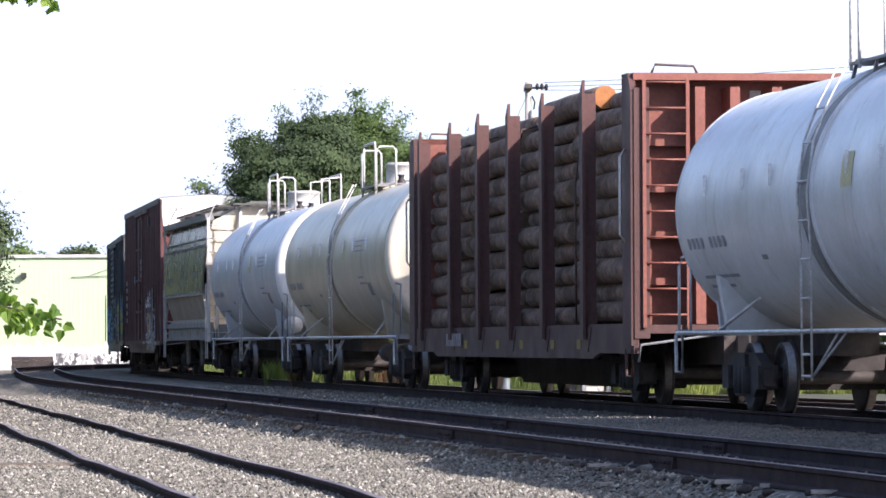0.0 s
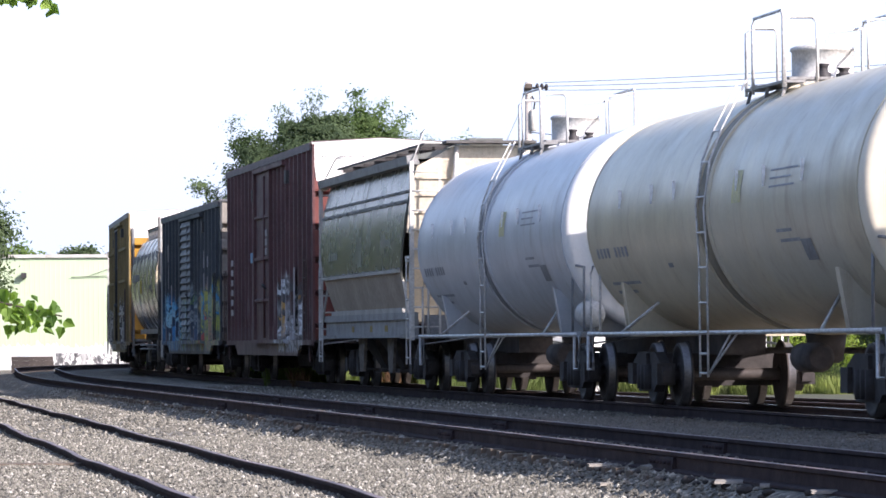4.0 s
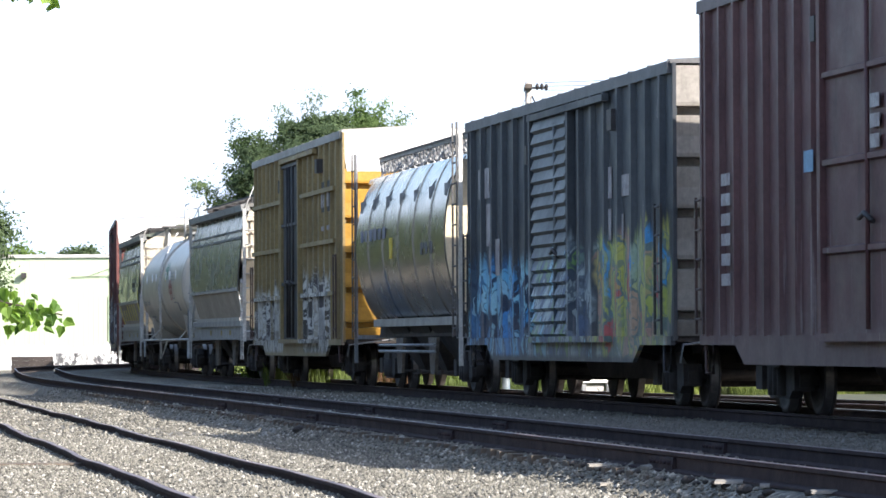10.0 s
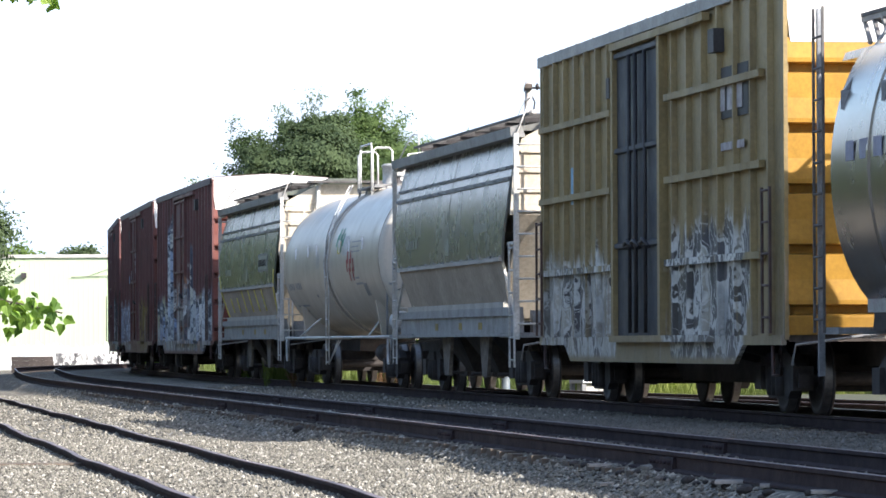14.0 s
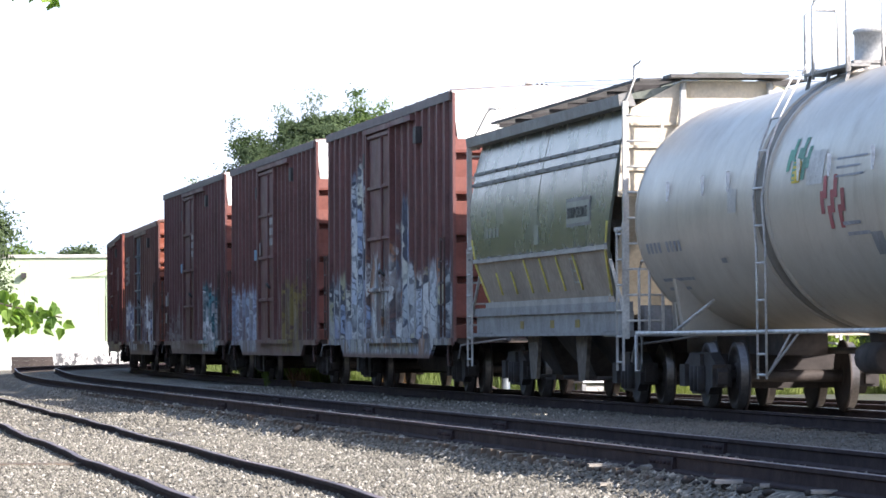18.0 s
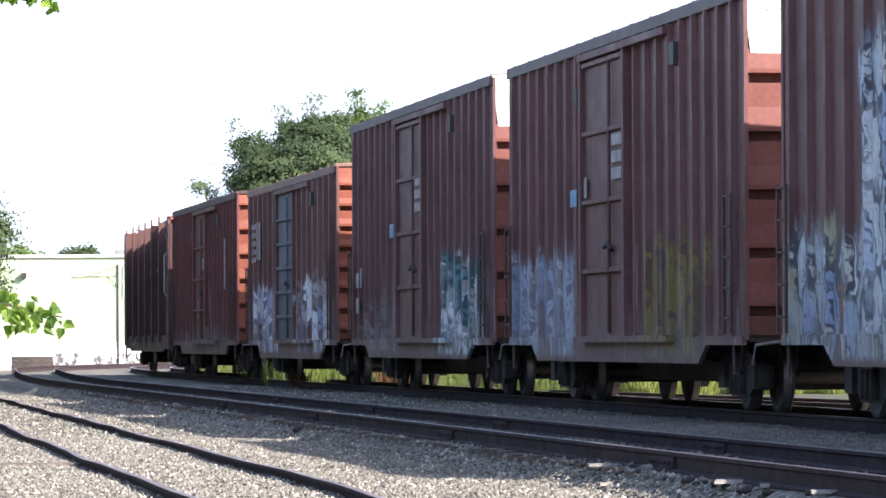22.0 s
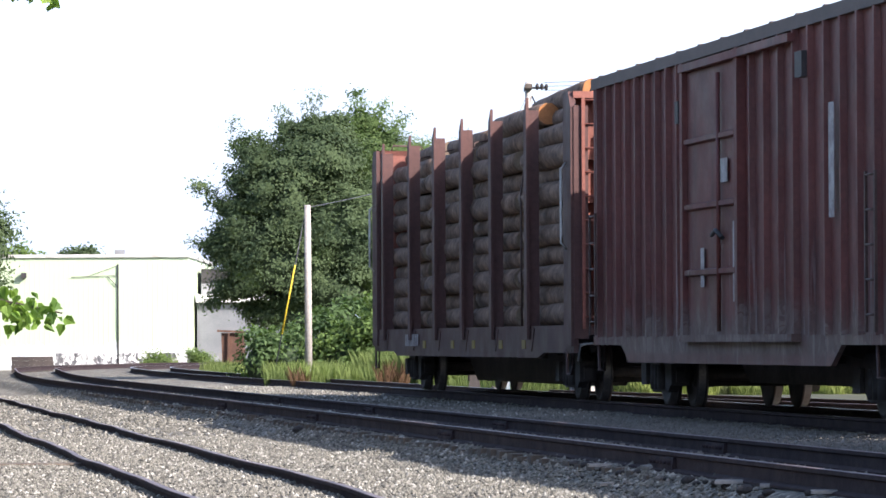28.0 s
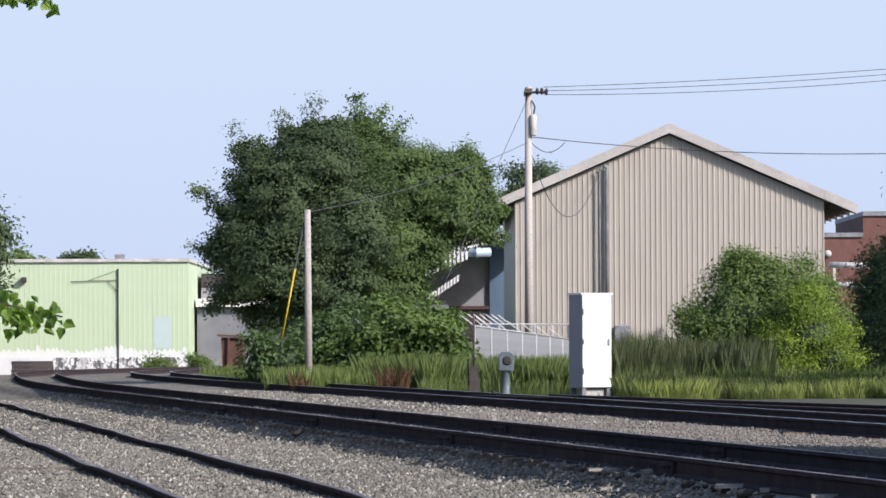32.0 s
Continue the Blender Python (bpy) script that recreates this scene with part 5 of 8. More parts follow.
LOGS = [[log_mesh(r, 4.7, 7 * i + j, CUT_OLD) for j, r in enumerate((0.155, 0.175, 0.195))] for i in range(3)]
TOP_LOG = log_mesh(0.19, 4.6, 91, CUT)


def logcar(label, rear, front, h, seed):
    car = thing("log_flatcar", label, "flat car", "log cars of the train")
    hl = (rear - front) / COSF / 2
    Y = 1.50
    # one rust paint in two tones: shade is in the first, sunlight in red
    paint = livery("log car paint with shade in it", car, (0.110, 0.052, 0.045), (0.078, 0.039, 0.035), 0.6, (), streak=(0.06, 0.032, 0.028), streak_amount=0.6, grime=(0.09, 0.065, 0.055))
    red = livery("log car bulkhead paint with sun in it", car, (0.27, 0.098, 0.07), (0.20, 0.072, 0.052), 0.6, (), streak=(0.16, 0.07, 0.05), streak_amount=0.35, grime=(0.12, 0.07, 0.05))
    rnd = random.Random(seed)
    bm = bmesh.new()
    box(bm, -hl, hl, -1.42, 1.42, 1.02, 1.14)
    part("deck", bm, paint, car, "steel deck with rust-brown paint")
    bm = bmesh.new()
    prism(bm, [(-hl - 0.1, 0.58), (-hl + 4.0, 0.58), (-hl + 4.9, 0.20), (hl - 4.9, 0.20), (hl - 4.0, 0.58), (hl + 0.1, 0.58), (hl + 0.1, 1.02), (-hl - 0.1, 1.02)], "y", -0.25, 0.25)
    for x in (-4, -1.5, 1.5, 4):
        prism(bm, [(-1.4, 1.0), (1.4, 1.0), (0.3, 0.62), (-0.3, 0.62)], "x", x - 0.06, x + 0.06)
    part("centre_sill", bm, UNDER, car)
    stakes = [-9.15, -5.65, -2.6, 0.48, 3.58, 7.0]
    for s in (-1, 1):
        bm = bmesh.new()
        prism(bm, [(-hl, 0.74), (-hl + 2.6, 0.74), (-hl + 3.1, 0.66), (hl - 3.1, 0.66), (hl - 2.6, 0.74), (hl, 0.74), (hl, 1.16), (-hl, 1.16)], "y", s * 1.47 - 0.035, s * 1.47 + 0.035)
        part("side_sill", bm, paint, car)
        for x in stakes:
            bm = bmesh.new()
            # stake: web and flange, slanting head, gusset at the foot
            prism(bm, [(x - 0.12, 0.95), (x + 0.12, 0.95), (x + 0.12, 4.44), (x + 0.12, h + 0.09), (x - 0.12, h - 0.12)], "y", s * 1.56 - 0.022, s * 1.56 + 0.022)
            box(bm, x - 0.025, x + 0.025, min(s * 1.36, s * 1.55), max(s * 1.36, s * 1.55), 1.1, h - 0.1)
            box(bm, x - 0.12, x - 0.09, min(s * 1.38, s * 1.55), max(s * 1.38, s * 1.55), 0.95, h - 0.1)
            prism(bm, [(x - 0.42, 1.12), (x + 0.42, 1.12), (x + 0.14, 0.76), (x - 0.14, 0.76)], "y", s * 1.512 - 0.006, s * 1.512 + 0.006)
            part("stake", bm, paint, car, "upright steel stake with a slanted top")
    # bulkheads
    for e in (1, -1):
        xo, xi = e * hl, e * (hl - 0.62)
        bm = bmesh.new()
        prism(bm, [(min(xi, xi + 0.05 * e), 1.12), (max(xi, xi + 0.05 * e), 1.12), (max(xi, xi + 0.05 * e), h), (min(xi, xi + 0.05 * e), h)], "y", -1.48, 1.48)
        bh = part("bulkhead_sheet", bm, red, car, "rust-red steel end bulkhead")
        for s in (-1, 1):
            bm = bmesh.new()
            prism(bm, [(xi, 0.85), (xo, 0.85), (xo, h - 0.25), (xo - 0.2 * e, h), (xi, h)], "y", s * 1.50 - 0.045, s * 1.50 + 0.045)
            prism(bm, [(xo, 0.95), (xo + 0.02 * e, 0.95), (xo + 0.02 * e, h - 0.22), (xo, h - 0.22)], "y", min(s * 1.50, s * 1.28), max(s * 1.50, s * 1.28))
            part("bulkhead_side", bm, paint, bh)
        for y in (-0.55, -0.05, 0.55):
            bm = bmesh.new()
            box(bm, min(xi, xo), max(xi, xo), y - 0.07, y + 0.07, 1.15, h - 0.2)
            part("bulkhead_post", bm, red, bh)
        bm = bmesh.new()
        box(bm, min(xi, xo - 0.1 * e), max(xi, xo - 0.1 * e), -1.48, 1.48, h - 0.1, h)
        for z in (1.75, 2.4, 3.05, 3.7):
            box(bm, min(xi, xi + 0.22 * e), max(xi, xi + 0.22 * e), -1.46, 1.46, z - 0.05, z + 0.05)
        part("bulkhead_beam", bm, red, bh)
        ladder(car, red, xo + 0.05 * e, -1.05, 1.1, h - 0.1, "y", 0.62, 0.36, 0.05)
        bm = bmesh.new()
        tube(bm, [(e * (hl - 0.32), -1.56, 2.3), (e * (hl - 0.30), -1.64, 2.4), (e * (hl - 0.30), -1.64, 3.5), (e * (hl - 0.32), -1.56, 3.6)], 0.02, 6)
        part("grab_iron", bm, WHITE_TRIM, car)
        bm = bmesh.new()
        tube(bm, [(e * (hl - 0.2), -1.2, h), (e * (hl - 0.2), -1.15, h + 0.12), (e * (hl - 0.2), -0.6, h + 0.10), (e * (hl - 0.2), -0.55, h)], 0.02, 6)
        part("grab_iron", bm, RUST_TRIM, car)
        bm = bmesh.new()
        tube(bm, [(e * (hl - 0.6), -1.5, 0.8), (e * (hl - 0.58), -1.5, 0.42), (e * (hl - 0.18), -1.5, 0.42), (e * (hl - 0.16), -1.5, 0.8)], 0.022, 6)
        part("sill_step", bm, RUST_TRIM, car)
    # four bundles of logs in courses
    bundles = [-hl + 0.75 + 2.45 + i * (2 * hl - 1.5) / 4 + 0.05 for i in range(4)]
    for bx in bundles:
        z, row = 1.32, 0
        while z < h - 0.42:
            y0 = -1.13 + (0.0 if row % 2 == 0 else 0.10)
            for k in range(8):
                me = LOGS[rnd.randrange(3)][rnd.randrange(3)]
                if 0 < k < 7 and z < h - 0.9 and k not in (1,):
                    continue
                lo = part("log", me, None, car)
                lo.matrix_basis = pose(bx + rnd.uniform(-0.1, 0.1), -0.05 + y0 + k * 0.335 + rnd.uniform(-0.04, 0.04), z + rnd.uniform(-0.03, 0.03), rnd.uniform(0, 360), 0, rnd.choice((0, 180)) + rnd.uniform(-0.6, 0.6))
            z += 0.315
            row += 1
        for k in range(rnd.randint(2, 4)):
            me = LOGS[rnd.randrange(3)][0]
            lo = part("log", me, None, car)
            lo.matrix_basis = pose(bx + rnd.uniform(-0.1, 0.1), -0.85 + k * 0.45, z + 0.0, rnd.uniform(0, 360), 0, rnd.choice((0, 180)))
        bm = bmesh.new()
        box(bm, bx - 2.2, bx + 2.2, -0.55, 0.95, 1.14, h - 0.85)
        part("inner_logs", bm, BARK, car)
    tl = part("log", TOP_LOG, None, car, "log with a bright orange cut end")
    tl.matrix_basis = pose(3.9, -1.05, h - 0.12, 0, -0.5, 0)
    if seed == 8:
        tl = part("log", TOP_LOG, None, car, "log with a bright orange cut end")
        tl.matrix_basis = pose(6.2, -0.75, h + 0.10, 0, -1.5, 0)
    for x in (-6.8, -3.9, 0.0, 5.5):
        bm = bmesh.new()
        tube(bm, [(x, -1.38, 1.1), (x + 0.08, -1.40, 2.2), (x - 0.03, -1.38, 3.3), (x + 0.05, -1.25, h - 0.3), (x, 0, h - 0.02)], 0.018, 5)
        part("tie_down_cable", bm, RUST_TRIM, car)
    bars_of_writing(car, [(-hl + 4.4 + i * 0.21, -hl + 4.53 + i * 0.21, 0.84, 1.06) for i in range(8)], -1.54, WHITE_PAINT)
    for x in (-4.2, -0.9, 1.4, 4.2, 6.4):
        bm = bmesh.new()
        box(bm, x - 0.16, x + 0.16, -1.515, -1.503, 0.80, 0.94)
        part("reflector", bm, DIM_YELLOW, car, "faded yellow reflector patches")
    # pale bars where the end carries reporting marks
    for y0, y1, z in ((0.28, 0.44, h - 0.42), (0.52, 0.68, h - 0.42), (0.28, 0.42, h - 0.72), (0.48, 0.62, h - 0.72), (0.68, 0.82, h - 0.72)):
        bm = bmesh.new()
        box(bm, hl - 0.60 + 0.05, hl - 0.60 + 0.062, y0, y1, z, z + 0.20)
        part("lettering", bm, WHITE_TRIM, car)
    add_ends(car, hl)
    tr = add_trucks(car, hl - 2.6)
    CARS.append((car, (rear + front) / 2 / COSF, hl - 2.6, tr))
    return car, hl


# ---- the train, from its head ----
CARS = []
W = (0.80, 0.82, 0.83)
BROWN, BROWN_D = (0.172, 0.075, 0.069), (0.115, 0.053, 0.049)
ORANGE = (0.26, 0.078, 0.046)
for rear, front in ((42.6, 25.8), (24.2, 7.4)):
    boxcar("brown boxcar near the head of the train", rear, front, 4.70, BROWN, BROWN_D, (0.28, 0.075, 0.055), (0.24, 0.19, 0.18), (8, 9))
tankcar("white tank car with worn paint and a black number", 59.5, 44.0, (0.70, 0.72, 0.73), (0.54, 0.54, 0.52), (0.30, 0.25, 0.19), reservoir=False)
logcar("rust-red bulkhead flatcar stacked with bark-covered logs", 83.2, 62.3, 4.66, 3)
tankcar("beige tank car stained with rust on white handrails", 102.5, 85.6, (0.60, 0.53, 0.38), (0.46, 0.40, 0.285), (0.30, 0.21, 0.13), fade=(0.50, 0.46, 0.36), reservoir=False, head_col=(0.80, 0.73, 0.58))
tankcar("white tank car with faded black lettering", 119.0, 103.6, (0.54, 0.56, 0.58), (0.44, 0.455, 0.47), (0.30, 0.28, 0.25))
hopper("glossy grey covered hopper with a cream end", 133.0, 119.8, 4.40, (0.155, 0.160, 0.142), (0.115, 0.12, 0.105), (0.62, 0.55, 0.43))
c, hl, Y = boxcar("tall brown boxcar with white graffiti and a white-topped red end", 151.6, 134.3, 5.28, (0.128, 0.060, 0.060), (0.086, 0.043, 0.044), (0.185, 0.060, 0.050), (0.16, 0.12, 0.115), (8, 9), white_top=True,
                  sprays=[(2.6, 7.2, 0.70, 2.35, [W, (0.55, 0.6, 0.62), W, (0.62, 0.36, 0.10), (0.10, 0.05, 0.04), W, W], (0.10, 0.10, 0.10), 1.7)], gap_words="EXCESS HEIGHT CAR", end_label="red corrugated end lit by the sun")
bars_of_writing(c, [(-7.2, -6.7, 1.6 + 0.25 * i, 1.75 + 0.25 * i) for i in range(6)] + [(5.9, 6.2, 1.2, 2.6)], -Y - 0.12, WHITE_PAINT)
bars_of_writing(c, [(-2.75, -2.3, 2.85, 3.1)], -Y - 0.12, BLUE_PAINT, "blue_square")
bars_of_writing(c, [(0.35, 0.75, 3.0 + 0.22 * i, 3.15 + 0.22 * i) for i in range(3)], -Y - 0.12, WHITE_PAINT, "stencil")
c, hl, Y = boxcar("dark slate boxcar with blue graffiti and a louvred door", 170.3, 153.4, 4.64, (0.055, 0.063, 0.071), (0.034, 0.039, 0.046), (0.29, 0.265, 0.23), (0.16, 0.16, 0.16), (6, 7), rib_w=0.22, pitch=0.68,
                  sprays=[(-8.6, -2.6, 0.70, 2.2, [(0.07, 0.30, 0.62), (0.30, 0.62, 0.74), (0.05, 0.09, 0.13), (0.08, 0.36, 0.68), (0.42, 0.66, 0.72), (0.16, 0.48, 0.70)], (0.03, 0.05, 0.09), 1.3),
                          (-2.6, 3.0, 0.70, 2.2, [(0.34, 0.40, 0.40), (0.18, 0.32, 0.10), (0.40, 0.46, 0.46), (0.10, 0.14, 0.22), (0.30, 0.58, 0.70)], (0.07, 0.09, 0.12), 1.5),
                          (3.2, 8.4, 0.70, 2.35, [(0.46, 0.50, 0.12), (0.50, 0.33, 0.22), (0.08, 0.34, 0.64), (0.40, 0.46, 0.42), (0.55, 0.11, 0.10), (0.52, 0.50, 0.12), (0.50, 0.30, 0.22), (0.50, 0.54, 0.14)], (0.16, 0.22, 0.20), 1.6)],
                  door="louver", door_col=(0.17, 0.18, 0.18), fade=(0.070, 0.078, 0.085), streak=(0.10, 0.10, 0.10), end_label="grey corrugated end lit by the sun", trim=DARK_TRIM)
bars_of_writing(c, [(3.9, 4.35, 2.95, 3.4), (4.75, 4.9, 2.95, 3.3), (5.05, 5.6, 2.95, 3.25), (3.9, 4.3, 2.35, 2.8), (4.6, 4.8, 2.35, 2.7), (5.0, 5.2, 2.35, 2.7), (6.6, 6.7, 2.35, 2.85), (7.6, 8.0, 3.9, 4.2)], -Y - 0.045, WHITE_PAINT)
bars_of_writing(c, [(-7.4, -6.3, 3.3, 3.8), (-6.6, -6.0, 2.5, 3.2), (-6.3, -5.3, 2.0, 2.6)], -Y - 0.045, WHITE_PAINT, "faded_emblem")
silver_hopper("shiny round-sided metal covered hopper with a cream end", 184.9, 171.5, 4.63)
c, hl, Y = boxcar("mustard boxcar with a dark door and white graffiti", 202.7, 186.5, 5.30, (0.30, 0.222, 0.098), (0.215, 0.16, 0.075), (0.42, 0.225, 0.032), (0.38, 0.36, 0.32), (7, 7), rib_w=0.12, pitch=0.72, white_top=True,
                  sprays=[(-7.8, -2.2, 0.70, 2.1, [(0.06, 0.06, 0.07), (0.50, 0.48, 0.42), (0.05, 0.05, 0.055), (0.09, 0.09, 0.10), (0.44, 0.42, 0.36)], (0.66, 0.66, 0.62), 1.6), (1.8, 6.4, 0.70, 2.4, [(0.06, 0.065, 0.075), (0.09, 0.095, 0.11), (0.46, 0.44, 0.38), (0.05, 0.055, 0.06), (0.07, 0.075, 0.085)], (0.68, 0.68, 0.64), 1.5)],
                  door="double", door_col=(0.045, 0.050, 0.060), bands=True, streak=(0.10, 0.07, 0.035), end_label="bright yellow corrugated end lit by the sun", trim=RUST_TRIM)
bars_of_writing(c, [(4.6, 6.4, 3.7, 4.35)], -Y - 0.05, BLACK_PAINT, "black_panel")
bars_of_writing(c, [(4.75, 5.1, 3.8, 4.2), (5.25, 5.6, 3.8, 4.2), (5.75, 6.1, 3.8, 4.2), (4.8, 6.2, 3.3, 3.4)], -Y - 0.06, WHITE_PAINT)
bars_of_writing(c, [(-5.6, -5.1, 2.95, 3.5)], -Y - 0.05, BLUE_PAINT, "faded_emblem")
hopper("glossy grey covered hopper with beige lower sheets", 218.6, 205.1, 4.38, (0.18, 0.18, 0.165), (0.13, 0.13, 0.118), (0.60, 0.53, 0.42))
tankcar("pale grey tank car with peeling stickers", 236.1, 219.8, (0.52, 0.47, 0.385), (0.40, 0.355, 0.29), (0.31, 0.25, 0.18), fade=(0.45, 0.405, 0.33), patch=False, scribble=True, head_col=(0.66, 0.61, 0.52))
hopper("grey covered hopper with yellow chalk streaks", 250.3, 236.7, 4.40, (0.125, 0.140, 0.112), (0.092, 0.104, 0.084), (0.62, 0.55, 0.43), chalk=True)
BLU = [(0.66, 0.71, 0.72), (0.34, 0.44, 0.60), (0.74, 0.77, 0.75), (0.10, 0.13, 0.18), (0.54, 0.62, 0.72), (0.64, 0.66, 0.58), (0.46, 0.51, 0.52)]
c, hl, Y = boxcar("tall brown boxcar covered in pale blue graffiti", 268.7, 252.0, 5.30, BROWN, BROWN_D, (0.215, 0.076, 0.060), (0.16, 0.12, 0.115), (7, 8), white_top=True,
                  sprays=[(-8.4, 8.2, 0.70, 2.15, BLU + [(0.46, 0.46, 0.30), (0.40, 0.18, 0.09)], (0.09, 0.11, 0.13), 1.2), (-4.6, -2.3, 1.0, 4.25, BLU, (0.07, 0.09, 0.12), 1.2), (2.2, 3.4, 1.0, 3.6, BLU[::-1], (0.07, 0.09, 0.12), 1.2),
                          (-2.3, 2.2, 0.8, 2.6, BLU[:4] + [(0.16, 0.08, 0.07), (0.36, 0.17, 0.09)], (0.10, 0.08, 0.08), 1.5)],
                  gap_words="EXCESS HEIGHT CAR", end_label="red corrugated end lit by the sun")
c, hl, Y = boxcar("tall brown boxcar with light blue and olive graffiti", 287.7, 270.8, 5.30, BROWN, BROWN_D, (0.220, 0.080, 0.062), (0.16, 0.12, 0.115), (8, 9), white_top=True,
                  sprays=[(-8.5, -3.0, 0.70, 2.2, [(0.40, 0.48, 0.60), (0.52, 0.58, 0.66), (0.30, 0.38, 0.50), (0.12, 0.09, 0.09), (0.5, 0.55, 0.6)], (0.22, 0.22, 0.26), 1.2),
                          (2.6, 6.6, 0.70, 2.2, [(0.20, 0.155, 0.045), (0.14, 0.10, 0.05), (0.25, 0.19, 0.06), (0.11, 0.06, 0.05)], (0.10, 0.06, 0.05), 1.0)],
                  gap_words="EXCESS HEIGHT CAR", end_label="red corrugated end lit by the sun")
bars_of_writing(c, [(0.4, 1.1, 3.2 + 0.24 * i, 3.36 + 0.24 * i) for i in range(3)] + [(-1.7, -1.5, 3.0, 3.3)], -Y - 0.12, WHITE_PAINT, "stencil")
bars_of_writing(c, [(-2.8, -2.3, 2.9, 3.15)], -Y - 0.12, BLUE_PAINT, "blue_square")
c, hl, Y = boxcar("tall brown boxcar with white and teal graffiti", 306.6, 289.4, 5.31, (0.158, 0.077, 0.075), BROWN_D, (0.225, 0.082, 0.064), (0.16, 0.12, 0.115), (8, 9), white_top=True,
                  sprays=[(3.0, 7.6, 0.70, 2.4, [W, W, (0.10, 0.30, 0.34), (0.05, 0.07, 0.08), W], (0.03, 0.10, 0.12), 1.0), (-7.4, -2.6, 0.75, 1.8, [(0.20, 0.16, 0.15), (0.12, 0.06, 0.05), (0.30, 0.28, 0.27)], (0.11, 0.055, 0.05), 1.2)],
                  end_label="red corrugated end lit by the sun")
bars_of_writing(c, [(0.4, 1.1, 3.3 + 0.24 * i, 3.46 + 0.24 * i) for i in range(3)] + [(-7.6, -7.2, 2.0, 2.3), (-7.0, -6.8, 2.0, 2.4), (-7.6, -7.2, 1.5, 1.8)], -Y - 0.12, WHITE_PAINT, "stencil")
bars_of_writing(c, [(-2.8, -2.3, 2.9, 3.15)], -Y - 0.12, BLUE_PAINT, "blue_square")
c, hl, Y = boxcar("faded brown boxcar with a grey door and white graffiti", 325.4, 309.1, 4.63, (0.165, 0.075, 0.064), (0.105, 0.050, 0.044), ORANGE, (0.30, 0.17, 0.13), (6, 7), rib_w=0.34, rib_d=0.10, pitch=0.43,
                  sprays=[(-7.2, -2.1, 0.70, 2.2, [W, (0.36, 0.42, 0.55), (0.48, 0.47, 0.44), (0.12, 0.06, 0.05), W], (0.20, 0.20, 0.28), 1.0), (1.7, 7.2, 0.70, 2.35, [W, (0.5, 0.5, 0.48), (0.30, 0.36, 0.50), (0.12, 0.06, 0.05), (0.56, 0.56, 0.53)], (0.16, 0.13, 0.16), 1.0)],
                  door="grey", door_col=(0.14, 0.155, 0.18), end_label="orange corrugated end lit by the sun", fade=(0.175, 0.085, 0.070), sill_drop=0.30)
bars_of_writing(c, [(-7.0, -6.2, 2.85 + 0.2 * i, 2.97 + 0.2 * i) for i in range(5)] + [(-6.0, -5.2, 2.9, 3.8)], -Y - 0.12, WHITE_PAINT, "emblem")
c, hl, Y = boxcar("plain dark brown boxcar with an orange end", 345.0, 328.2, 4.71, (0.165, 0.052, 0.044), (0.105, 0.037, 0.033), ORANGE, (0.10, 0.06, 0.05), (9, 9), rib_w=0.12, pitch=0.62,
                  sprays=[(-7.8, 7.8, 0.75, 1.25, [(0.14, 0.09, 0.08), (0.10, 0.05, 0.04), (0.20, 0.15, 0.13)], (0.10, 0.05, 0.04), 1.4)], end_label="orange corrugated end lit by the sun")
bars_of_writing(c, [(6.0, 6.25, 2.3, 3.6), (1.0, 1.2, 1.4, 2.4), (-0.9, -0.7, 1.6, 2.1), (0.3, 0.7, 2.9, 3.2)], -Y - 0.11, WHITE_PAINT, "stencil")
logcar("rust-red bulkhead flatcar loaded with logs at the tail", 368.2, 346.9, 4.66, 8)


# ---- foliage ----
def leaf_material(name, light, dark, trans=0.25):
    m, nt, b = tree_of(name)
    g = nt.nodes.new("ShaderNodeNewGeometry")
    c = ramp(nt, g.outputs["Random Per Island"], [(0.0, tuple(0.5 * (a + b) for a, b in zip(dark, light))), (0.6, light), (1.0, tuple(v * 1.15 for v in light))])
    big = ramp(nt, noise_node(nt, 0.8, 4, 0.6), [(0.32, (0.62, 0.66, 0.68)), (0.68, (1.15, 1.12, 1.0))])
    col = mixc(nt, 1.0, c, big, "MULTIPLY")
    nt.links.new(col, b.inputs["Base Color"])
    b.inputs["Roughness"].default_value = 0.75
    b.inputs["Specular IOR Level"].default_value = 0.12
    tr = nt.nodes.new("ShaderNodeBsdfTranslucent")
    nt.links.new(mixc(nt, 1.0, col, (1.2, 1.4, 0.5), "MULTIPLY"), tr.inputs["Color"])
    mx = nt.nodes.new("ShaderNodeMixShader")
    mx.inputs[0].default_value = trans
    nt.links.new(b.outputs[0], mx.inputs[1])
    nt.links.new(tr.outputs[0], mx.inputs[2])
    nt.links.new(mx.outputs[0], nt.nodes["Material Output"].inputs["Surface"])
    return m


PINE = leaf_material("dark tree foliage", (0.12, 0.18, 0.08), (0.056, 0.096, 0.044), 0.38)
LEAF = leaf_material("broad leaf foliage", (0.1632, 0.2352, 0.0768), (0.0816, 0.1344, 0.0432), 0.38)
BUSH = leaf_material("shrub foliage", (0.1638, 0.2246, 0.0796), (0.0749, 0.117, 0.0449), 0.36)
LIME = leaf_material("yellow-green foliage", (0.255, 0.3315, 0.0723), (0.136, 0.204, 0.0467), 0.42)
VINE = leaf_material("broad vine leaves", (0.125, 0.185, 0.062), (0.050, 0.085, 0.030), 0.30)
GRASS = leaf_material("tall grass", (0.1659, 0.2108, 0.0762), (0.0897, 0.1211, 0.0448), 0.34)
WEED = leaf_material("low green weeds", (0.24, 0.2736, 0.0912), (0.144, 0.1824, 0.0624), 0.32)
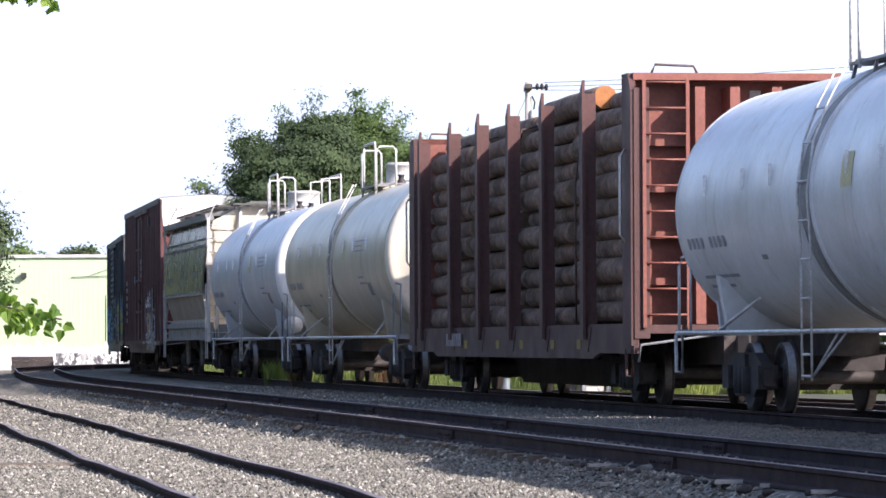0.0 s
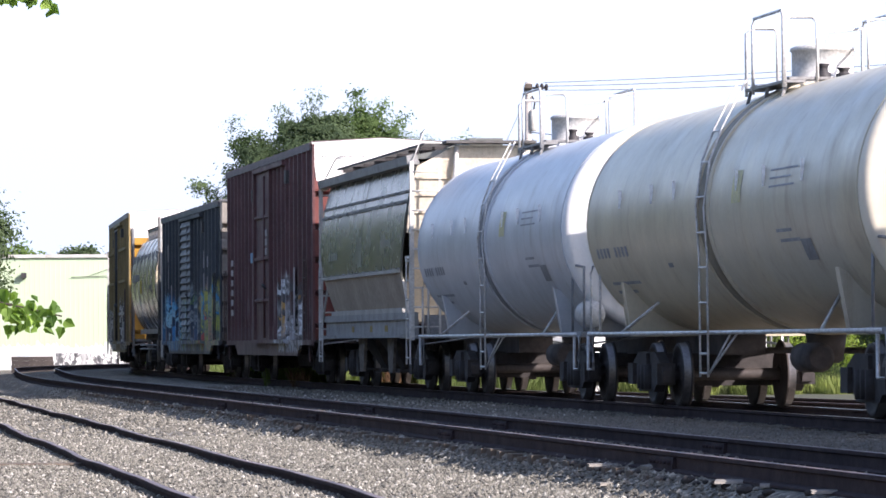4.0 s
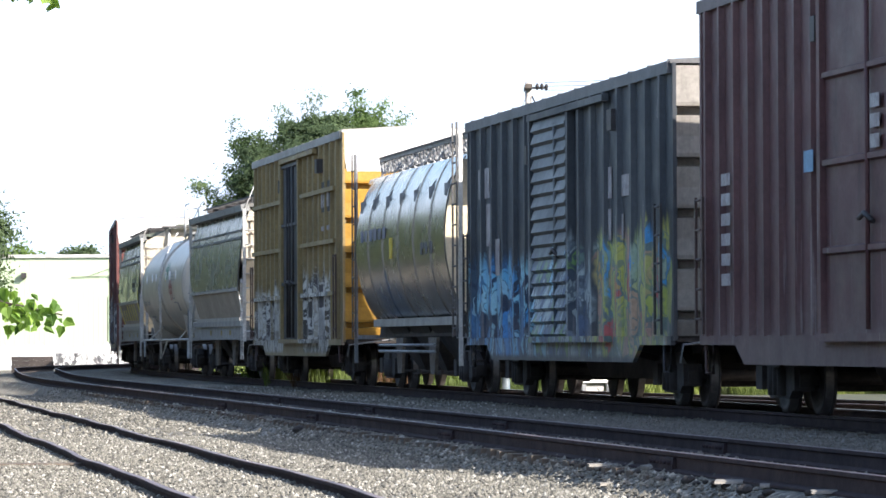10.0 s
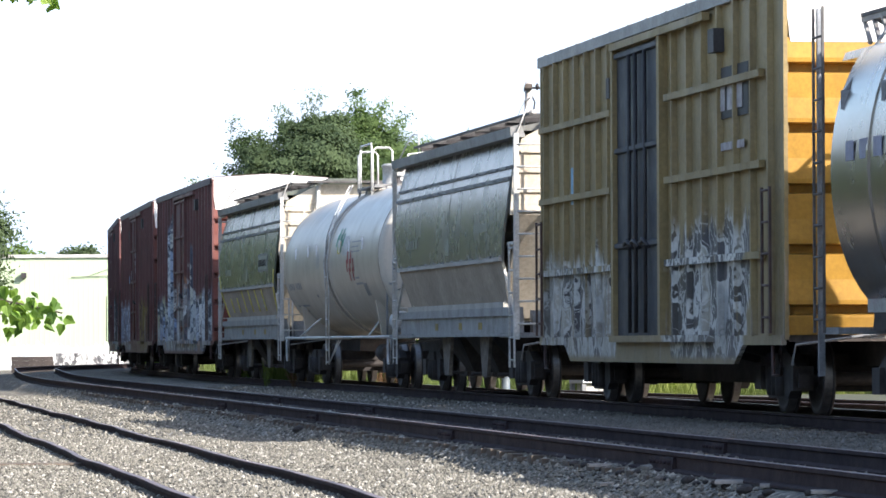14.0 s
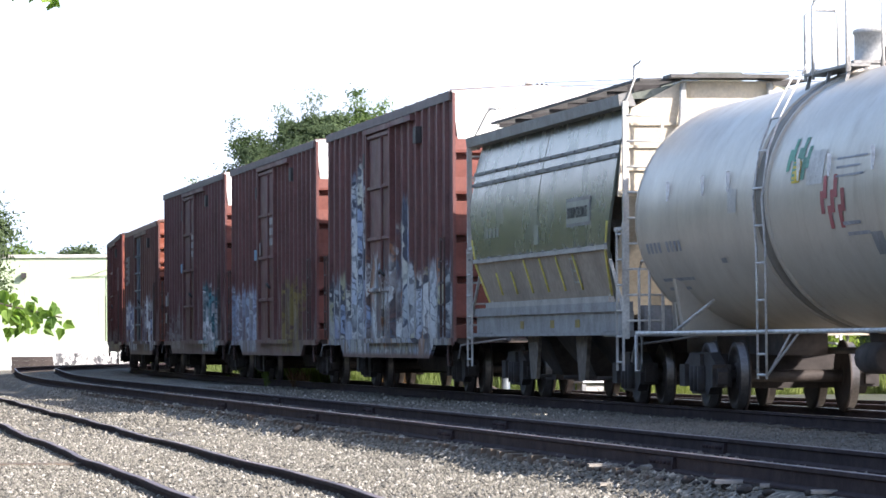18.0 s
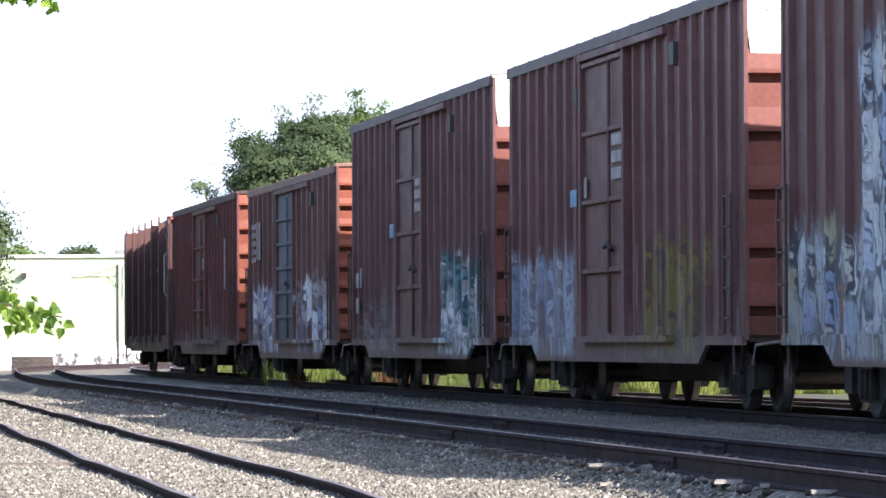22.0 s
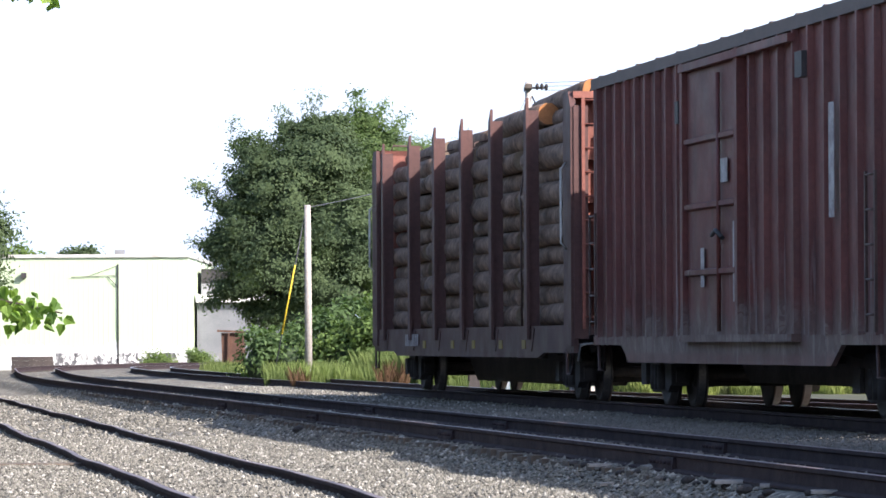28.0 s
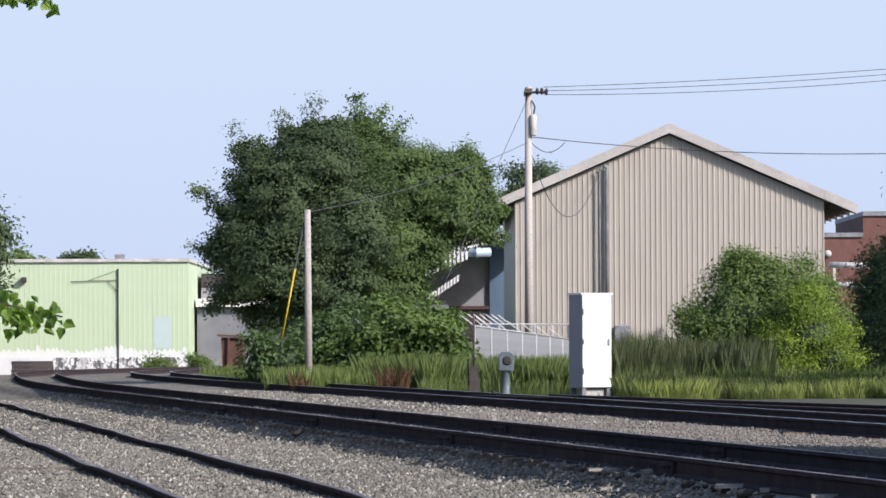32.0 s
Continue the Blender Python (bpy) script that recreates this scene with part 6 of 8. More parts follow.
REED = leaf_material("dry reeds", (0.1, 0.116, 0.06), (0.048, 0.06, 0.036), 0.3)
RED_WEED = leaf_material("reddish weeds", (0.125, 0.070, 0.042), (0.080, 0.052, 0.032))
MEADOW = leaf_material("soft meadow grass", (0.150, 0.190, 0.070), (0.085, 0.115, 0.042), 0.34)
SHADED_WEED = leaf_material("weeds with shade in their green", (0.070, 0.086, 0.038), (0.038, 0.050, 0.024), 0.25)


def maple_material():
    m, nt, b = tree_of("maple leaves")
    oi = nt.nodes.new("ShaderNodeObjectInfo")
    c = ramp(nt, oi.outputs["Random"], [(0.0, (0.075, 0.15, 0.030)), (0.5, (0.17, 0.28, 0.055)), (1.0, (0.30, 0.42, 0.10))])
    c = mixc(nt, 1.0, c, ramp(nt, noise_node(nt, 26, 3, 0.6), [(0.3, (0.8, 0.8, 0.8)), (0.7, (1.1, 1.1, 1.1))]), "MULTIPLY")
    nt.links.new(c, b.inputs["Base Color"])
    b.inputs["Roughness"].default_value, b.inputs["Specular IOR Level"].default_value = 0.6, 0.25
    tr = nt.nodes.new("ShaderNodeBsdfTranslucent")
    nt.links.new(mixc(nt, 1.0, c, (1.3, 1.4, 0.5), "MULTIPLY"), tr.inputs["Color"])
    mx = nt.nodes.new("ShaderNodeMixShader")
    mx.inputs[0].default_value = 0.42
    nt.links.new(b.outputs[0], mx.inputs[1])
    nt.links.new(tr.outputs[0], mx.inputs[2])
    nt.links.new(mx.outputs[0], nt.nodes["Material Output"].inputs["Surface"])
    return m


MAPLE = maple_material()
TRUNK = surface("tree bark", (0.075, 0.058, 0.045), (0.035, 0.028, 0.022), 0.95, scale=3, fine=14, bump=0.5)


def leaf_cloud(name, lobes, count, size, material, parent, seed, clump=10, spread=0.32, label="", up=0.25, noise_amount=0.38):
    """Leaves in clumps on the outer shell of the lobes: rows of (x, y, z, radius x, radius y, radius z)."""
    rng = np.random.default_rng(seed)
    w = np.array([l[3] * l[5] for l in lobes])
    n_cl = count // clump
    pick = rng.choice(len(lobes), n_cl, p=w / w.sum())
    L = np.array(lobes)[pick]
    d = rng.normal(size=(n_cl, 3))
    d /= np.linalg.norm(d, axis=1)[:, None]
    d[:, 2] = np.where(d[:, 2] < -0.55, -d[:, 2], d[:, 2])
    r = rng.uniform(0.62, 1.06, n_cl)[:, None]
    c = L[:, :3] + d * L[:, 3:] * r
    c = np.repeat(c, clump, 0) + rng.normal(size=(n_cl * clump, 3)) * spread * np.array([1, 1, 0.6])
    n = len(c)
    out = np.repeat(d, clump, 0) + rng.normal(size=(n, 3)) * noise_amount + np.array([0, 0, up])
    out /= np.linalg.norm(out, axis=1)[:, None]
    t = np.cross(out, rng.normal(size=(n, 3)))
    t /= np.linalg.norm(t, axis=1)[:, None]
    b = np.cross(out, t)
    s = size * rng.uniform(0.6, 1.3, n)[:, None]
    v = np.stack([c - t * s, c - b * s * 0.5 - t * s * 0.1, c + t * s, c + b * s * 0.5 - t * s * 0.1], 1).reshape(-1, 3)
    f = np.arange(n * 4).reshape(-1, 4)
    me = bpy.data.meshes.new(name)
    me.from_pydata(v.tolist(), [], f.tolist())
    me.materials.append(material)
    ob = new(name, me)
    if parent:
        ob.parent = parent
    if label:
        ob["label"] = label
    return ob


def limbs(parent, base, tips, r, material=TRUNK):
    base = Vector(base)
    top = Vector((base.x, base.y, base.z)) + (sum((Vector(t) for t in tips), Vector()) / len(tips) - base) * 0.45
    bm = bmesh.new()
    tube(bm, [base, base.lerp(top, 0.5) + Vector((0.08, 0, 0)), top], [r, r * 0.8, r * 0.6], 10)
    part("trunk", bm, material, parent)
    for t in tips:
        bm = bmesh.new()
        t = Vector(t)
        mid = top.lerp(t, 0.5) + Vector((0, 0, 0.25))
        tube(bm, [base.lerp(top, 0.85), mid, t], [r * 0.5, r * 0.3, r * 0.1], 7)
        part("limb", bm, material, parent)


def tree(name, label, base, lobes, count, size, material, seed, trunk=0.25, category="tree", clump=10, spread=0.32):
    t = thing(name, label, category)
    limbs(t, base, [(l[0], l[1], l[2]) for l in lobes[:9]], trunk)
    leaf_cloud("crown", lobes, count, size, material, t, seed, clump, spread)
    return t


# big tree beyond the grass
D = 135.0
def plumes(lobes, n, seed, r0=0.26, reach=0.9):
    """Sprays of twigs that stand out of a crown: chains of small lobes going out and up."""
    rnd = random.Random(seed)
    out = []
    for _ in range(n):
        l = rnd.choice(lobes)
        a, e = rnd.uniform(0, 2 * math.pi), rnd.uniform(-0.25, 1.35)
        u = Vector((math.cos(a) * math.cos(e), 0.7 * math.sin(a) * math.cos(e), math.sin(e)))
        p = Vector(l[:3]) + Vector((u.x * l[3], u.y * l[4], u.z * l[5])) * 0.92
        v = (u + Vector((0, 0, 0.35))).normalized()
        long = rnd.uniform(0.35, 1.0) * reach
        for k in range(4):
            q = p + v * (long * k / 3) + Vector((rnd.uniform(-0.08, 0.08), 0, rnd.uniform(-0.05, 0.05)))
            r = r0 * (1 - 0.20 * k) * rnd.uniform(0.7, 1.25)
            out.append((q.x, q.y, q.z, r * 1.15, r, r * 0.85))
    return out


# Solid dark cores; the shade deep in a crown is put into their colour.
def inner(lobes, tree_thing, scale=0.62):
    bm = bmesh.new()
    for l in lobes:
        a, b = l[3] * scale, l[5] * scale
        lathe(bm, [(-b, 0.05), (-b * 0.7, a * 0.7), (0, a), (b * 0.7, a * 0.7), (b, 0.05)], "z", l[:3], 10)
    tagged(part("shade_core", bm, CORE_SHADE, tree_thing), kind="stuff")


CORE_SHADE = surface("foliage core with painted shade", (0.060, 0.088, 0.042), (0.035, 0.055, 0.028), 0.95, scale=2)
YARD_LEAF = leaf_material("dense yard foliage", (0.082, 0.108, 0.056), (0.040, 0.058, 0.030), 0.2)
DARK_PINE = leaf_material("dark blue-green foliage", (0.0941, 0.1306, 0.0691), (0.0442, 0.0691, 0.0384), 0.33)
MID_LEAF = leaf_material("mid green foliage", (0.128, 0.184, 0.076), (0.074, 0.116, 0.050), 0.38)
left = [(-4.7, D, 5.25, 1.72, 1.8, 1.65), (-3.7, D, 6.35, 1.42, 1.6, 1.2), (-5.55, D, 4.3, 1.3, 1.5, 1.2), (-4.7, D - 0.4, 3.2, 1.85, 1.8, 1.4), (-6.2, D, 3.6, 0.9, 1.0, 0.8), (-5.4, D, 5.9, 0.75, 1.0, 0.8),
        (-3.3, D, 6.95, 0.85, 0.9, 0.6), (-6.0, D, 2.55, 0.85, 1.0, 0.5), (-2.9, D - 0.6, 4.2, 1.6, 1.6, 1.7), (-3.4, D - 0.4, 2.5, 1.7, 1.4, 1.1), (-4.4, D, 1.7, 1.6, 1.2, 0.7)]


def spray(x0, z0, x1, z1, depth, r, n=5):
    """A leafy branch end: a chain of shrinking lobes from its root to its tip."""
    return [(x0 + (x1 - x0) * k / (n - 1), depth, z0 + (z1 - z0) * k / (n - 1), r * (1.1 - 0.17 * k), r, r * (0.9 - 0.15 * k)) for k in range(n)]


spikes = spray(-5.75, 6.3, -6.38, 7.55, D, 0.30) + spray(-5.5, 6.5, -5.78, 7.3, D, 0.26) + spray(-6.3, 4.7, -7.4, 5.65, D, 0.32) + spray(-6.5, 3.8, -7.6, 3.95, D, 0.36) + spray(-6.4, 2.5, -7.0, 2.05, D, 0.26) \
    + spray(-4.6, 6.8, -4.8, 8.0, D, 0.28) + spray(-4.0, 7.2, -3.83, 8.35, D, 0.24) + spray(-3.4, 7.2, -3.1, 7.75, D, 0.28) + spray(-6.0, 5.2, -6.35, 6.1, D, 0.30) + spray(-5.2, 6.4, -5.2, 7.2, D, 0.26) + spray(-4.4, 7.0, -4.3, 7.75, D, 0.24)
bt = thing("big_tree", "large dark green tree with a ragged spiky crown", "tree")
limbs(bt, (-4.4, D, -0.35), [l[:3] for l in left[:9]], 0.36)
leaf_cloud("crown", left + spikes + plumes(left, 46, 77, 0.20, 0.38), 170000, 0.055, DARK_PINE, bt, 11, 60, 0.17, noise_amount=0.28)
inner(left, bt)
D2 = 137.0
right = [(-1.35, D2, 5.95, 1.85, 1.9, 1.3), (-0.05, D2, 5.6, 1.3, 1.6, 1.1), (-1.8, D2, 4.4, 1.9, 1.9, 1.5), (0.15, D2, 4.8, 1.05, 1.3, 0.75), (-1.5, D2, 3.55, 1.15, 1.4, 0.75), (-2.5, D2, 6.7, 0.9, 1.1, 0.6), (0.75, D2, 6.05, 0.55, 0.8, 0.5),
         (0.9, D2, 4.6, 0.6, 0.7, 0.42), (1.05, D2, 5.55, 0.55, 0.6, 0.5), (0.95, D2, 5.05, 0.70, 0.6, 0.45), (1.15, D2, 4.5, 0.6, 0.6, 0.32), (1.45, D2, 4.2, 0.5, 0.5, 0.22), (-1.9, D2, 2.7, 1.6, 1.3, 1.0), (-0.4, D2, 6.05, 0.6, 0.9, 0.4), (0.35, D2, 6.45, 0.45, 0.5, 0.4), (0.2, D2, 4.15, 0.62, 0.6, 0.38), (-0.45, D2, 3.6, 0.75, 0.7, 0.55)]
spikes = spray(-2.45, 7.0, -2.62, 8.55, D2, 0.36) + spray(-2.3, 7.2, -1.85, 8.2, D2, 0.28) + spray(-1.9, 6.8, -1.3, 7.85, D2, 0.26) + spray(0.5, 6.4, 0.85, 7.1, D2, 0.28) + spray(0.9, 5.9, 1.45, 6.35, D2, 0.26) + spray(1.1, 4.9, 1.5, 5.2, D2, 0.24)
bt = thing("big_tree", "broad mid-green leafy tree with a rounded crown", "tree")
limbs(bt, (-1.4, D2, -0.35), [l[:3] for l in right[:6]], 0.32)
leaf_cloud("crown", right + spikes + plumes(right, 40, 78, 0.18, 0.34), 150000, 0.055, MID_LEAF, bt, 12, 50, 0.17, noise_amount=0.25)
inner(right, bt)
tree("roadside_tree", "grey-green tree behind the shed roof", (4.3, 200, -0.3), [(4.2, 200, 8.0, 1.15, 1.2, 1.1), (3.4, 200, 7.0, 0.95, 1, 1.0), (5.1, 200, 7.55, 0.95, 1, 0.95), (3.05, 200, 8.6, 0.32, 0.4, 0.42), (4.3, 200, 6.2, 1.2, 1.2, 1.0)], 12000, 0.09, DARK_PINE, 12, 0.2)
tree("distant_tree", "distant green tree by the green warehouse", (-15.9, 158, -0.3), [(-16.3, 158, 4.2, 0.8, 1.2, 1.3), (-15.75, 158, 4.9, 0.40, 0.6, 0.6), (-16.8, 158, 5.2, 1.0, 1.2, 1.3), (-16.1, 158, 2.8, 0.6, 1, 0.8)], 9000, 0.085, DARK_PINE, 13, 0.2)
tree("distant_tree", "low distant tree over the warehouse roof", (-28.0, 300, -0.3), [(-28.2, 300, 6.4, 1.2, 1.2, 1.1), (-26.9, 300, 6.0, 0.9, 1, 0.9), (-29.4, 300, 6.2, 1.3, 1.4, 1.2), (-28, 300, 4.0, 2.0, 2, 1.6)], 2600, 0.2, LEAF, 14, 0.2)
tree("distant_tree", "small distant tree over the warehouse roof", (-24.5, 300, -0.3), [(-24.4, 300, 6.6, 0.95, 1, 0.75), (-23.7, 300, 6.9, 0.5, 0.6, 0.45), (-25.1, 300, 6.7, 0.5, 0.6, 0.5), (-24.4, 300, 5.0, 1.2, 1, 1.0)], 3600, 0.13, DARK_PINE, 15, 0.2)


def shrub(label, base_z, lobes, count, size, material, seed, name="shrub", clump=8, spread=0.22):
    t = thing(name, label, "shrub")
    x, y = lobes[0][0], lobes[0][1]
    bm = bmesh.new()
    for i, l in enumerate(lobes):
        tube(bm, [(x + 0.1 * (i % 3), y, base_z), (l[0], l[1], l[2] + 0.3 * l[5])], [0.05, 0.015], 6)
    part("stem", bm, TRUNK, t)
    rnd = random.Random(seed)
    lobes = list(lobes)
    n_main = len(lobes)
    for l in [l for l in lobes for _ in range(4)]:
        a, e, r = rnd.uniform(0, 2 * math.pi), rnd.uniform(-0.2, 1.2), rnd.uniform(0.12, 0.32)
        lobes.append((l[0] + l[3] * 1.05 * math.cos(a) * math.cos(e), l[1] + l[4] * math.sin(a) * math.cos(e), l[2] + l[5] * 1.05 * math.sin(e), r * 1.3, r, r))
    leaf_cloud("foliage", lobes + plumes(lobes[:n_main], 5 * n_main, seed + 500, 0.13, 0.5), int(count * 1.5), size * 0.85, material, t, seed, clump, spread * 0.7)
    # dark green lumps paint the shade inside the shrub
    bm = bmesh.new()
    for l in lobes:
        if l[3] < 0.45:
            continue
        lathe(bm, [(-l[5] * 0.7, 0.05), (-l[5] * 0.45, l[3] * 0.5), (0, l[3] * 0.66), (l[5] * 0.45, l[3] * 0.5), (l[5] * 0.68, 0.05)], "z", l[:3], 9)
    part("shade_core", bm, CORE_SHADE, t)
    return t


d = 122.0
shrub("vine-covered mound of broad green leaves", -0.35, [(-1.7, d, 0.65, 1.35, 1.2, 1.05), (-0.55, d, 0.80, 1.1, 1.2, 1.05), (-2.6, d, 0.45, 0.9, 1.0, 0.75), (0.0, d, 0.45, 0.45, 0.8, 0.6), (-1.5, d, 1.55, 0.7, 0.8, 0.5), (-0.35, d, 1.45, 0.5, 0.8, 0.45),
                                                          (-1.1, d - 0.9, 1.15, 0.34, 0.3, 0.5), (-0.2, d - 0.9, 0.95, 0.30, 0.3, 0.5), (-2.0, d - 0.9, 0.85, 0.32, 0.3, 0.5), (0.2, d - 0.6, 0.5, 0.28, 0.3, 0.4)], 11000, 0.10, VINE, 21)
shrub("scrubby grey-green bushes under the tree", -0.35, [(-4.2, 124, 0.4, 1.1, 0.8, 0.9), (-5.0, 124, 0.3, 0.8, 0.8, 0.8), (-3.3, 124, 0.5, 0.9, 0.8, 0.9), (-2.75, 124.4, 1.3, 0.75, 0.6, 0.75)], 5600, 0.09, PINE, 22)
d = 112.0
shrub("large leafy bush before the metal shed", -0.3, [(7.4, d, 1.5, 1.3, 1.2, 1.4), (8.6, d, 1.7, 1.3, 1.2, 1.4), (6.6, d, 0.8, 0.8, 0.9, 1.0), (7.9, d, 2.55, 0.9, 0.8, 0.55), (9.4, d, 1.4, 0.8, 0.9, 1.2), (7.6, d, 0.4, 1.4, 1.0, 0.7), (7.35, d, 2.75, 0.4, 0.5, 0.4)], 32000, 0.055, BUSH, 23)
shrub("bright yellow-green bush beside the tracks", -0.3, [(9.1, d - 1.6, 1.15, 0.85, 0.7, 0.65), (8.45, d - 1.6, 0.8, 0.6, 0.6, 0.55), (9.6, d - 1.6, 0.55, 0.65, 0.6, 0.55), (9.0, d - 1.6, 1.85, 0.45, 0.5, 0.35), (8.8, d - 1.6, 0.2, 0.6, 0.5, 0.45)], 16000, 0.042, LIME, 24)
tree("shade_tree", "dark green tree in shade at the end of the shed", (12.6, 117, -0.3), [(11.8, 117, 1.5, 1.0, 1.2, 1.6), (12.9, 117, 2.4, 1.4, 1.4, 1.7), (11.8, 116, 0.4, 0.9, 0.9, 0.8), (13.6, 117, 4.3, 1.4, 1.3, 1.5)], 20000, 0.08, DARK_PINE, 25, 0.15)
# two trees added out of view, only for the shade they cast
tree("yard_tree", "unseen tree added to shade the end of the shed", (18.2, 112.5, -0.4), [(18.2, 112.5, 6.0, 2.6, 2.6, 2.6), (17.4, 113.5, 4.4, 2.2, 2.0, 1.9), (18.8, 111.5, 8.0, 2.0, 2.0, 1.8), (18.0, 112.5, 2.6, 2.2, 2.0, 1.6)], 12000, 0.22, LEAF, 44, 0.3)
tree("yard_tree", "unseen tree added to shade the verge beside the tracks", (17.0, 97.0, -0.4), [(17.0, 97, 5.6, 2.4, 2.6, 2.4), (16.4, 98.2, 4.2, 2.0, 2.0, 1.8), (17.6, 96, 7.4, 1.9, 2.0, 1.7), (17.2, 96, 3.0, 2.0, 2.2, 1.5)], 11000, 0.22, LEAF, 45, 0.3)
shrub("dense dark undergrowth at the end of the shed", -0.3, [(11.3, 116, 1.1, 0.9, 0.8, 1.6), (11.6, 116, 2.6, 0.8, 0.7, 1.0), (11.0, 116, 0.2, 0.7, 0.6, 0.6), (12.3, 116, 1.7, 1.0, 0.9, 1.7)], 12000, 0.06, DARK_PINE, 28)
shrub("small bush at the graffiti wall", -0.4, [(-13.8, 214, -0.05, 0.30, 0.3, 0.36), (-13.4, 214, -0.1, 0.26, 0.3, 0.30)], 1500, 0.075, BUSH, 26)
shrub("small bush at the grey wall", -0.4, [(-11.85, 214, 0.0, 0.22, 0.3, 0.40), (-11.6, 214, -0.12, 0.2, 0.3, 0.28)], 1500, 0.075, BUSH, 27)


# ---- grass and weeds ----
def blades(name, label, n, xr, yr, hr, width, material, seed, keep=None, lean=0.25, clump=1, parent=None):
    rng = np.random.default_rng(seed)
    x, y = rng.uniform(*xr, n), rng.uniform(*yr, n)
    k = keep(x, y) if keep is not None else np.ones(n, bool)
    x, y = x[k], y[k]
    n = len(x)
    q = x + SLOPE * np.minimum(y, 150)
    z = np.where(q > 17.6, -0.30, -0.20 - 0.05 * np.clip(q - 15.6, 0, 2))
    patch = np.array([0.6 + 0.7 * noise.noise((a * 0.5, b * 0.35, seed)) for a, b in zip(x, y)])
    h = rng.uniform(*hr, n) * np.clip(0.75 + patch * 0.5, 0.45, 1.6)
    a = rng.uniform(0, 2 * math.pi, n)
    w = width * rng.uniform(0.6, 1.4, n)
    lx, ly = rng.normal(0, lean, n) * h, rng.normal(0, lean, n) * h
    P = np.stack([np.stack([x - w * np.cos(a), y - w * np.sin(a), z], 1), np.stack([x + w * np.cos(a), y + w * np.sin(a), z], 1),
                  np.stack([x + 0.45 * lx + 0.6 * w * np.cos(a), y + 0.45 * ly + 0.6 * w * np.sin(a), z + 0.62 * h], 1), np.stack([x + lx, y + ly, z + h], 1)], 1).reshape(-1, 3)
    f = np.arange(n * 4).reshape(-1, 4)
    me = bpy.data.meshes.new(name)
    me.from_pydata(P.tolist(), [], f.tolist())
    me.materials.append(material)
    return tagged(new(name, me), label, "grass", kind="stuff")


def verge(x, y):
    return x > line_x(y) + 2.3 + 0.5 * np.sin(y * 0.7)


def meadow(x, y):
    return verge(x, y) & ((y > 107) | (x < -2.5))


def tufted(x, y):
    """Weeds in scattered tufts with bare soil between them."""
    lump = np.array([noise.noise((a * 0.9, b * 0.45, 7.0)) + 0.5 * noise.noise((a * 2.3, b * 0.9, 3.0)) for a, b in zip(x, y)])
    return verge(x, y) & (lump > 0.02 + 0.02 * (x - 5))


def unkempt(x, y):
    lump = np.array([noise.noise((a * 0.7, b * 0.3, 1.0)) for a, b in zip(x, y)])
    return verge(x, y) & (lump > -0.22)


blades("grass", "tall green grass along the far side of the tracks", 230000, (-14, 11.0), (96, 178), (0.14, 0.50), 0.0045, GRASS, 31, meadow, 0.18)
blades("grass", "soft tall meadow grass before the vines", 80000, (-7.5, 3.4), (109, 119), (0.35, 0.95), 0.0035, MEADOW, 39, unkempt, 0.16)
blades("reeds", "tall dry reeds beside the cabinet", 15000, (4.0, 8.0), (106, 115), (0.35, 1.40), 0.0045, REED, 32, unkempt, 0.11)
blades("grass", "tall green stems among the reeds", 5000, (4.0, 8.2), (105, 112), (0.3, 0.9), 0.005, GRASS, 38, unkempt, 0.14)
blades("low_weeds", "low yellow-green weeds by the far rail", 52000, (4.0, 11.3), (98, 107), (0.12, 0.48), 0.004, WEED, 33, tufted, 0.20)
# darker copy of the weeds; the shade between tufts is in its colour
blades("low_weeds", "weeds coloured dark for the shade between the tufts", 26000, (4.0, 11.6), (99, 109), (0.15, 0.55), 0.005, SHADED_WEED, 42, unkempt, 0.18)
blades("grass", "darker tall grass before the bushes", 9000, (5.5, 11), (104, 111), (0.3, 0.75), 0.005, GRASS, 34, tufted, 0.16)
blades("red_weeds", "rusty brown dead weeds in the grass", 220, (-1.55, -0.85), (107.6, 109), (0.25, 0.70), 0.005, RED_WEED, 35, None, 0.2)
blades("grass", "grass at the foot of the stub pole", 9500, (-4.5, 0.5), (112, 119), (0.3, 0.62), 0.0045, GRASS, 36, None, 0.16)
blades("red_weeds", "brown dead stalks by the stub pole", 70, (-3.6, -3.2), (106, 108), (0.3, 0.6), 0.006, RED_WEED, 37)

# ---- metal shed ----
SIDING = plain("taupe metal siding", (0.385, 0.348, 0.297), 0.5, 0.04)
FASCIA = surface("pale metal fascia", (0.50, 0.465, 0.425), (0.38, 0.352, 0.318), 0.5, scale=1)
ROOF_GREY = surface("grey metal roof", (0.36, 0.36, 0.36), (0.26, 0.26, 0.26), 0.5, scale=0.8)
DARK_WOOD = surface("dark rafter timber", (0.11, 0.09, 0.075), (0.06, 0.05, 0.04), 0.85, scale=3)
shed = thing("metal_shed", "taupe corrugated metal shed with a gabled roof", "shed")
SX0, SX1, SY0, SY1, SC = 2.43, 12.84, 150.0, 176.0, 7.63
ROOF_Z, EAVE_Z, OVER = 8.26, 5.52, 6.30


def shed_top(x):
    return ROOF_Z - 0.26 - abs(x - SC) * (ROOF_Z - EAVE_Z) / OVER


bm = bmesh.new()
prism(bm, [(SX0, -0.4), (SX1, -0.4), (SX1, shed_top(SX1)), (SC, shed_top(SC)), (SX0, shed_top(SX0))], "y", SY0, SY0 + 0.12)
fw = part("wall", bm, SIDING, shed)
bm = bmesh.new()
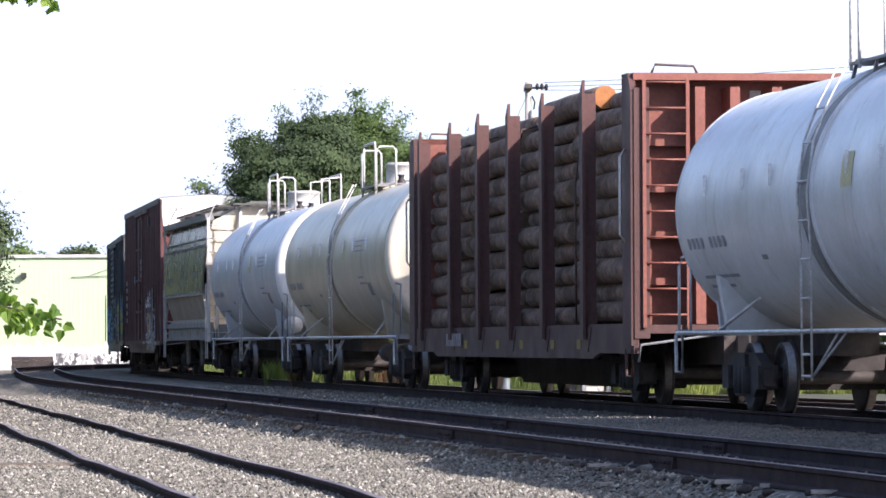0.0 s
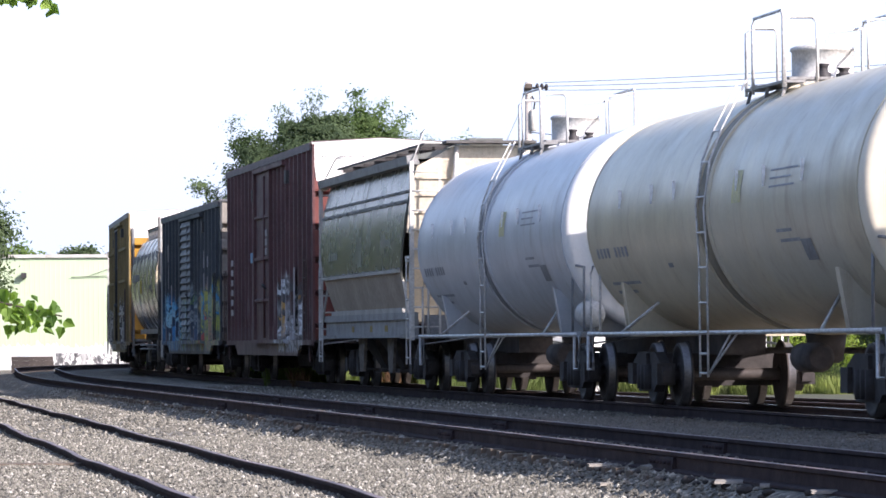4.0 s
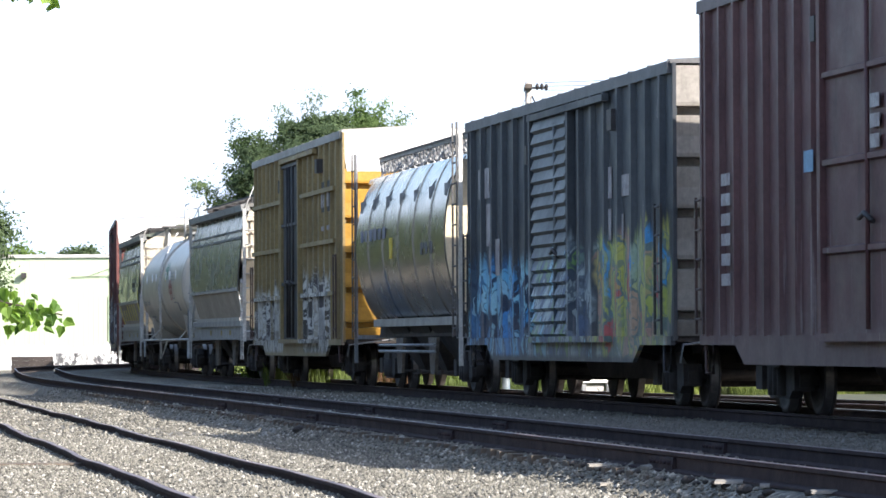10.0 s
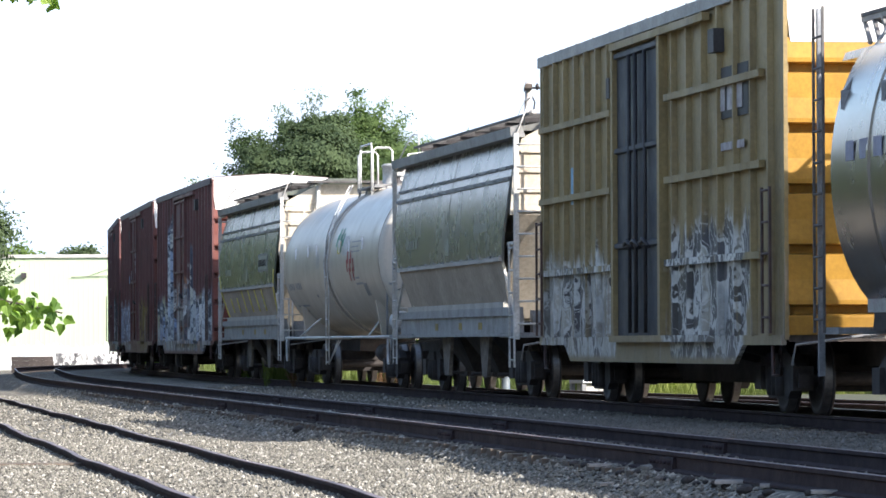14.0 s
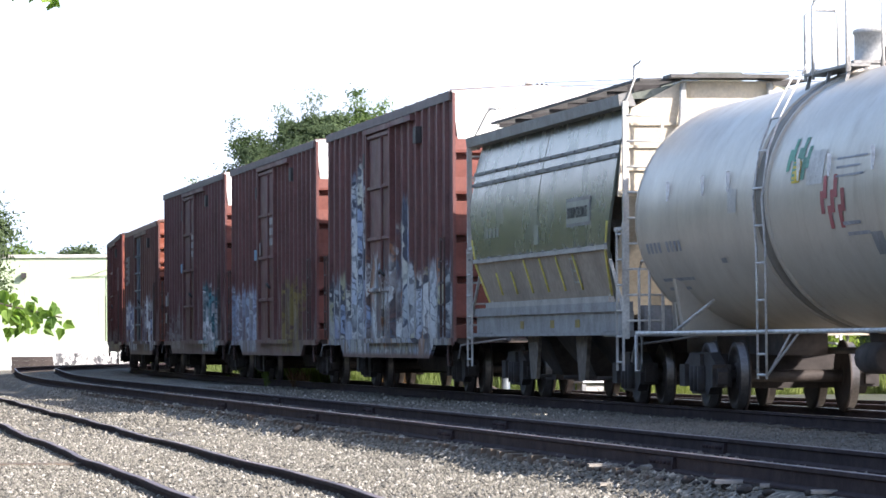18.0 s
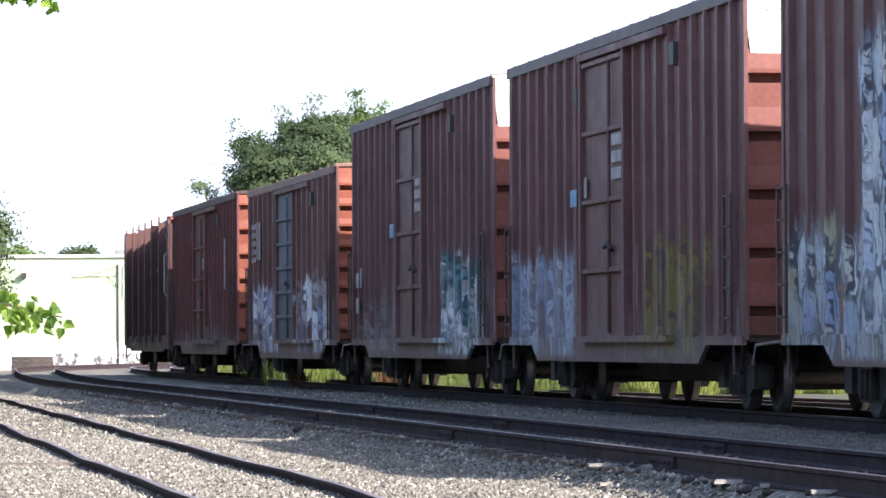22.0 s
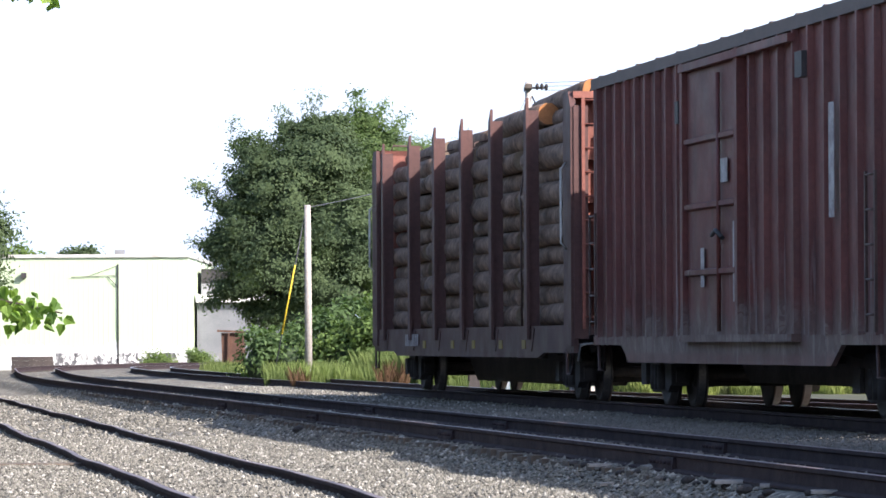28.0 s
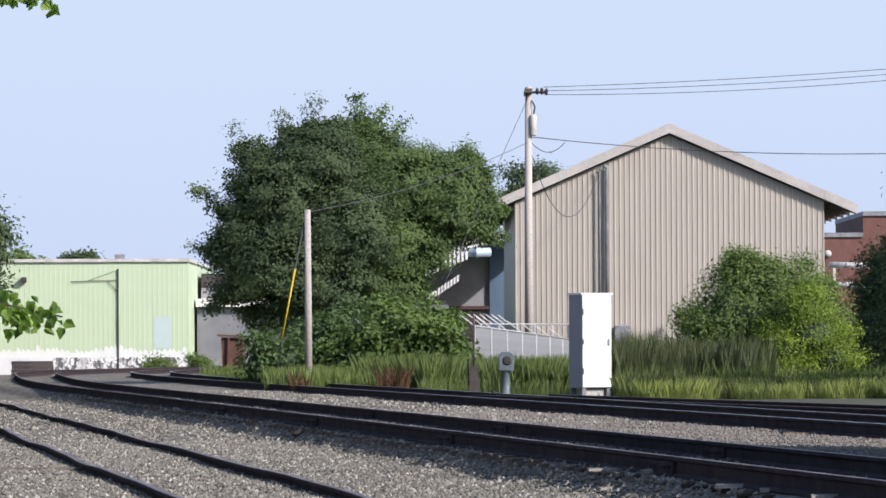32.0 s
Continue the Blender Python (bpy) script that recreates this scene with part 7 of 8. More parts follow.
prism(bm, [(-0.030, 0.0), (-0.016, -0.022), (0.016, -0.022), (0.030, 0.0)], "z", 0.0, 1.0)
rib = mesh_of("siding_rib", bm, SIDING)
n = 59
for i in range(n + 1):
    x = SX0 + 0.03 + (SX1 - SX0 - 0.06) * i / n
    r = part("siding_rib", rib, None, fw)
    r.matrix_basis = pose(x, SY0, -0.4) @ Matrix.Diagonal((1, 1, shed_top(x) + 0.38, 1))
for x0, x1 in ((SX0, SX0 + 0.12), (SX1 - 0.12, SX1)):
    bm = bmesh.new()
    box(bm, x0, x1, SY0 + 0.12, SY1, -0.4, shed_top(SX0))
    part("wall", bm, SIDING, shed)
bm = bmesh.new()
prism(bm, [(SX0, -0.4), (SX1, -0.4), (SX1, shed_top(SX1)), (SC, shed_top(SC)), (SX0, shed_top(SX0))], "y", SY1, SY1 + 0.12)
part("wall", bm, SIDING, shed)
for s in (-1, 1):
    bm = bmesh.new()
    prism(bm, [(SC, ROOF_Z), (SC + s * OVER, EAVE_Z), (SC + s * OVER, EAVE_Z + 0.10), (SC, ROOF_Z + 0.10)], "y", SY0 - 0.24, SY1 + 0.6)
    part("roof", bm, ROOF_GREY, shed)
    bm = bmesh.new()
    prism(bm, [(SC, ROOF_Z - 0.20), (SC + s * OVER, EAVE_Z - 0.20), (SC + s * OVER, EAVE_Z + 0.12), (SC, ROOF_Z + 0.12)], "y", SY0 - 0.29, SY0 - 0.242)
    part("fascia", bm, FASCIA, shed)
    bm = bmesh.new()
    prism(bm, [(-0.9 * s + SC + s * OVER, EAVE_Z + 0.0), (SC + s * OVER, EAVE_Z - 0.2), (SC + s * OVER, EAVE_Z - 0.02), (-0.9 * s + SC + s * OVER, EAVE_Z + 0.35)], "y", 0, 0.12)
    raf = mesh_of("rafter_tail", bm, DARK_WOOD)
    for k in range(11):
        r = part("rafter_tail", raf, None, shed)
        r.matrix_basis = pose(0, SY0 + 0.1 + k * 2.4, 0)
for x, z1, w in ((5.28, 6.75, 0.035), (5.52, 6.9, 0.065)):
    bm = bmesh.new()
    tube(bm, [(x, SY0 - 0.16, -0.4), (x, SY0 - 0.16, z1 - 0.1), (x + 0.02, SY0 - 0.16, z1), (x - 0.1, SY0 - 0.16, z1 + 0.06)], w, 8)
    part("conduit", bm, GREY_TRIM, shed, "vertical service conduit on the wall")
bm = bmesh.new()
box(bm, 5.75, 6.3, SY0 - 0.4, SY0 - 0.05, 0.9, 1.6)
part("meter_box", bm, GREY_TRIM, shed, "grey electric box", bevel=0.03)

# ---- annexes beside the shed ----
BLUE_WALL = surface("faded blue-grey sheet", (0.11, 0.17, 0.24), (0.08, 0.125, 0.18), 0.6, scale=1.0, stretch=(1, 1, 0.3))
GREY_WALL = surface("grey wall", (0.27, 0.27, 0.28), (0.21, 0.21, 0.22), 0.7, scale=0.8)
AY = 186.0
annex = thing("loading_annex", "blue-grey loading annex with a white slatted canopy", "building")
bm = bmesh.new()
prism(bm, [(2.0, -0.4), (4.6, -0.4), (4.6, 5.95), (2.0, 5.36)], "y", AY + 4, AY + 9)
part("blue_wall", bm, BLUE_WALL, annex, "blue-grey sheet wall")
bm = bmesh.new()
prism(bm, [(-2.2, -0.4), (1.995, -0.4), (1.995, 5.36), (-2.2, 4.40)], "y", AY + 4.2, AY + 9)
part("grey_wall", bm, GREY_WALL, annex)
bm = bmesh.new()
prism(bm, [(-2.4, 4.20), (4.6, 5.82), (4.6, 6.02), (-2.4, 4.40)], "y", AY, AY + 9.2)
part("roof", bm, END_WHITE, annex, "white sloping metal roof")
bm = bmesh.new()
prism(bm, [(-0.16, 0), (0.16, 0), (0.16, 0.05), (0.05, 0.10), (-0.05, 0.10), (-0.16, 0.05)], "y", AY - 0.16, AY + 9.0)
sheet = mesh_of("roof_sheet", bm, END_WHITE)
for i in range(20):
    r = part("roof_sheet", sheet, None, annex)
    r.matrix_basis = pose(-2.2 + i * 0.34, 0, 4.47 + i * 0.34 * 0.2314)
for i in range(11):
    x = -0.75 + i * 0.17
    bm = bmesh.new()
    prism(bm, [(x, 4.02 + 0.41 * (x + 0.25)), (x + 0.10, 4.06 + 0.41 * (x + 0.25)), (x + 0.10, 4.76 + 0.2314 * (x + 0.4)), (x, 4.73 + 0.2314 * (x + 0.4))], "y", AY - 0.10, AY - 0.05)
    part("canopy_strip", bm, END_WHITE, annex)
for i in range(11):
    x = -0.72 + i * 0.13
    bm = bmesh.new()
    prism(bm, [(x, 2.86 + 0.665 * (x + 0.48)), (x + 0.085, 2.92 + 0.665 * (x + 0.48)), (x + 0.085, 3.20 + 0.665 * (x + 0.48)), (x, 3.14 + 0.665 * (x + 0.48))], "y", AY - 0.9, AY - 0.8)
    part("awning_strip", bm, END_WHITE, annex)
bm = bmesh.new()
prism(bm, [(-0.9, 2.80), (0.72, 3.88), (0.72, 3.93), (-0.9, 2.85)], "y", AY - 0.8, AY + 4.1)
part("awning", bm, GREY_WALL, annex, "low sloping awning")
bm = bmesh.new()
lathe(bm, [(-0.05, 0.08), (0, 0.20), (0.58, 0.20), (0.60, 0.23), (0.66, 0.23), (0.68, 0.20), (1.20, 0.20), (1.25, 0.08)], "x", (0.79, AY + 0.1, 4.84), 16)
part("duct", bm, surface("blue-grey duct", (0.50, 0.60, 0.68), (0.36, 0.44, 0.5), 0.4, 0.2), annex, "round blue-grey duct")
# dark slabs on the wall paint the shade inside two openings
for x0, x1, z0, z1 in ((0.05, 0.5, 1.3, 2.5), (0.75, 1.7, 1.2, 2.45)):
    bm = bmesh.new()
    box(bm, x0, x1, AY + 4.1, AY + 4.19, z0, z1)
    part("opening_shade", bm, DARK_TRIM, annex)
bm = bmesh.new()
box(bm, -0.6, 1.95, AY + 4.0, AY + 4.15, 2.5, 2.64)
part("dock_beam", bm, RUST_TRIM, annex)
low = thing("low_annex", "low pale grey outbuilding behind the vines", "building")
bm = bmesh.new()
box(bm, -1.2, 0.1, 150, 155, -0.4, 2.2)
part("wall", bm, surface("pale grey-green panels", (0.33, 0.37, 0.36), (0.25, 0.28, 0.27), 0.6, scale=1), low)
bm = bmesh.new()
box(bm, -1.3, 0.2, 149.85, 155.2, 2.2, 2.32)
part("roof", bm, GREY_TRIM, low)

brick = thing("brick_building", "red-brown brick building with a pale parapet", "building")
BRICK = surface("red-brown brick", (0.18, 0.0855, 0.0675), (0.126, 0.0585, 0.0468), 0.85, scale=2, fine=20)
for x0, x1, z1 in ((15.0, 18.85, 5.75), (18.86, 32.0, 6.7)):
    bm = bmesh.new()
    box(bm, x0, x1, 200, 214, -0.4, z1)
    part("wall", bm, BRICK, brick)
    bm = bmesh.new()
    box(bm, x0 - 0.02, x1, 199.9, 214.1, z1, z1 + 0.2)
    part("parapet", bm, GREY_TRIM, brick)
bm = bmesh.new()
lathe(bm, [(199.6, 0.05), (199.65, 0.16), (199.9, 0.16)], "y", (17.25, 0, 5.0), 12)
part("wall_lamp", bm, WHITE_TRIM, brick)
for z in (4.15, 3.35):
    pr = thing("pipe_rack", "white pipe rack beside the brick building", "pipe rack", "pipe racks")
    bm = bmesh.new()
    tube(bm, [(15.6, 180, z), (18.4, 180, z - 0.1)], 0.13, 10)
    part("pipe", bm, PIPE_WHITE, pr)
    for x in (15.8, 17.9):
        bm = bmesh.new()
        box(bm, x - 0.05, x + 0.05, 179.95, 180.05, -0.4, z)
        part("post", bm, PIPE_WHITE, pr)

# ---- green warehouse ----
GREEN = plain("pale green metal siding", (0.455, 0.55, 0.365), 0.5, 0.03)
wh = thing("green_warehouse", "pale green metal warehouse with graffiti along its base", "warehouse")
WY = 222.0
bm = bmesh.new()
box(bm, -36, -12.7, WY, WY + 26, 0.45, 5.2)
ww = part("wall", bm, GREEN, wh)
bm = bmesh.new()
prism(bm, [(-0.045, 0.0), (-0.03, -0.005), (0.03, -0.005), (0.045, 0.0)], "z", 0.45, 5.15)
rib = mesh_of("siding_rib", bm, GREEN)
for i in range(48):
    r = part("siding_rib", rib, None, ww)
    r.matrix_basis = pose(-24.2 + i * 0.245, WY, 0)
bm = bmesh.new()
box(bm, -36.1, -12.6, WY - 0.12, WY + 26.1, 5.2, 5.36)
part("roof_trim", bm, WHITE_TRIM, wh)
bm = bmesh.new()
box(bm, -36, -12.72, WY - 0.06, WY + 0.3, -0.45, 0.45)
base = part("base_wall", bm, livery("white wall with graffiti", wh, (0.66, 0.66, 0.64), (0.58, 0.58, 0.56), 0.8, [(-19.3, -12.0, -0.7, 0.9, [(0.80, 0.80, 0.78), (0.76, 0.75, 0.70), (0.62, 0.62, 0.60), (0.04, 0.04, 0.05), (0.80, 0.80, 0.78), (0.76, 0.76, 0.72)], (0.02, 0.02, 0.025), 2.6),
                                                                                                 (-21.4, -20.2, -0.6, 0.3, [(0.70, 0.72, 0.74), (0.40, 0.52, 0.64), (0.7, 0.7, 0.7)], (0.30, 0.40, 0.50), 1.5)], streak=(0.7, 0.7, 0.68), dust=0.0, streak_amount=0.1, grit=0.08), wh, "white base wall with black graffiti scrawl")
bm = bmesh.new()
for i in range(96):
    x = -36 + i * 0.2423
    top = 0.80 + 0.30 * noise.noise((i * 0.13, 3, 1)) + 0.20 * noise.noise((i * 0.9, 3, 7))
    prism(bm, [(x, 0.45), (x + 0.2423, 0.45), (x + 0.2423, top - 0.05), (x + 0.16, top + 0.05 * (i % 3)), (x + 0.06, top + 0.06 * ((i * 7) % 4)), (x, top - 0.05)], "y", WY - 0.022, WY - 0.016)
part("white_overpaint", bm, plain("white overpaint", (0.64, 0.66, 0.62), 0.7), wh, "ragged white overpaint")
bm = bmesh.new()
box(bm, -14.4, -13.5, WY - 0.020, WY - 0.014, 0.9, 2.45)
part("patch", bm, plain("pale blue patch", (0.43, 0.52, 0.49)), wh, "pale bluish repainted patch")
bm = bmesh.new()
box(bm, -20.95, -20.7, WY - 0.3, WY - 0.02, 4.2, 4.45)
part("wall_lamp", bm, DARK_TRIM, wh)
bm = bmesh.new()
box(bm, -16.4, -15.9, WY + 1, WY + 1.4, 5.3, 5.6)
part("roof_vent", bm, GREY_TRIM, wh)
mast = thing("mast_arm", "thin dark post with a horizontal braced arm", "post")
bm = bmesh.new()
tube(bm, [(-16.15, WY - 0.07, -0.45), (-16.15, WY - 0.07, 4.85)], 0.036, 8)
part("post", bm, DARK_TRIM, mast)
bm = bmesh.new()
tube(bm, [(-16.15, WY - 0.07, 4.30), (-18.5, WY - 0.07, 4.22)], 0.018, 6)
tube(bm, [(-16.15, WY - 0.07, 3.7), (-16.7, WY - 0.07, 4.28)], 0.018, 6)
tube(bm, [(-16.15, WY - 0.07, 4.8), (-17.6, WY - 0.07, 4.28)], 0.012, 5)
part("arm", bm, DARK_TRIM, mast)
# darker than GREY_WALL: the tree shade on this wall is in its colour
GREY_SHADED = surface("grey concrete wall with painted shade", (0.21, 0.215, 0.23), (0.16, 0.165, 0.18), 0.8, scale=0.8)
gb = thing("grey_outbuilding", "grey concrete outbuilding with a white eave", "building")
for nm, x0, x1, y0, z0, z1, mt in (("wall", -12.55, -7.0, 228, -0.45, 3.0, GREY_SHADED), ("eave", -12.6, -6.9, 227.6, 3.0, 3.42, END_WHITE), ("upper_wall", -12.5, -7.0, 231, 3.42, 4.0, GREY_WALL), ("roof_railing", -12.5, -7.0, 231, 4.0, 4.75, DARK_TRIM)):
    bm = bmesh.new()
    box(bm, x0, x1, y0, 240, z0, z1)
    part(nm, bm, mt, gb)
bm = bmesh.new()
box(bm, -12.3, -7.0, 227.93, 227.97, -0.4, 0.4)
part("graffiti_band", bm, livery("grey wall graffiti", gb, (0.30, 0.31, 0.33), (0.24, 0.25, 0.26), 0.8, [(-12.9, -7.0, -0.6, 0.2, [(0.5, 0.52, 0.55), (0.2, 0.24, 0.3), (0.35, 0.36, 0.38)], (0.10, 0.14, 0.18), 1.3)]), gb)
skip = thing("rusty_bin", "rust-brown metal bin beside the grass", "bin")
RUST = surface("rust", (0.15, 0.075, 0.05), (0.08, 0.042, 0.03), 0.85, scale=2)
bm = bmesh.new()
prism(bm, [(-8.4, -0.35), (-7.65, -0.35), (-7.6, 1.30), (-8.45, 1.30)], "y", 170, 172)
part("body", bm, RUST, skip)
bm = bmesh.new()
bar(bm, (-8.6, 169.9, 1.38), (-7.5, 169.9, 1.33), 0.08)
bar(bm, (-8.2, 169.9, -0.35), (-8.15, 169.9, 1.3), 0.07)
part("rim", bm, RUST, skip)

# ---- poles and wires ----
POLE = surface("weathered pole wood", (0.4592, 0.4182, 0.3772), (0.328, 0.2952, 0.2624), 0.9, scale=2, fine=18, stretch=(1, 1, 0.1))
WIRE = surface("black cable", (0.09, 0.09, 0.10), rough=0.6, bump=0)
up = thing("utility_pole", "pale wooden utility pole with a crossarm and transformer", "utility pole")
PX, PY = 2.80, 145.0
bm = bmesh.new()
tube(bm, [(PX, PY, -0.4), (PX, PY, 4.5), (PX + 0.01, PY, 9.35)], [0.15, 0.13, 0.105], 12)
part("pole", bm, POLE, up)
bm = bmesh.new()
box(bm, PX - 0.12, PX + 0.12, PY - 1.1, PY + 1.1, 9.1, 9.24)
bar(bm, (PX + 0.1, PY, 9.17), (PX + 0.62, PY + 0.1, 9.17), 0.10, 0.07)
part("crossarm", bm, DARK_WOOD, up)
for k, (dx, z) in enumerate(((0.3, 9.24), (0.45, 9.24), (0.6, 9.22))):
    for dy in (-0.5, 0.3):
        bm = bmesh.new()
        lathe(bm, [(z - 0.14, 0.03), (z - 0.05, 0.05), (z, 0.06), (z + 0.07, 0.03)], "z", (PX + dx, PY + dy * 0.2, 0), 8)
        part("insulator", bm, DARK_TRIM, up)
bm = bmesh.new()
lathe(bm, [(7.75, 0.09), (7.8, 0.115), (8.4, 0.115), (8.45, 0.08)], "z", (PX + 0.16, PY - 0.1, 0), 14)
part("transformer", bm, WHITE_TRIM, up, "pale cylinder transformer")
bm = bmesh.new()
tube(bm, [(PX + 0.18, PY - 0.1, 8.45), (PX + 0.22, PY - 0.12, 8.7), (PX + 0.12, PY - 0.1, 8.9)], 0.03, 6)
part("cutout", bm, DARK_TRIM, up)
far_pole = thing("utility_pole", "wooden utility pole outside the view carrying the wires", "utility pole")
bm = bmesh.new()
tube(bm, [(17.2, 141, -0.4), (17.2, 141, 10.0)], [0.15, 0.11], 10)
part("pole", bm, POLE, far_pole)
bm = bmesh.new()
box(bm, 17.1, 17.3, 140, 142, 9.6, 9.75)
part("crossarm", bm, DARK_WOOD, far_pole)


def cable(label, a, b, sag, r):
    a, b = Vector(a), Vector(b)
    bm = bmesh.new()
    tube(bm, [a.lerp(b, t) - Vector((0, 0, sag * 4 * t * (1 - t))) for t in (i / 16 for i in range(17))], r, 5)
    c = part("cable", bm, WIRE)
    return tagged(c, label, "cable", "overhead wires")


cable("thin overhead power wire between poles", (PX + 0.5, PY, 9.34), (17.2, 140.6, 9.85), 0.10, 0.010)
cable("thin overhead power wire between poles", (PX + 0.5, PY, 9.22), (17.2, 141.0, 9.72), 0.14, 0.010)
cable("thin overhead power wire between poles", (PX + 0.5, PY + 0.1, 9.10), (17.2, 141.4, 9.58), 0.20, 0.010)
cable("thick black service cable over the shed", (PX + 0.1, PY, 7.72), (17.2, 141, 7.05), 0.30, 0.014)
cable("guy wire from the pole to the ground", (PX, PY, 9.0), (-1.15, 124, 0.0), 0.0, 0.010)
cable("cable from the tall pole to the stub pole", (PX, PY, 7.55), (-3.48, 115, 4.40), 0.25, 0.011)
cable("drooping service wire to the shed conduit", (PX + 0.1, PY, 7.2), (5.25, SY0 - 0.2, 6.7), 1.75, 0.014)
cable("loop of slack cable at the pole", (PX + 0.05, PY, 7.6), (PX + 1.2, PY + 0.2, 7.55), 0.35, 0.014)
sp = thing("stub_pole", "short weathered wooden pole with a guy wire", "pole")
bm = bmesh.new()
tube(bm, [(-3.46, 115, -0.4), (-3.48, 115, 4.46)], [0.105, 0.085], 10)
part("pole", bm, POLE, sp)
bm = bmesh.new()
box(bm, -3.48, -3.28, 114.8, 114.9, -0.05, 0.25)
part("tag_box", bm, WHITE_TRIM, sp)
bm = bmesh.new()
tube(bm, [(-3.55, 115, 4.2), (-4.42, 115, -0.25)], 0.012, 5)
part("guy_wire", bm, WIRE, sp)
bm = bmesh.new()
tube(bm, [(-3.80, 114.97, 2.92), (-4.15, 114.97, 1.13)], 0.024, 6)
part("guy_guard", bm, YELLOW_PAINT, sp, "yellow plastic guy guard")

# ---- trackside cabinet, stands and fence ----
CAB_WHITE = plain("white painted steel cabinet", (0.85, 0.85, 0.84), 0.4, 0.02)
CAB_GREY = plain("grey cabinet side", (0.36, 0.345, 0.345), 0.5, 0.05)
cab = thing("signal_cabinet", "white steel trackside signal cabinet on short legs", "cabinet", at=pose(3.27, 105.0, -0.28, 0, 0, 24))
bm = bmesh.new()
box(bm, 0, 0.76, 0, 0.72, 0.20, 2.40)
part("body", bm, CAB_GREY, cab, bevel=0.015)
bm = bmesh.new()
box(bm, 0.005, 0.755, -0.03, -0.004, 0.22, 2.39)
dr = part("door", bm, CAB_WHITE, cab, bevel=0.01)
for z in (0.6, 1.3, 2.0):
    bm = bmesh.new()
    lathe(bm, [(z - 0.07, 0.02), (z + 0.07, 0.02)], "z", (0.02, -0.035, 0), 8)
    part("hinge", bm, GREY_TRIM, dr)
bm = bmesh.new()
box(bm, 0.66, 0.70, -0.06, -0.03, 1.2, 1.36)
part("handle", bm, GREY_TRIM, dr)
bm = bmesh.new()
box(bm, -0.03, 0.79, -0.05, 0.76, 2.40, 2.44)
part("cap", bm, CAB_WHITE, cab)
for x in (0.06, 0.70):
    for y in (0.06, 0.66):
        bm = bmesh.new()
        box(bm, x - 0.05, x + 0.05, y - 0.05, y + 0.05, -0.05, 0.20)
        part("leg", bm, GREY_TRIM, cab)
bm = bmesh.new()
box(bm, 0.15, 0.62, 0.1, 0.6, 0.02, 0.19)
part("cable_trunk", bm, WHITE_TRIM, cab)

GREEN_GREY = surface("grey-green enamel", (0.14, 0.17, 0.18), (0.09, 0.11, 0.12), 0.5, scale=4)
ss = thing("switch_stand", "grey railway switch stand with a boxed head", "switch stand", at=pose(1.46, 104.0, -0.29))
bm = bmesh.new()
lathe(bm, [(0, 0.17), (0.05, 0.17), (0.08, 0.10), (0.62, 0.095), (0.66, 0.15)], "z", (0, 0, 0), 14)
part("column", bm, GREEN_GREY, ss)
bm = bmesh.new()
prism(bm, [(-0.16, 0.64), (0.18, 0.62), (0.20, 1.0), (0.10, 1.08), (-0.10, 1.08), (-0.17, 0.98)], "y", -0.14, 0.14)
hd = part("head", bm, GREEN_GREY, ss, bevel=0.02)
bm = bmesh.new()
lathe(bm, [(-0.17, 0.08), (-0.145, 0.11)], "y", (0.03, 0, 0.87), 16)
part("dial", bm, DARK_TRIM, hd)
bm = bmesh.new()
box(bm, -0.32, 0.3, -0.2, 0.2, -0.02, 0.05)
tube(bm, [(-0.1, -0.1, 0.05), (-0.32, -0.15, 0.16), (-0.36, -0.15, 0.05)], 0.03, 6)
part("base", bm, UNDER, ss)
tp = thing("target_post", "thin dark switch target post beside the track", "post", at=pose(0.72, 104.0, -0.29))
bm = bmesh.new()
tube(bm, [(0, 0, 0), (0, 0, 1.95)], 0.028, 8)
part("post", bm, UNDER, tp)
bm = bmesh.new()
prism(bm, [(-0.14, 0), (0.16, 0), (0.07, 0.75), (-0.06, 0.75)], "y", -0.08, 0.08)
tube(bm, [(-0.12, -0.1, 0.3), (-0.13, -0.1, 0.9), (0.1, -0.1, 0.95)], 0.03, 6)
part("stand", bm, UNDER, tp)
fence = thing("slatted_fence", "pale slatted chain-link fence with barbed wire arms", "fence")
SLAT = surface("pale fence slat", (0.36, 0.37, 0.38), (0.28, 0.29, 0.30), 0.6, scale=2)
bm = bmesh.new()
box(bm, -0.055, 0.055, -0.01, 0.01, 0, 1.0)
slat = mesh_of("slat", bm, SLAT)
bm = bmesh.new()
tube(bm, [(0, 0, 0), (0, 0, 1.0)], 0.035, 7)
fpost = mesh_of("post", bm, SLAT)
bm = bmesh.new()
bar(bm, (0, 0, 0), (-0.42, -0.1, 0.32), 0.06, 0.03)
arm = mesh_of("barb_arm", bm, PIPE_WHITE)
for i in range(40):
    k = i / 39
    x, y, zt = 0.86 + k * (4.05 - 0.86), 122 + k * 22, 1.48 - 0.34 * k
    s = part("slat", slat, None, fence)
    s.matrix_basis = pose(x, y, -0.4) @ Matrix.Diagonal((1, 1, zt + 0.36, 1))
    if i % 6 == 0:
        s = part("post", fpost, None, fence)
        s.matrix_basis = pose(x, y - 0.05, -0.4) @ Matrix.Diagonal((1, 1, zt + 0.42, 1))
        s = part("barb_arm", arm, None, fence)
        s.matrix_basis = pose(x + 0.42 - 0.42, y - 0.05, zt)
bm = bmesh.new()
tube(bm, [(0.86, 121.95, 1.48), (4.05, 143.95, 1.14)], 0.028, 6)
tube(bm, [(1.2, 141, 1.62), (4.1, 145, 1.62)], 0.03, 6)
part("top_rail", bm, SLAT, fence)
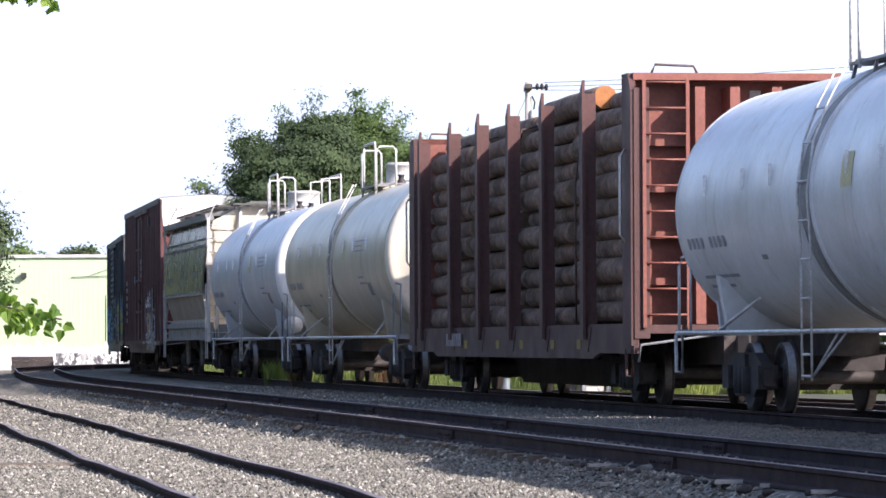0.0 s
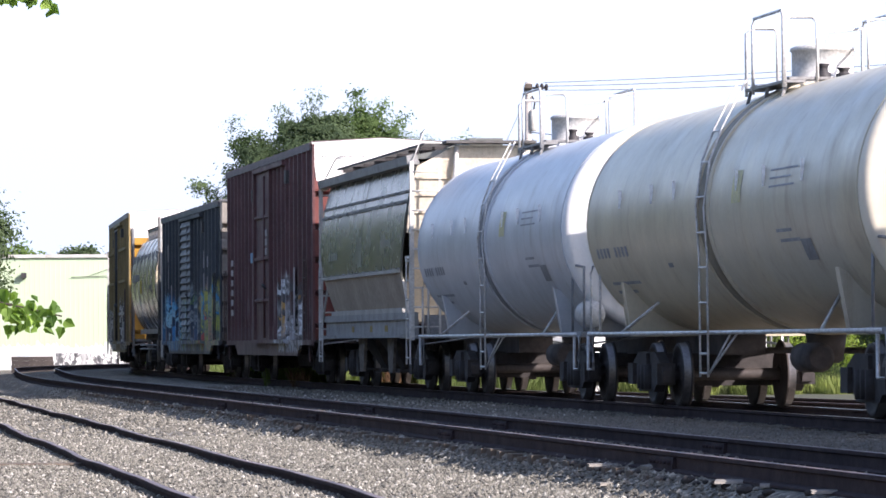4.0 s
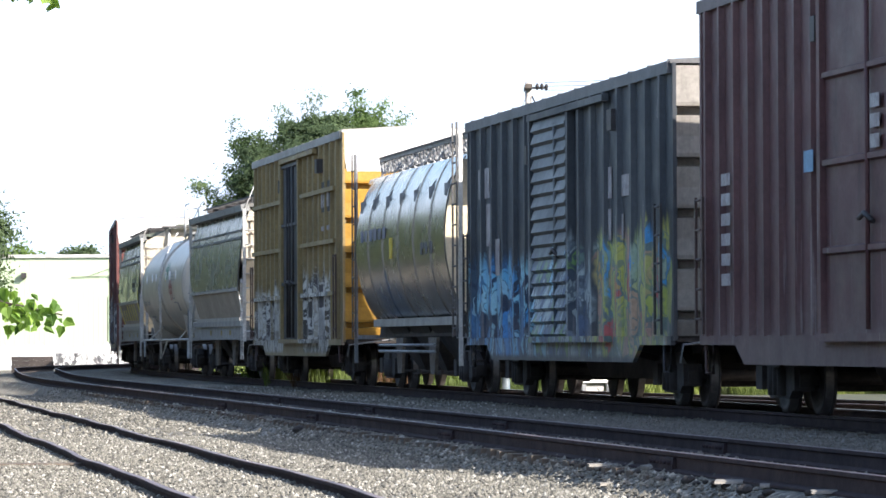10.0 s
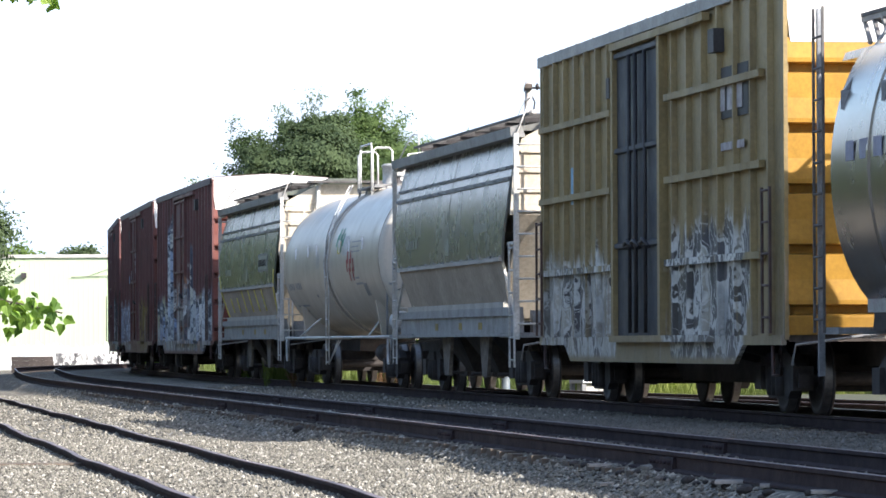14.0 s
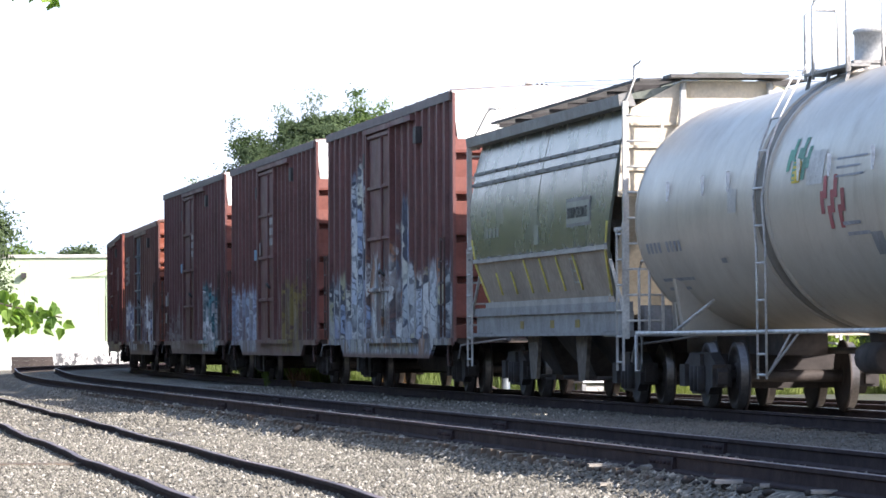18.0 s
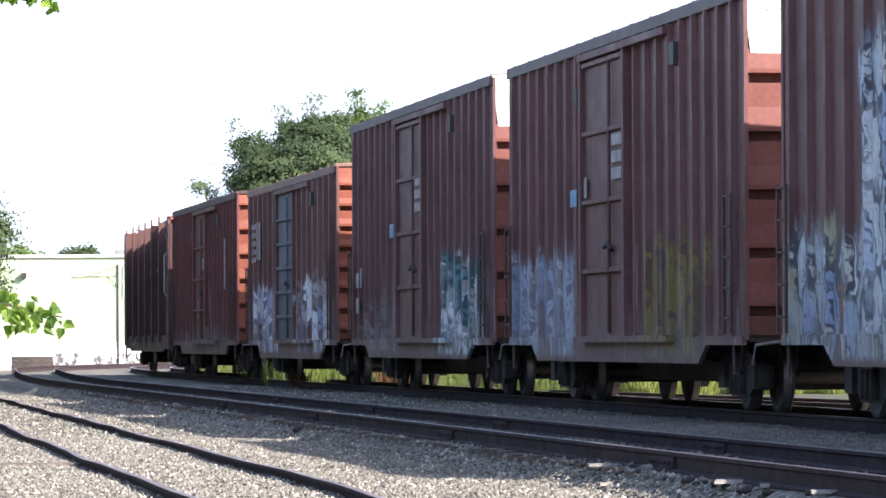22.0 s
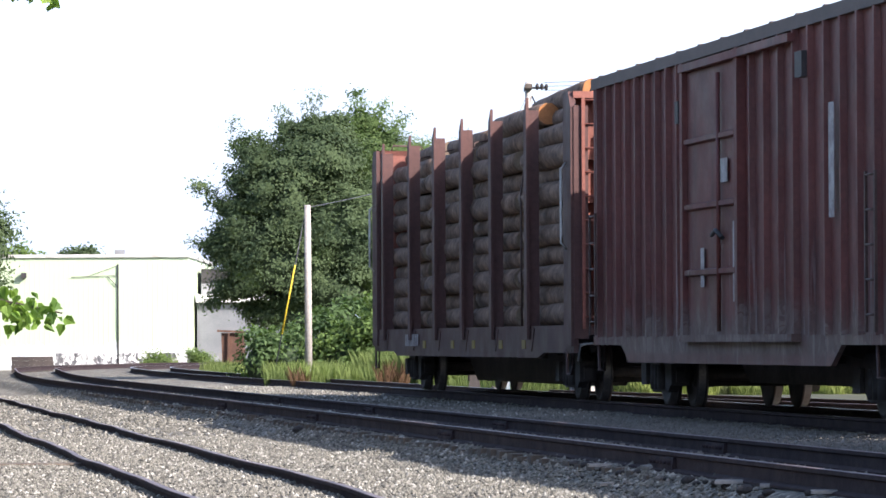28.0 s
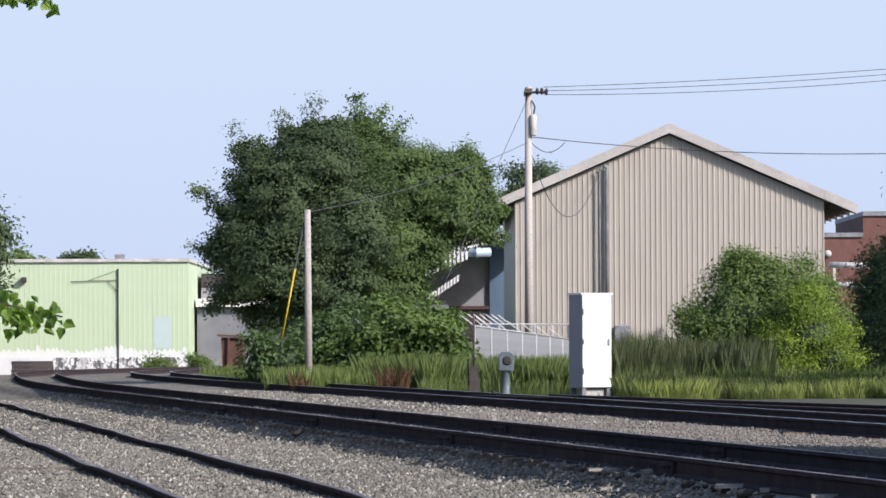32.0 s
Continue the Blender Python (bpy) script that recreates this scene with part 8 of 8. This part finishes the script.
for k in range(6):
    s = part("post", fpost, None, fence)
    s.matrix_basis = pose(1.2 + k * 0.58, 141 + k * 0.8, -0.4) @ Matrix.Diagonal((1, 1, 2.02, 1))
    s = part("barb_arm", arm, None, fence)
    s.matrix_basis = pose(1.2 + k * 0.2, 141 + k * 0.8, 1.62)

# ---- trees that close the place off the view: reflections and shade ----
proto = tree("yard_tree", "leafy green tree along the near side of the yard", (0, 0, -0.4), [(0, 0, 4.6, 2.7, 3.0, 2.2), (-1.2, 1.5, 5.8, 2.3, 2.5, 1.9), (1.2, -1.2, 5.6, 2.3, 2.5, 1.9), (0.2, 0.4, 6.9, 1.8, 2.0, 1.3), (0.5, 2.2, 4.2, 2.2, 2.2, 1.9), (-0.5, -2.4, 4.3, 2.2, 2.2, 1.9), (0, 0, 2.2, 2.3, 3.6, 1.8)], 9000, 0.30, YARD_LEAF, 41, 0.3, clump=12, spread=0.4)
proto["group"] = "yard trees"
proto.matrix_basis = pose(-18.5, -22, 0)
rnd = random.Random(5)
for i in range(1, 62):
    y = -22 + i * 4.1
    copy_thing(proto, pose(min(-20.5, -0.0995 * y - 6.0) - rnd.uniform(0, 0.9), y + rnd.uniform(-1.5, 1.5), 0, 0, 0, rnd.uniform(0, 360)))

# ---- maple twigs that hang into view ----
maple = thing("maple_tree", "maple tree whose leafy twigs hang into view", "tree")
bm = bmesh.new()
tube(bm, [(-4.6, 17.0, -0.4), (-4.5, 17.0, 1.5), (-4.4, 17.1, 4.5)], [0.2, 0.17, 0.1], 10)
part("trunk", bm, TRUNK, maple)
TWIGS = []


def maple_leaf(size):
    """A five-lobed leaf, folded a little on its midrib."""
    half = [(0.0, 0.0), (0.14, -0.02), (0.38, 0.02), (0.40, 0.16), (0.52, 0.32), (0.40, 0.42), (0.32, 0.56), (0.22, 0.68), (0.12, 0.86), (0.0, 1.0)]
    bm = bmesh.new()
    mid = [bm.verts.new((0, 0, 0)), bm.verts.new((0, 0.5 * size, 0.01)), bm.verts.new((0, 1.0 * size, -0.12 * size))]
    for s in (-1, 1):
        vs = [bm.verts.new((s * x * size, y * size, -0.35 * abs(x) * size - 0.10 * y * y * size)) for x, y in half[1:-1]]
        ring = [mid[0]] + vs + [mid[2], mid[1]]
        bm.faces.new(ring if s > 0 else ring[::-1])
    return mesh_of("leaf", bm, MAPLE)


LEAVES = [maple_leaf(s) for s in (0.038, 0.048, 0.058)]
rnd = random.Random(9)
for root, tip, n in (((-4.42, 17.1, 2.9), (-1.47, 16.9, 2.235), 52), ((-4.45, 17.0, 1.45), (-1.45, 17.0, 1.02), 62), ((-4.45, 17.0, 1.3), (-1.60, 17.15, 1.02), 44)):
    root, tip = Vector(root), Vector(tip)
    bm = bmesh.new()
    tube(bm, [(0, 0, 0), (tip - root) * 0.5 + Vector((0, 0, 0.12)), tip - root], [0.03, 0.012, 0.004], 6)
    tw = part("twig", bm, TRUNK, maple)
    tw.matrix_basis = Matrix.Translation(root)
    TWIGS.append((tw, root))
    for i in range(n):
        k = 0.90 + 0.10 * i / n + rnd.uniform(-0.004, 0.004)
        p = (tip - root) * k + Vector((rnd.uniform(-0.02, 0.02), rnd.uniform(-0.14, 0.14), rnd.uniform(-0.06, 0.06) + 0.24 * k * (1 - k)))
        lf = part("leaf", LEAVES[rnd.randrange(3)], None, tw)
        lf.matrix_basis = Matrix.Translation(p) @ pose(0, 0, 0, rnd.uniform(-100, -20), rnd.uniform(-55, 55), rnd.uniform(-80, 80))

# ---- loose stones, clods and old timber on the ballast ----
def stones(name, label, n, xr, yr, sr, material, seed, keep):
    rng = np.random.default_rng(seed)
    x, y = rng.uniform(*xr, n), rng.uniform(*yr, n)
    k = keep(x, y)
    x, y = x[k], y[k]
    n = len(x)
    z = on_ground(x, y)
    base = np.array([(1, 0, 0), (0, 1, 0), (-1, 0, 0), (0, -1, 0), (0, 0, 0.8), (0, 0, -0.6)], float)
    tri = np.array([(0, 1, 4), (1, 2, 4), (2, 3, 4), (3, 0, 4), (1, 0, 5), (2, 1, 5), (3, 2, 5), (0, 3, 5)])
    s = rng.uniform(*sr, n)[:, None, None] * rng.uniform(0.55, 1.3, (n, 6, 1))
    a = rng.uniform(0, 6.28, n)
    R = np.zeros((n, 3, 3))
    R[:, 0, 0], R[:, 0, 1], R[:, 1, 0], R[:, 1, 1], R[:, 2, 2] = np.cos(a), -np.sin(a), np.sin(a), np.cos(a), 1
    v = np.einsum("nij,nkj->nki", R, base[None] * s) + np.stack([x, y, z + 0.008], 1)[:, None, :]
    f = (tri[None] + 6 * np.arange(n)[:, None, None]).reshape(-1, 3)
    me = bpy.data.meshes.new(name)
    me.from_pydata(v.reshape(-1, 3).tolist(), [], f.tolist())
    me.materials.append(material)
    return tagged(new(name, me), label, "stones", kind="stuff")


def stone_material():
    m, nt, b = tree_of("ballast stone")
    g = nt.nodes.new("ShaderNodeNewGeometry")
    c = ramp(nt, g.outputs["Random Per Island"], [(0.0, (0.065, 0.061, 0.050)), (0.4, (0.137, 0.128, 0.103)), (0.86, (0.199, 0.186, 0.152)), (1.0, (0.41, 0.39, 0.335))])
    nt.links.new(c, b.inputs["Base Color"])
    b.inputs["Roughness"].default_value = 0.9
    return m


STONE = stone_material()
# tone raised so stones in the train's shade come out lighter
LIFTED_STONE = surface("stone lightened against shade", (0.218, 0.197, 0.165), (0.118, 0.107, 0.090), 0.9, scale=9, fine=30)
def in_view(x, y):
    return np.abs(x) < 0.105 * y
stones("ballast_stones", "loose crushed ballast stones", 85000, (-7, 5), (33, 62), (0.012, 0.032), STONE, 51, lambda x, y: in_view(x, y) & (x + SLOPE * y < 7.5))
stones("ballast_stones", "loose crushed ballast stones", 30000, (-13, 6), (62, 110), (0.02, 0.045), STONE, 52, lambda x, y: in_view(x, y) & (x + SLOPE * y < 16.0))
stones("ballast_stones", "loose crushed ballast between the main tracks", 34000, (-3, 6), (36, 75), (0.013, 0.034), LIFTED_STONE, 53, lambda x, y: in_view(x, y) & (x + SLOPE * y > 7.3) & (x + SLOPE * y < 16.2))
stones("ballast_stones", "coarse ballast shoulder beside the second track", 26000, (-9, 6), (34, 100), (0.016, 0.042), STONE, 54, lambda x, y: in_view(x, y) & (x + SLOPE * y > 6.6) & (x + SLOPE * y < 7.6))
CLOD = surface("dark oily clod", (0.045, 0.038, 0.034), (0.02, 0.018, 0.016), 0.9, scale=8, fine=30, bump=0.5)
rnd = random.Random(12)
CLODS = [(-1.93, 59.8, 0.10), (-1.43, 57.2, 0.05), (-1.52, 57.6, 0.045), (1.19, 40.2, 0.055), (1.27, 39.7, 0.065), (1.40, 38.8, 0.045), (1.50, 38.0, 0.055), (1.63, 37.5, 0.045), (1.81, 36.2, 0.035), (1.94, 35.4, 0.06),
         (1.99, 35.0, 0.035), (2.11, 34.4, 0.062), (2.16, 34.0, 0.045), (2.25, 33.3, 0.075), (2.38, 32.6, 0.05), (2.32, 32.6, 0.04), (2.61, 31.6, 0.05)]
for i, (x, y, r) in enumerate(CLODS + [(x, 49.0 - 7.3 * x + rnd.uniform(-1.2, 0.8), rnd.uniform(0.012, 0.03)) for x in np.linspace(0.4, 2.4, 18)]):
    bm = bmesh.new()
    bmesh.ops.create_icosphere(bm, subdivisions=2, radius=r)
    for v in bm.verts:
        v.co *= 1 + 0.45 * noise.noise(v.co * (3 / r) * 0.2 + Vector((i, 0, 0)))
        v.co.z *= 0.6
    c = part("clod", bm, CLOD)
    c.matrix_basis = pose(x, y, float(on_ground(x, y)) + r * 0.3, 0, 0, rnd.uniform(0, 360))
    tagged(c, "dark oily clod lying on the ballast", "clod", "clods on the ballast")
PALE_WOOD = surface("sun-bleached splintered wood", (0.27, 0.245, 0.21), (0.16, 0.145, 0.12), 0.85, scale=4, fine=22, stretch=(0.15, 1, 1), bump=0.3)
for x, y, l, w, a, tilt, pale in ((1.43, 38.9, 0.34, 0.05, 3, 0, 1), (1.82, 37.5, 0.30, 0.08, 18, -9, 1), (1.41, 37.7, 0.27, 0.03, 40, 0, 1), (2.26, 34.0, 0.40, 0.09, -4, 0, 1), (2.53, 33.1, 0.36, 0.06, 2, 0, 1), (2.78, 32.8, 0.15, 0.05, -8, 0, 1),
                                  (2.74, 31.2, 0.36, 0.05, 6, 0, 1), (-4.6, 47.0, 1.6, 0.07, 2, 0, 0), (-5.2, 40.0, 1.1, 0.07, -3, 0, 0), (-3.0, 73, 1.2, 0.08, 20, 0, 0)):
    bm = bmesh.new()
    prism(bm, [(-w, -0.02), (w, -0.025), (w * 0.9, 0.006), (-w * 0.85, 0.0)], "x", -l / 2, l / 2)
    for v in bm.verts:
        v.co.x += 0.5 * w * noise.noise(v.co * 9 + Vector((x, y, 0)))
        v.co.y *= 1.0 if v.co.x < 0 else 0.7
    c = part("old_timber", bm, PALE_WOOD if pale else TIE)
    c.matrix_basis = pose(x, y, float(on_ground(x, y)) + 0.03 + abs(math.sin(radians(tilt))) * l / 2, 2, tilt, a)
    tagged(c, "pale splintered board lying on the ballast" if pale else "dark old timber lying on the ballast", "timber", "old timbers")
pile = thing("tie_stack", "dark stack of old ties beyond the track's end", "timber stack", at=pose(-18.8, 204, 0))
bm = bmesh.new()
box(bm, -0.92, 0.92, -0.12, 0.12, 0, 0.185)
stacked = mesh_of("tie", bm, UNDER)
for i in range(12):
    s = part("tie", stacked, None, pile)
    s.matrix_basis = pose(rnd.uniform(-0.06, 0.06), (i % 3) * 0.27, -0.42 + 0.19 * (i // 3), 0, 0, rnd.uniform(-2, 2))


# ---- what moves ----
def travelled(t):
    return (9.05 * t + 0.034 * t * t) / COSF


def motions():
    for car, d0, half, trucks in CARS:
        rows = []
        for i in range(129):
            t = i * 0.25
            d = d0 - travelled(t)
            xf, yf, _ = on_line(d - half)
            xr, yr, _ = on_line(d + half)
            rows.append((t, pose((xf + xr) / 2, (yf + yr) / 2, 0, 0, 0, math.degrees(math.atan2(yf - yr, xf - xr)))))
        walk(car, rows)
        # trucks turn with the track, wheels roll while the car is near
        near = [i / 30 for i in range(961) if 40 < d0 - travelled(i / 30) < 190]
        for truck, x0, wheelsets in trucks:
            rows = []
            for i in range(33):
                d = d0 - travelled(i)
                xf, yf, _ = on_line(d - half)
                xr, yr, _ = on_line(d + half)
                body = math.atan2(yf - yr, xf - xr)
                a = on_line(d - x0)[2]
                own = math.atan2(-math.cos(a), -math.sin(a))
                rows.append((float(i), pose(x0, 0, 0, 0, 0, math.degrees(own - body))))
            walk(truck, rows)
            for ws, dx in wheelsets:
                times = [0.0] + [t for t in near if 0 < t < 32.0] + [32.0]
                base = travelled(times[1]) if len(times) > 2 else 0.0
                rows = []
                for t in times:
                    roll = (travelled(min(max(t, times[1]), times[-2])) - base) / 0.445
                    rows.append((t, pose(dx, 0, 0.445, 0, math.degrees(roll), 0)))
                walk(ws, rows)
    # twigs nod in a light breeze
    for k, (tw, root) in enumerate(TWIGS):
        rows = []
        for i in range(33):
            t = float(i)
            a = 0.22 * math.sin(1.7 * t + k * 1.3) + 0.13 * math.sin(0.63 * t + 2 * k)
            rows.append((t, Matrix.Translation(root) @ pose(0, 0, 0, 0.5 * a, a, 0.6 * a)))
        walk(tw, rows)


motions()
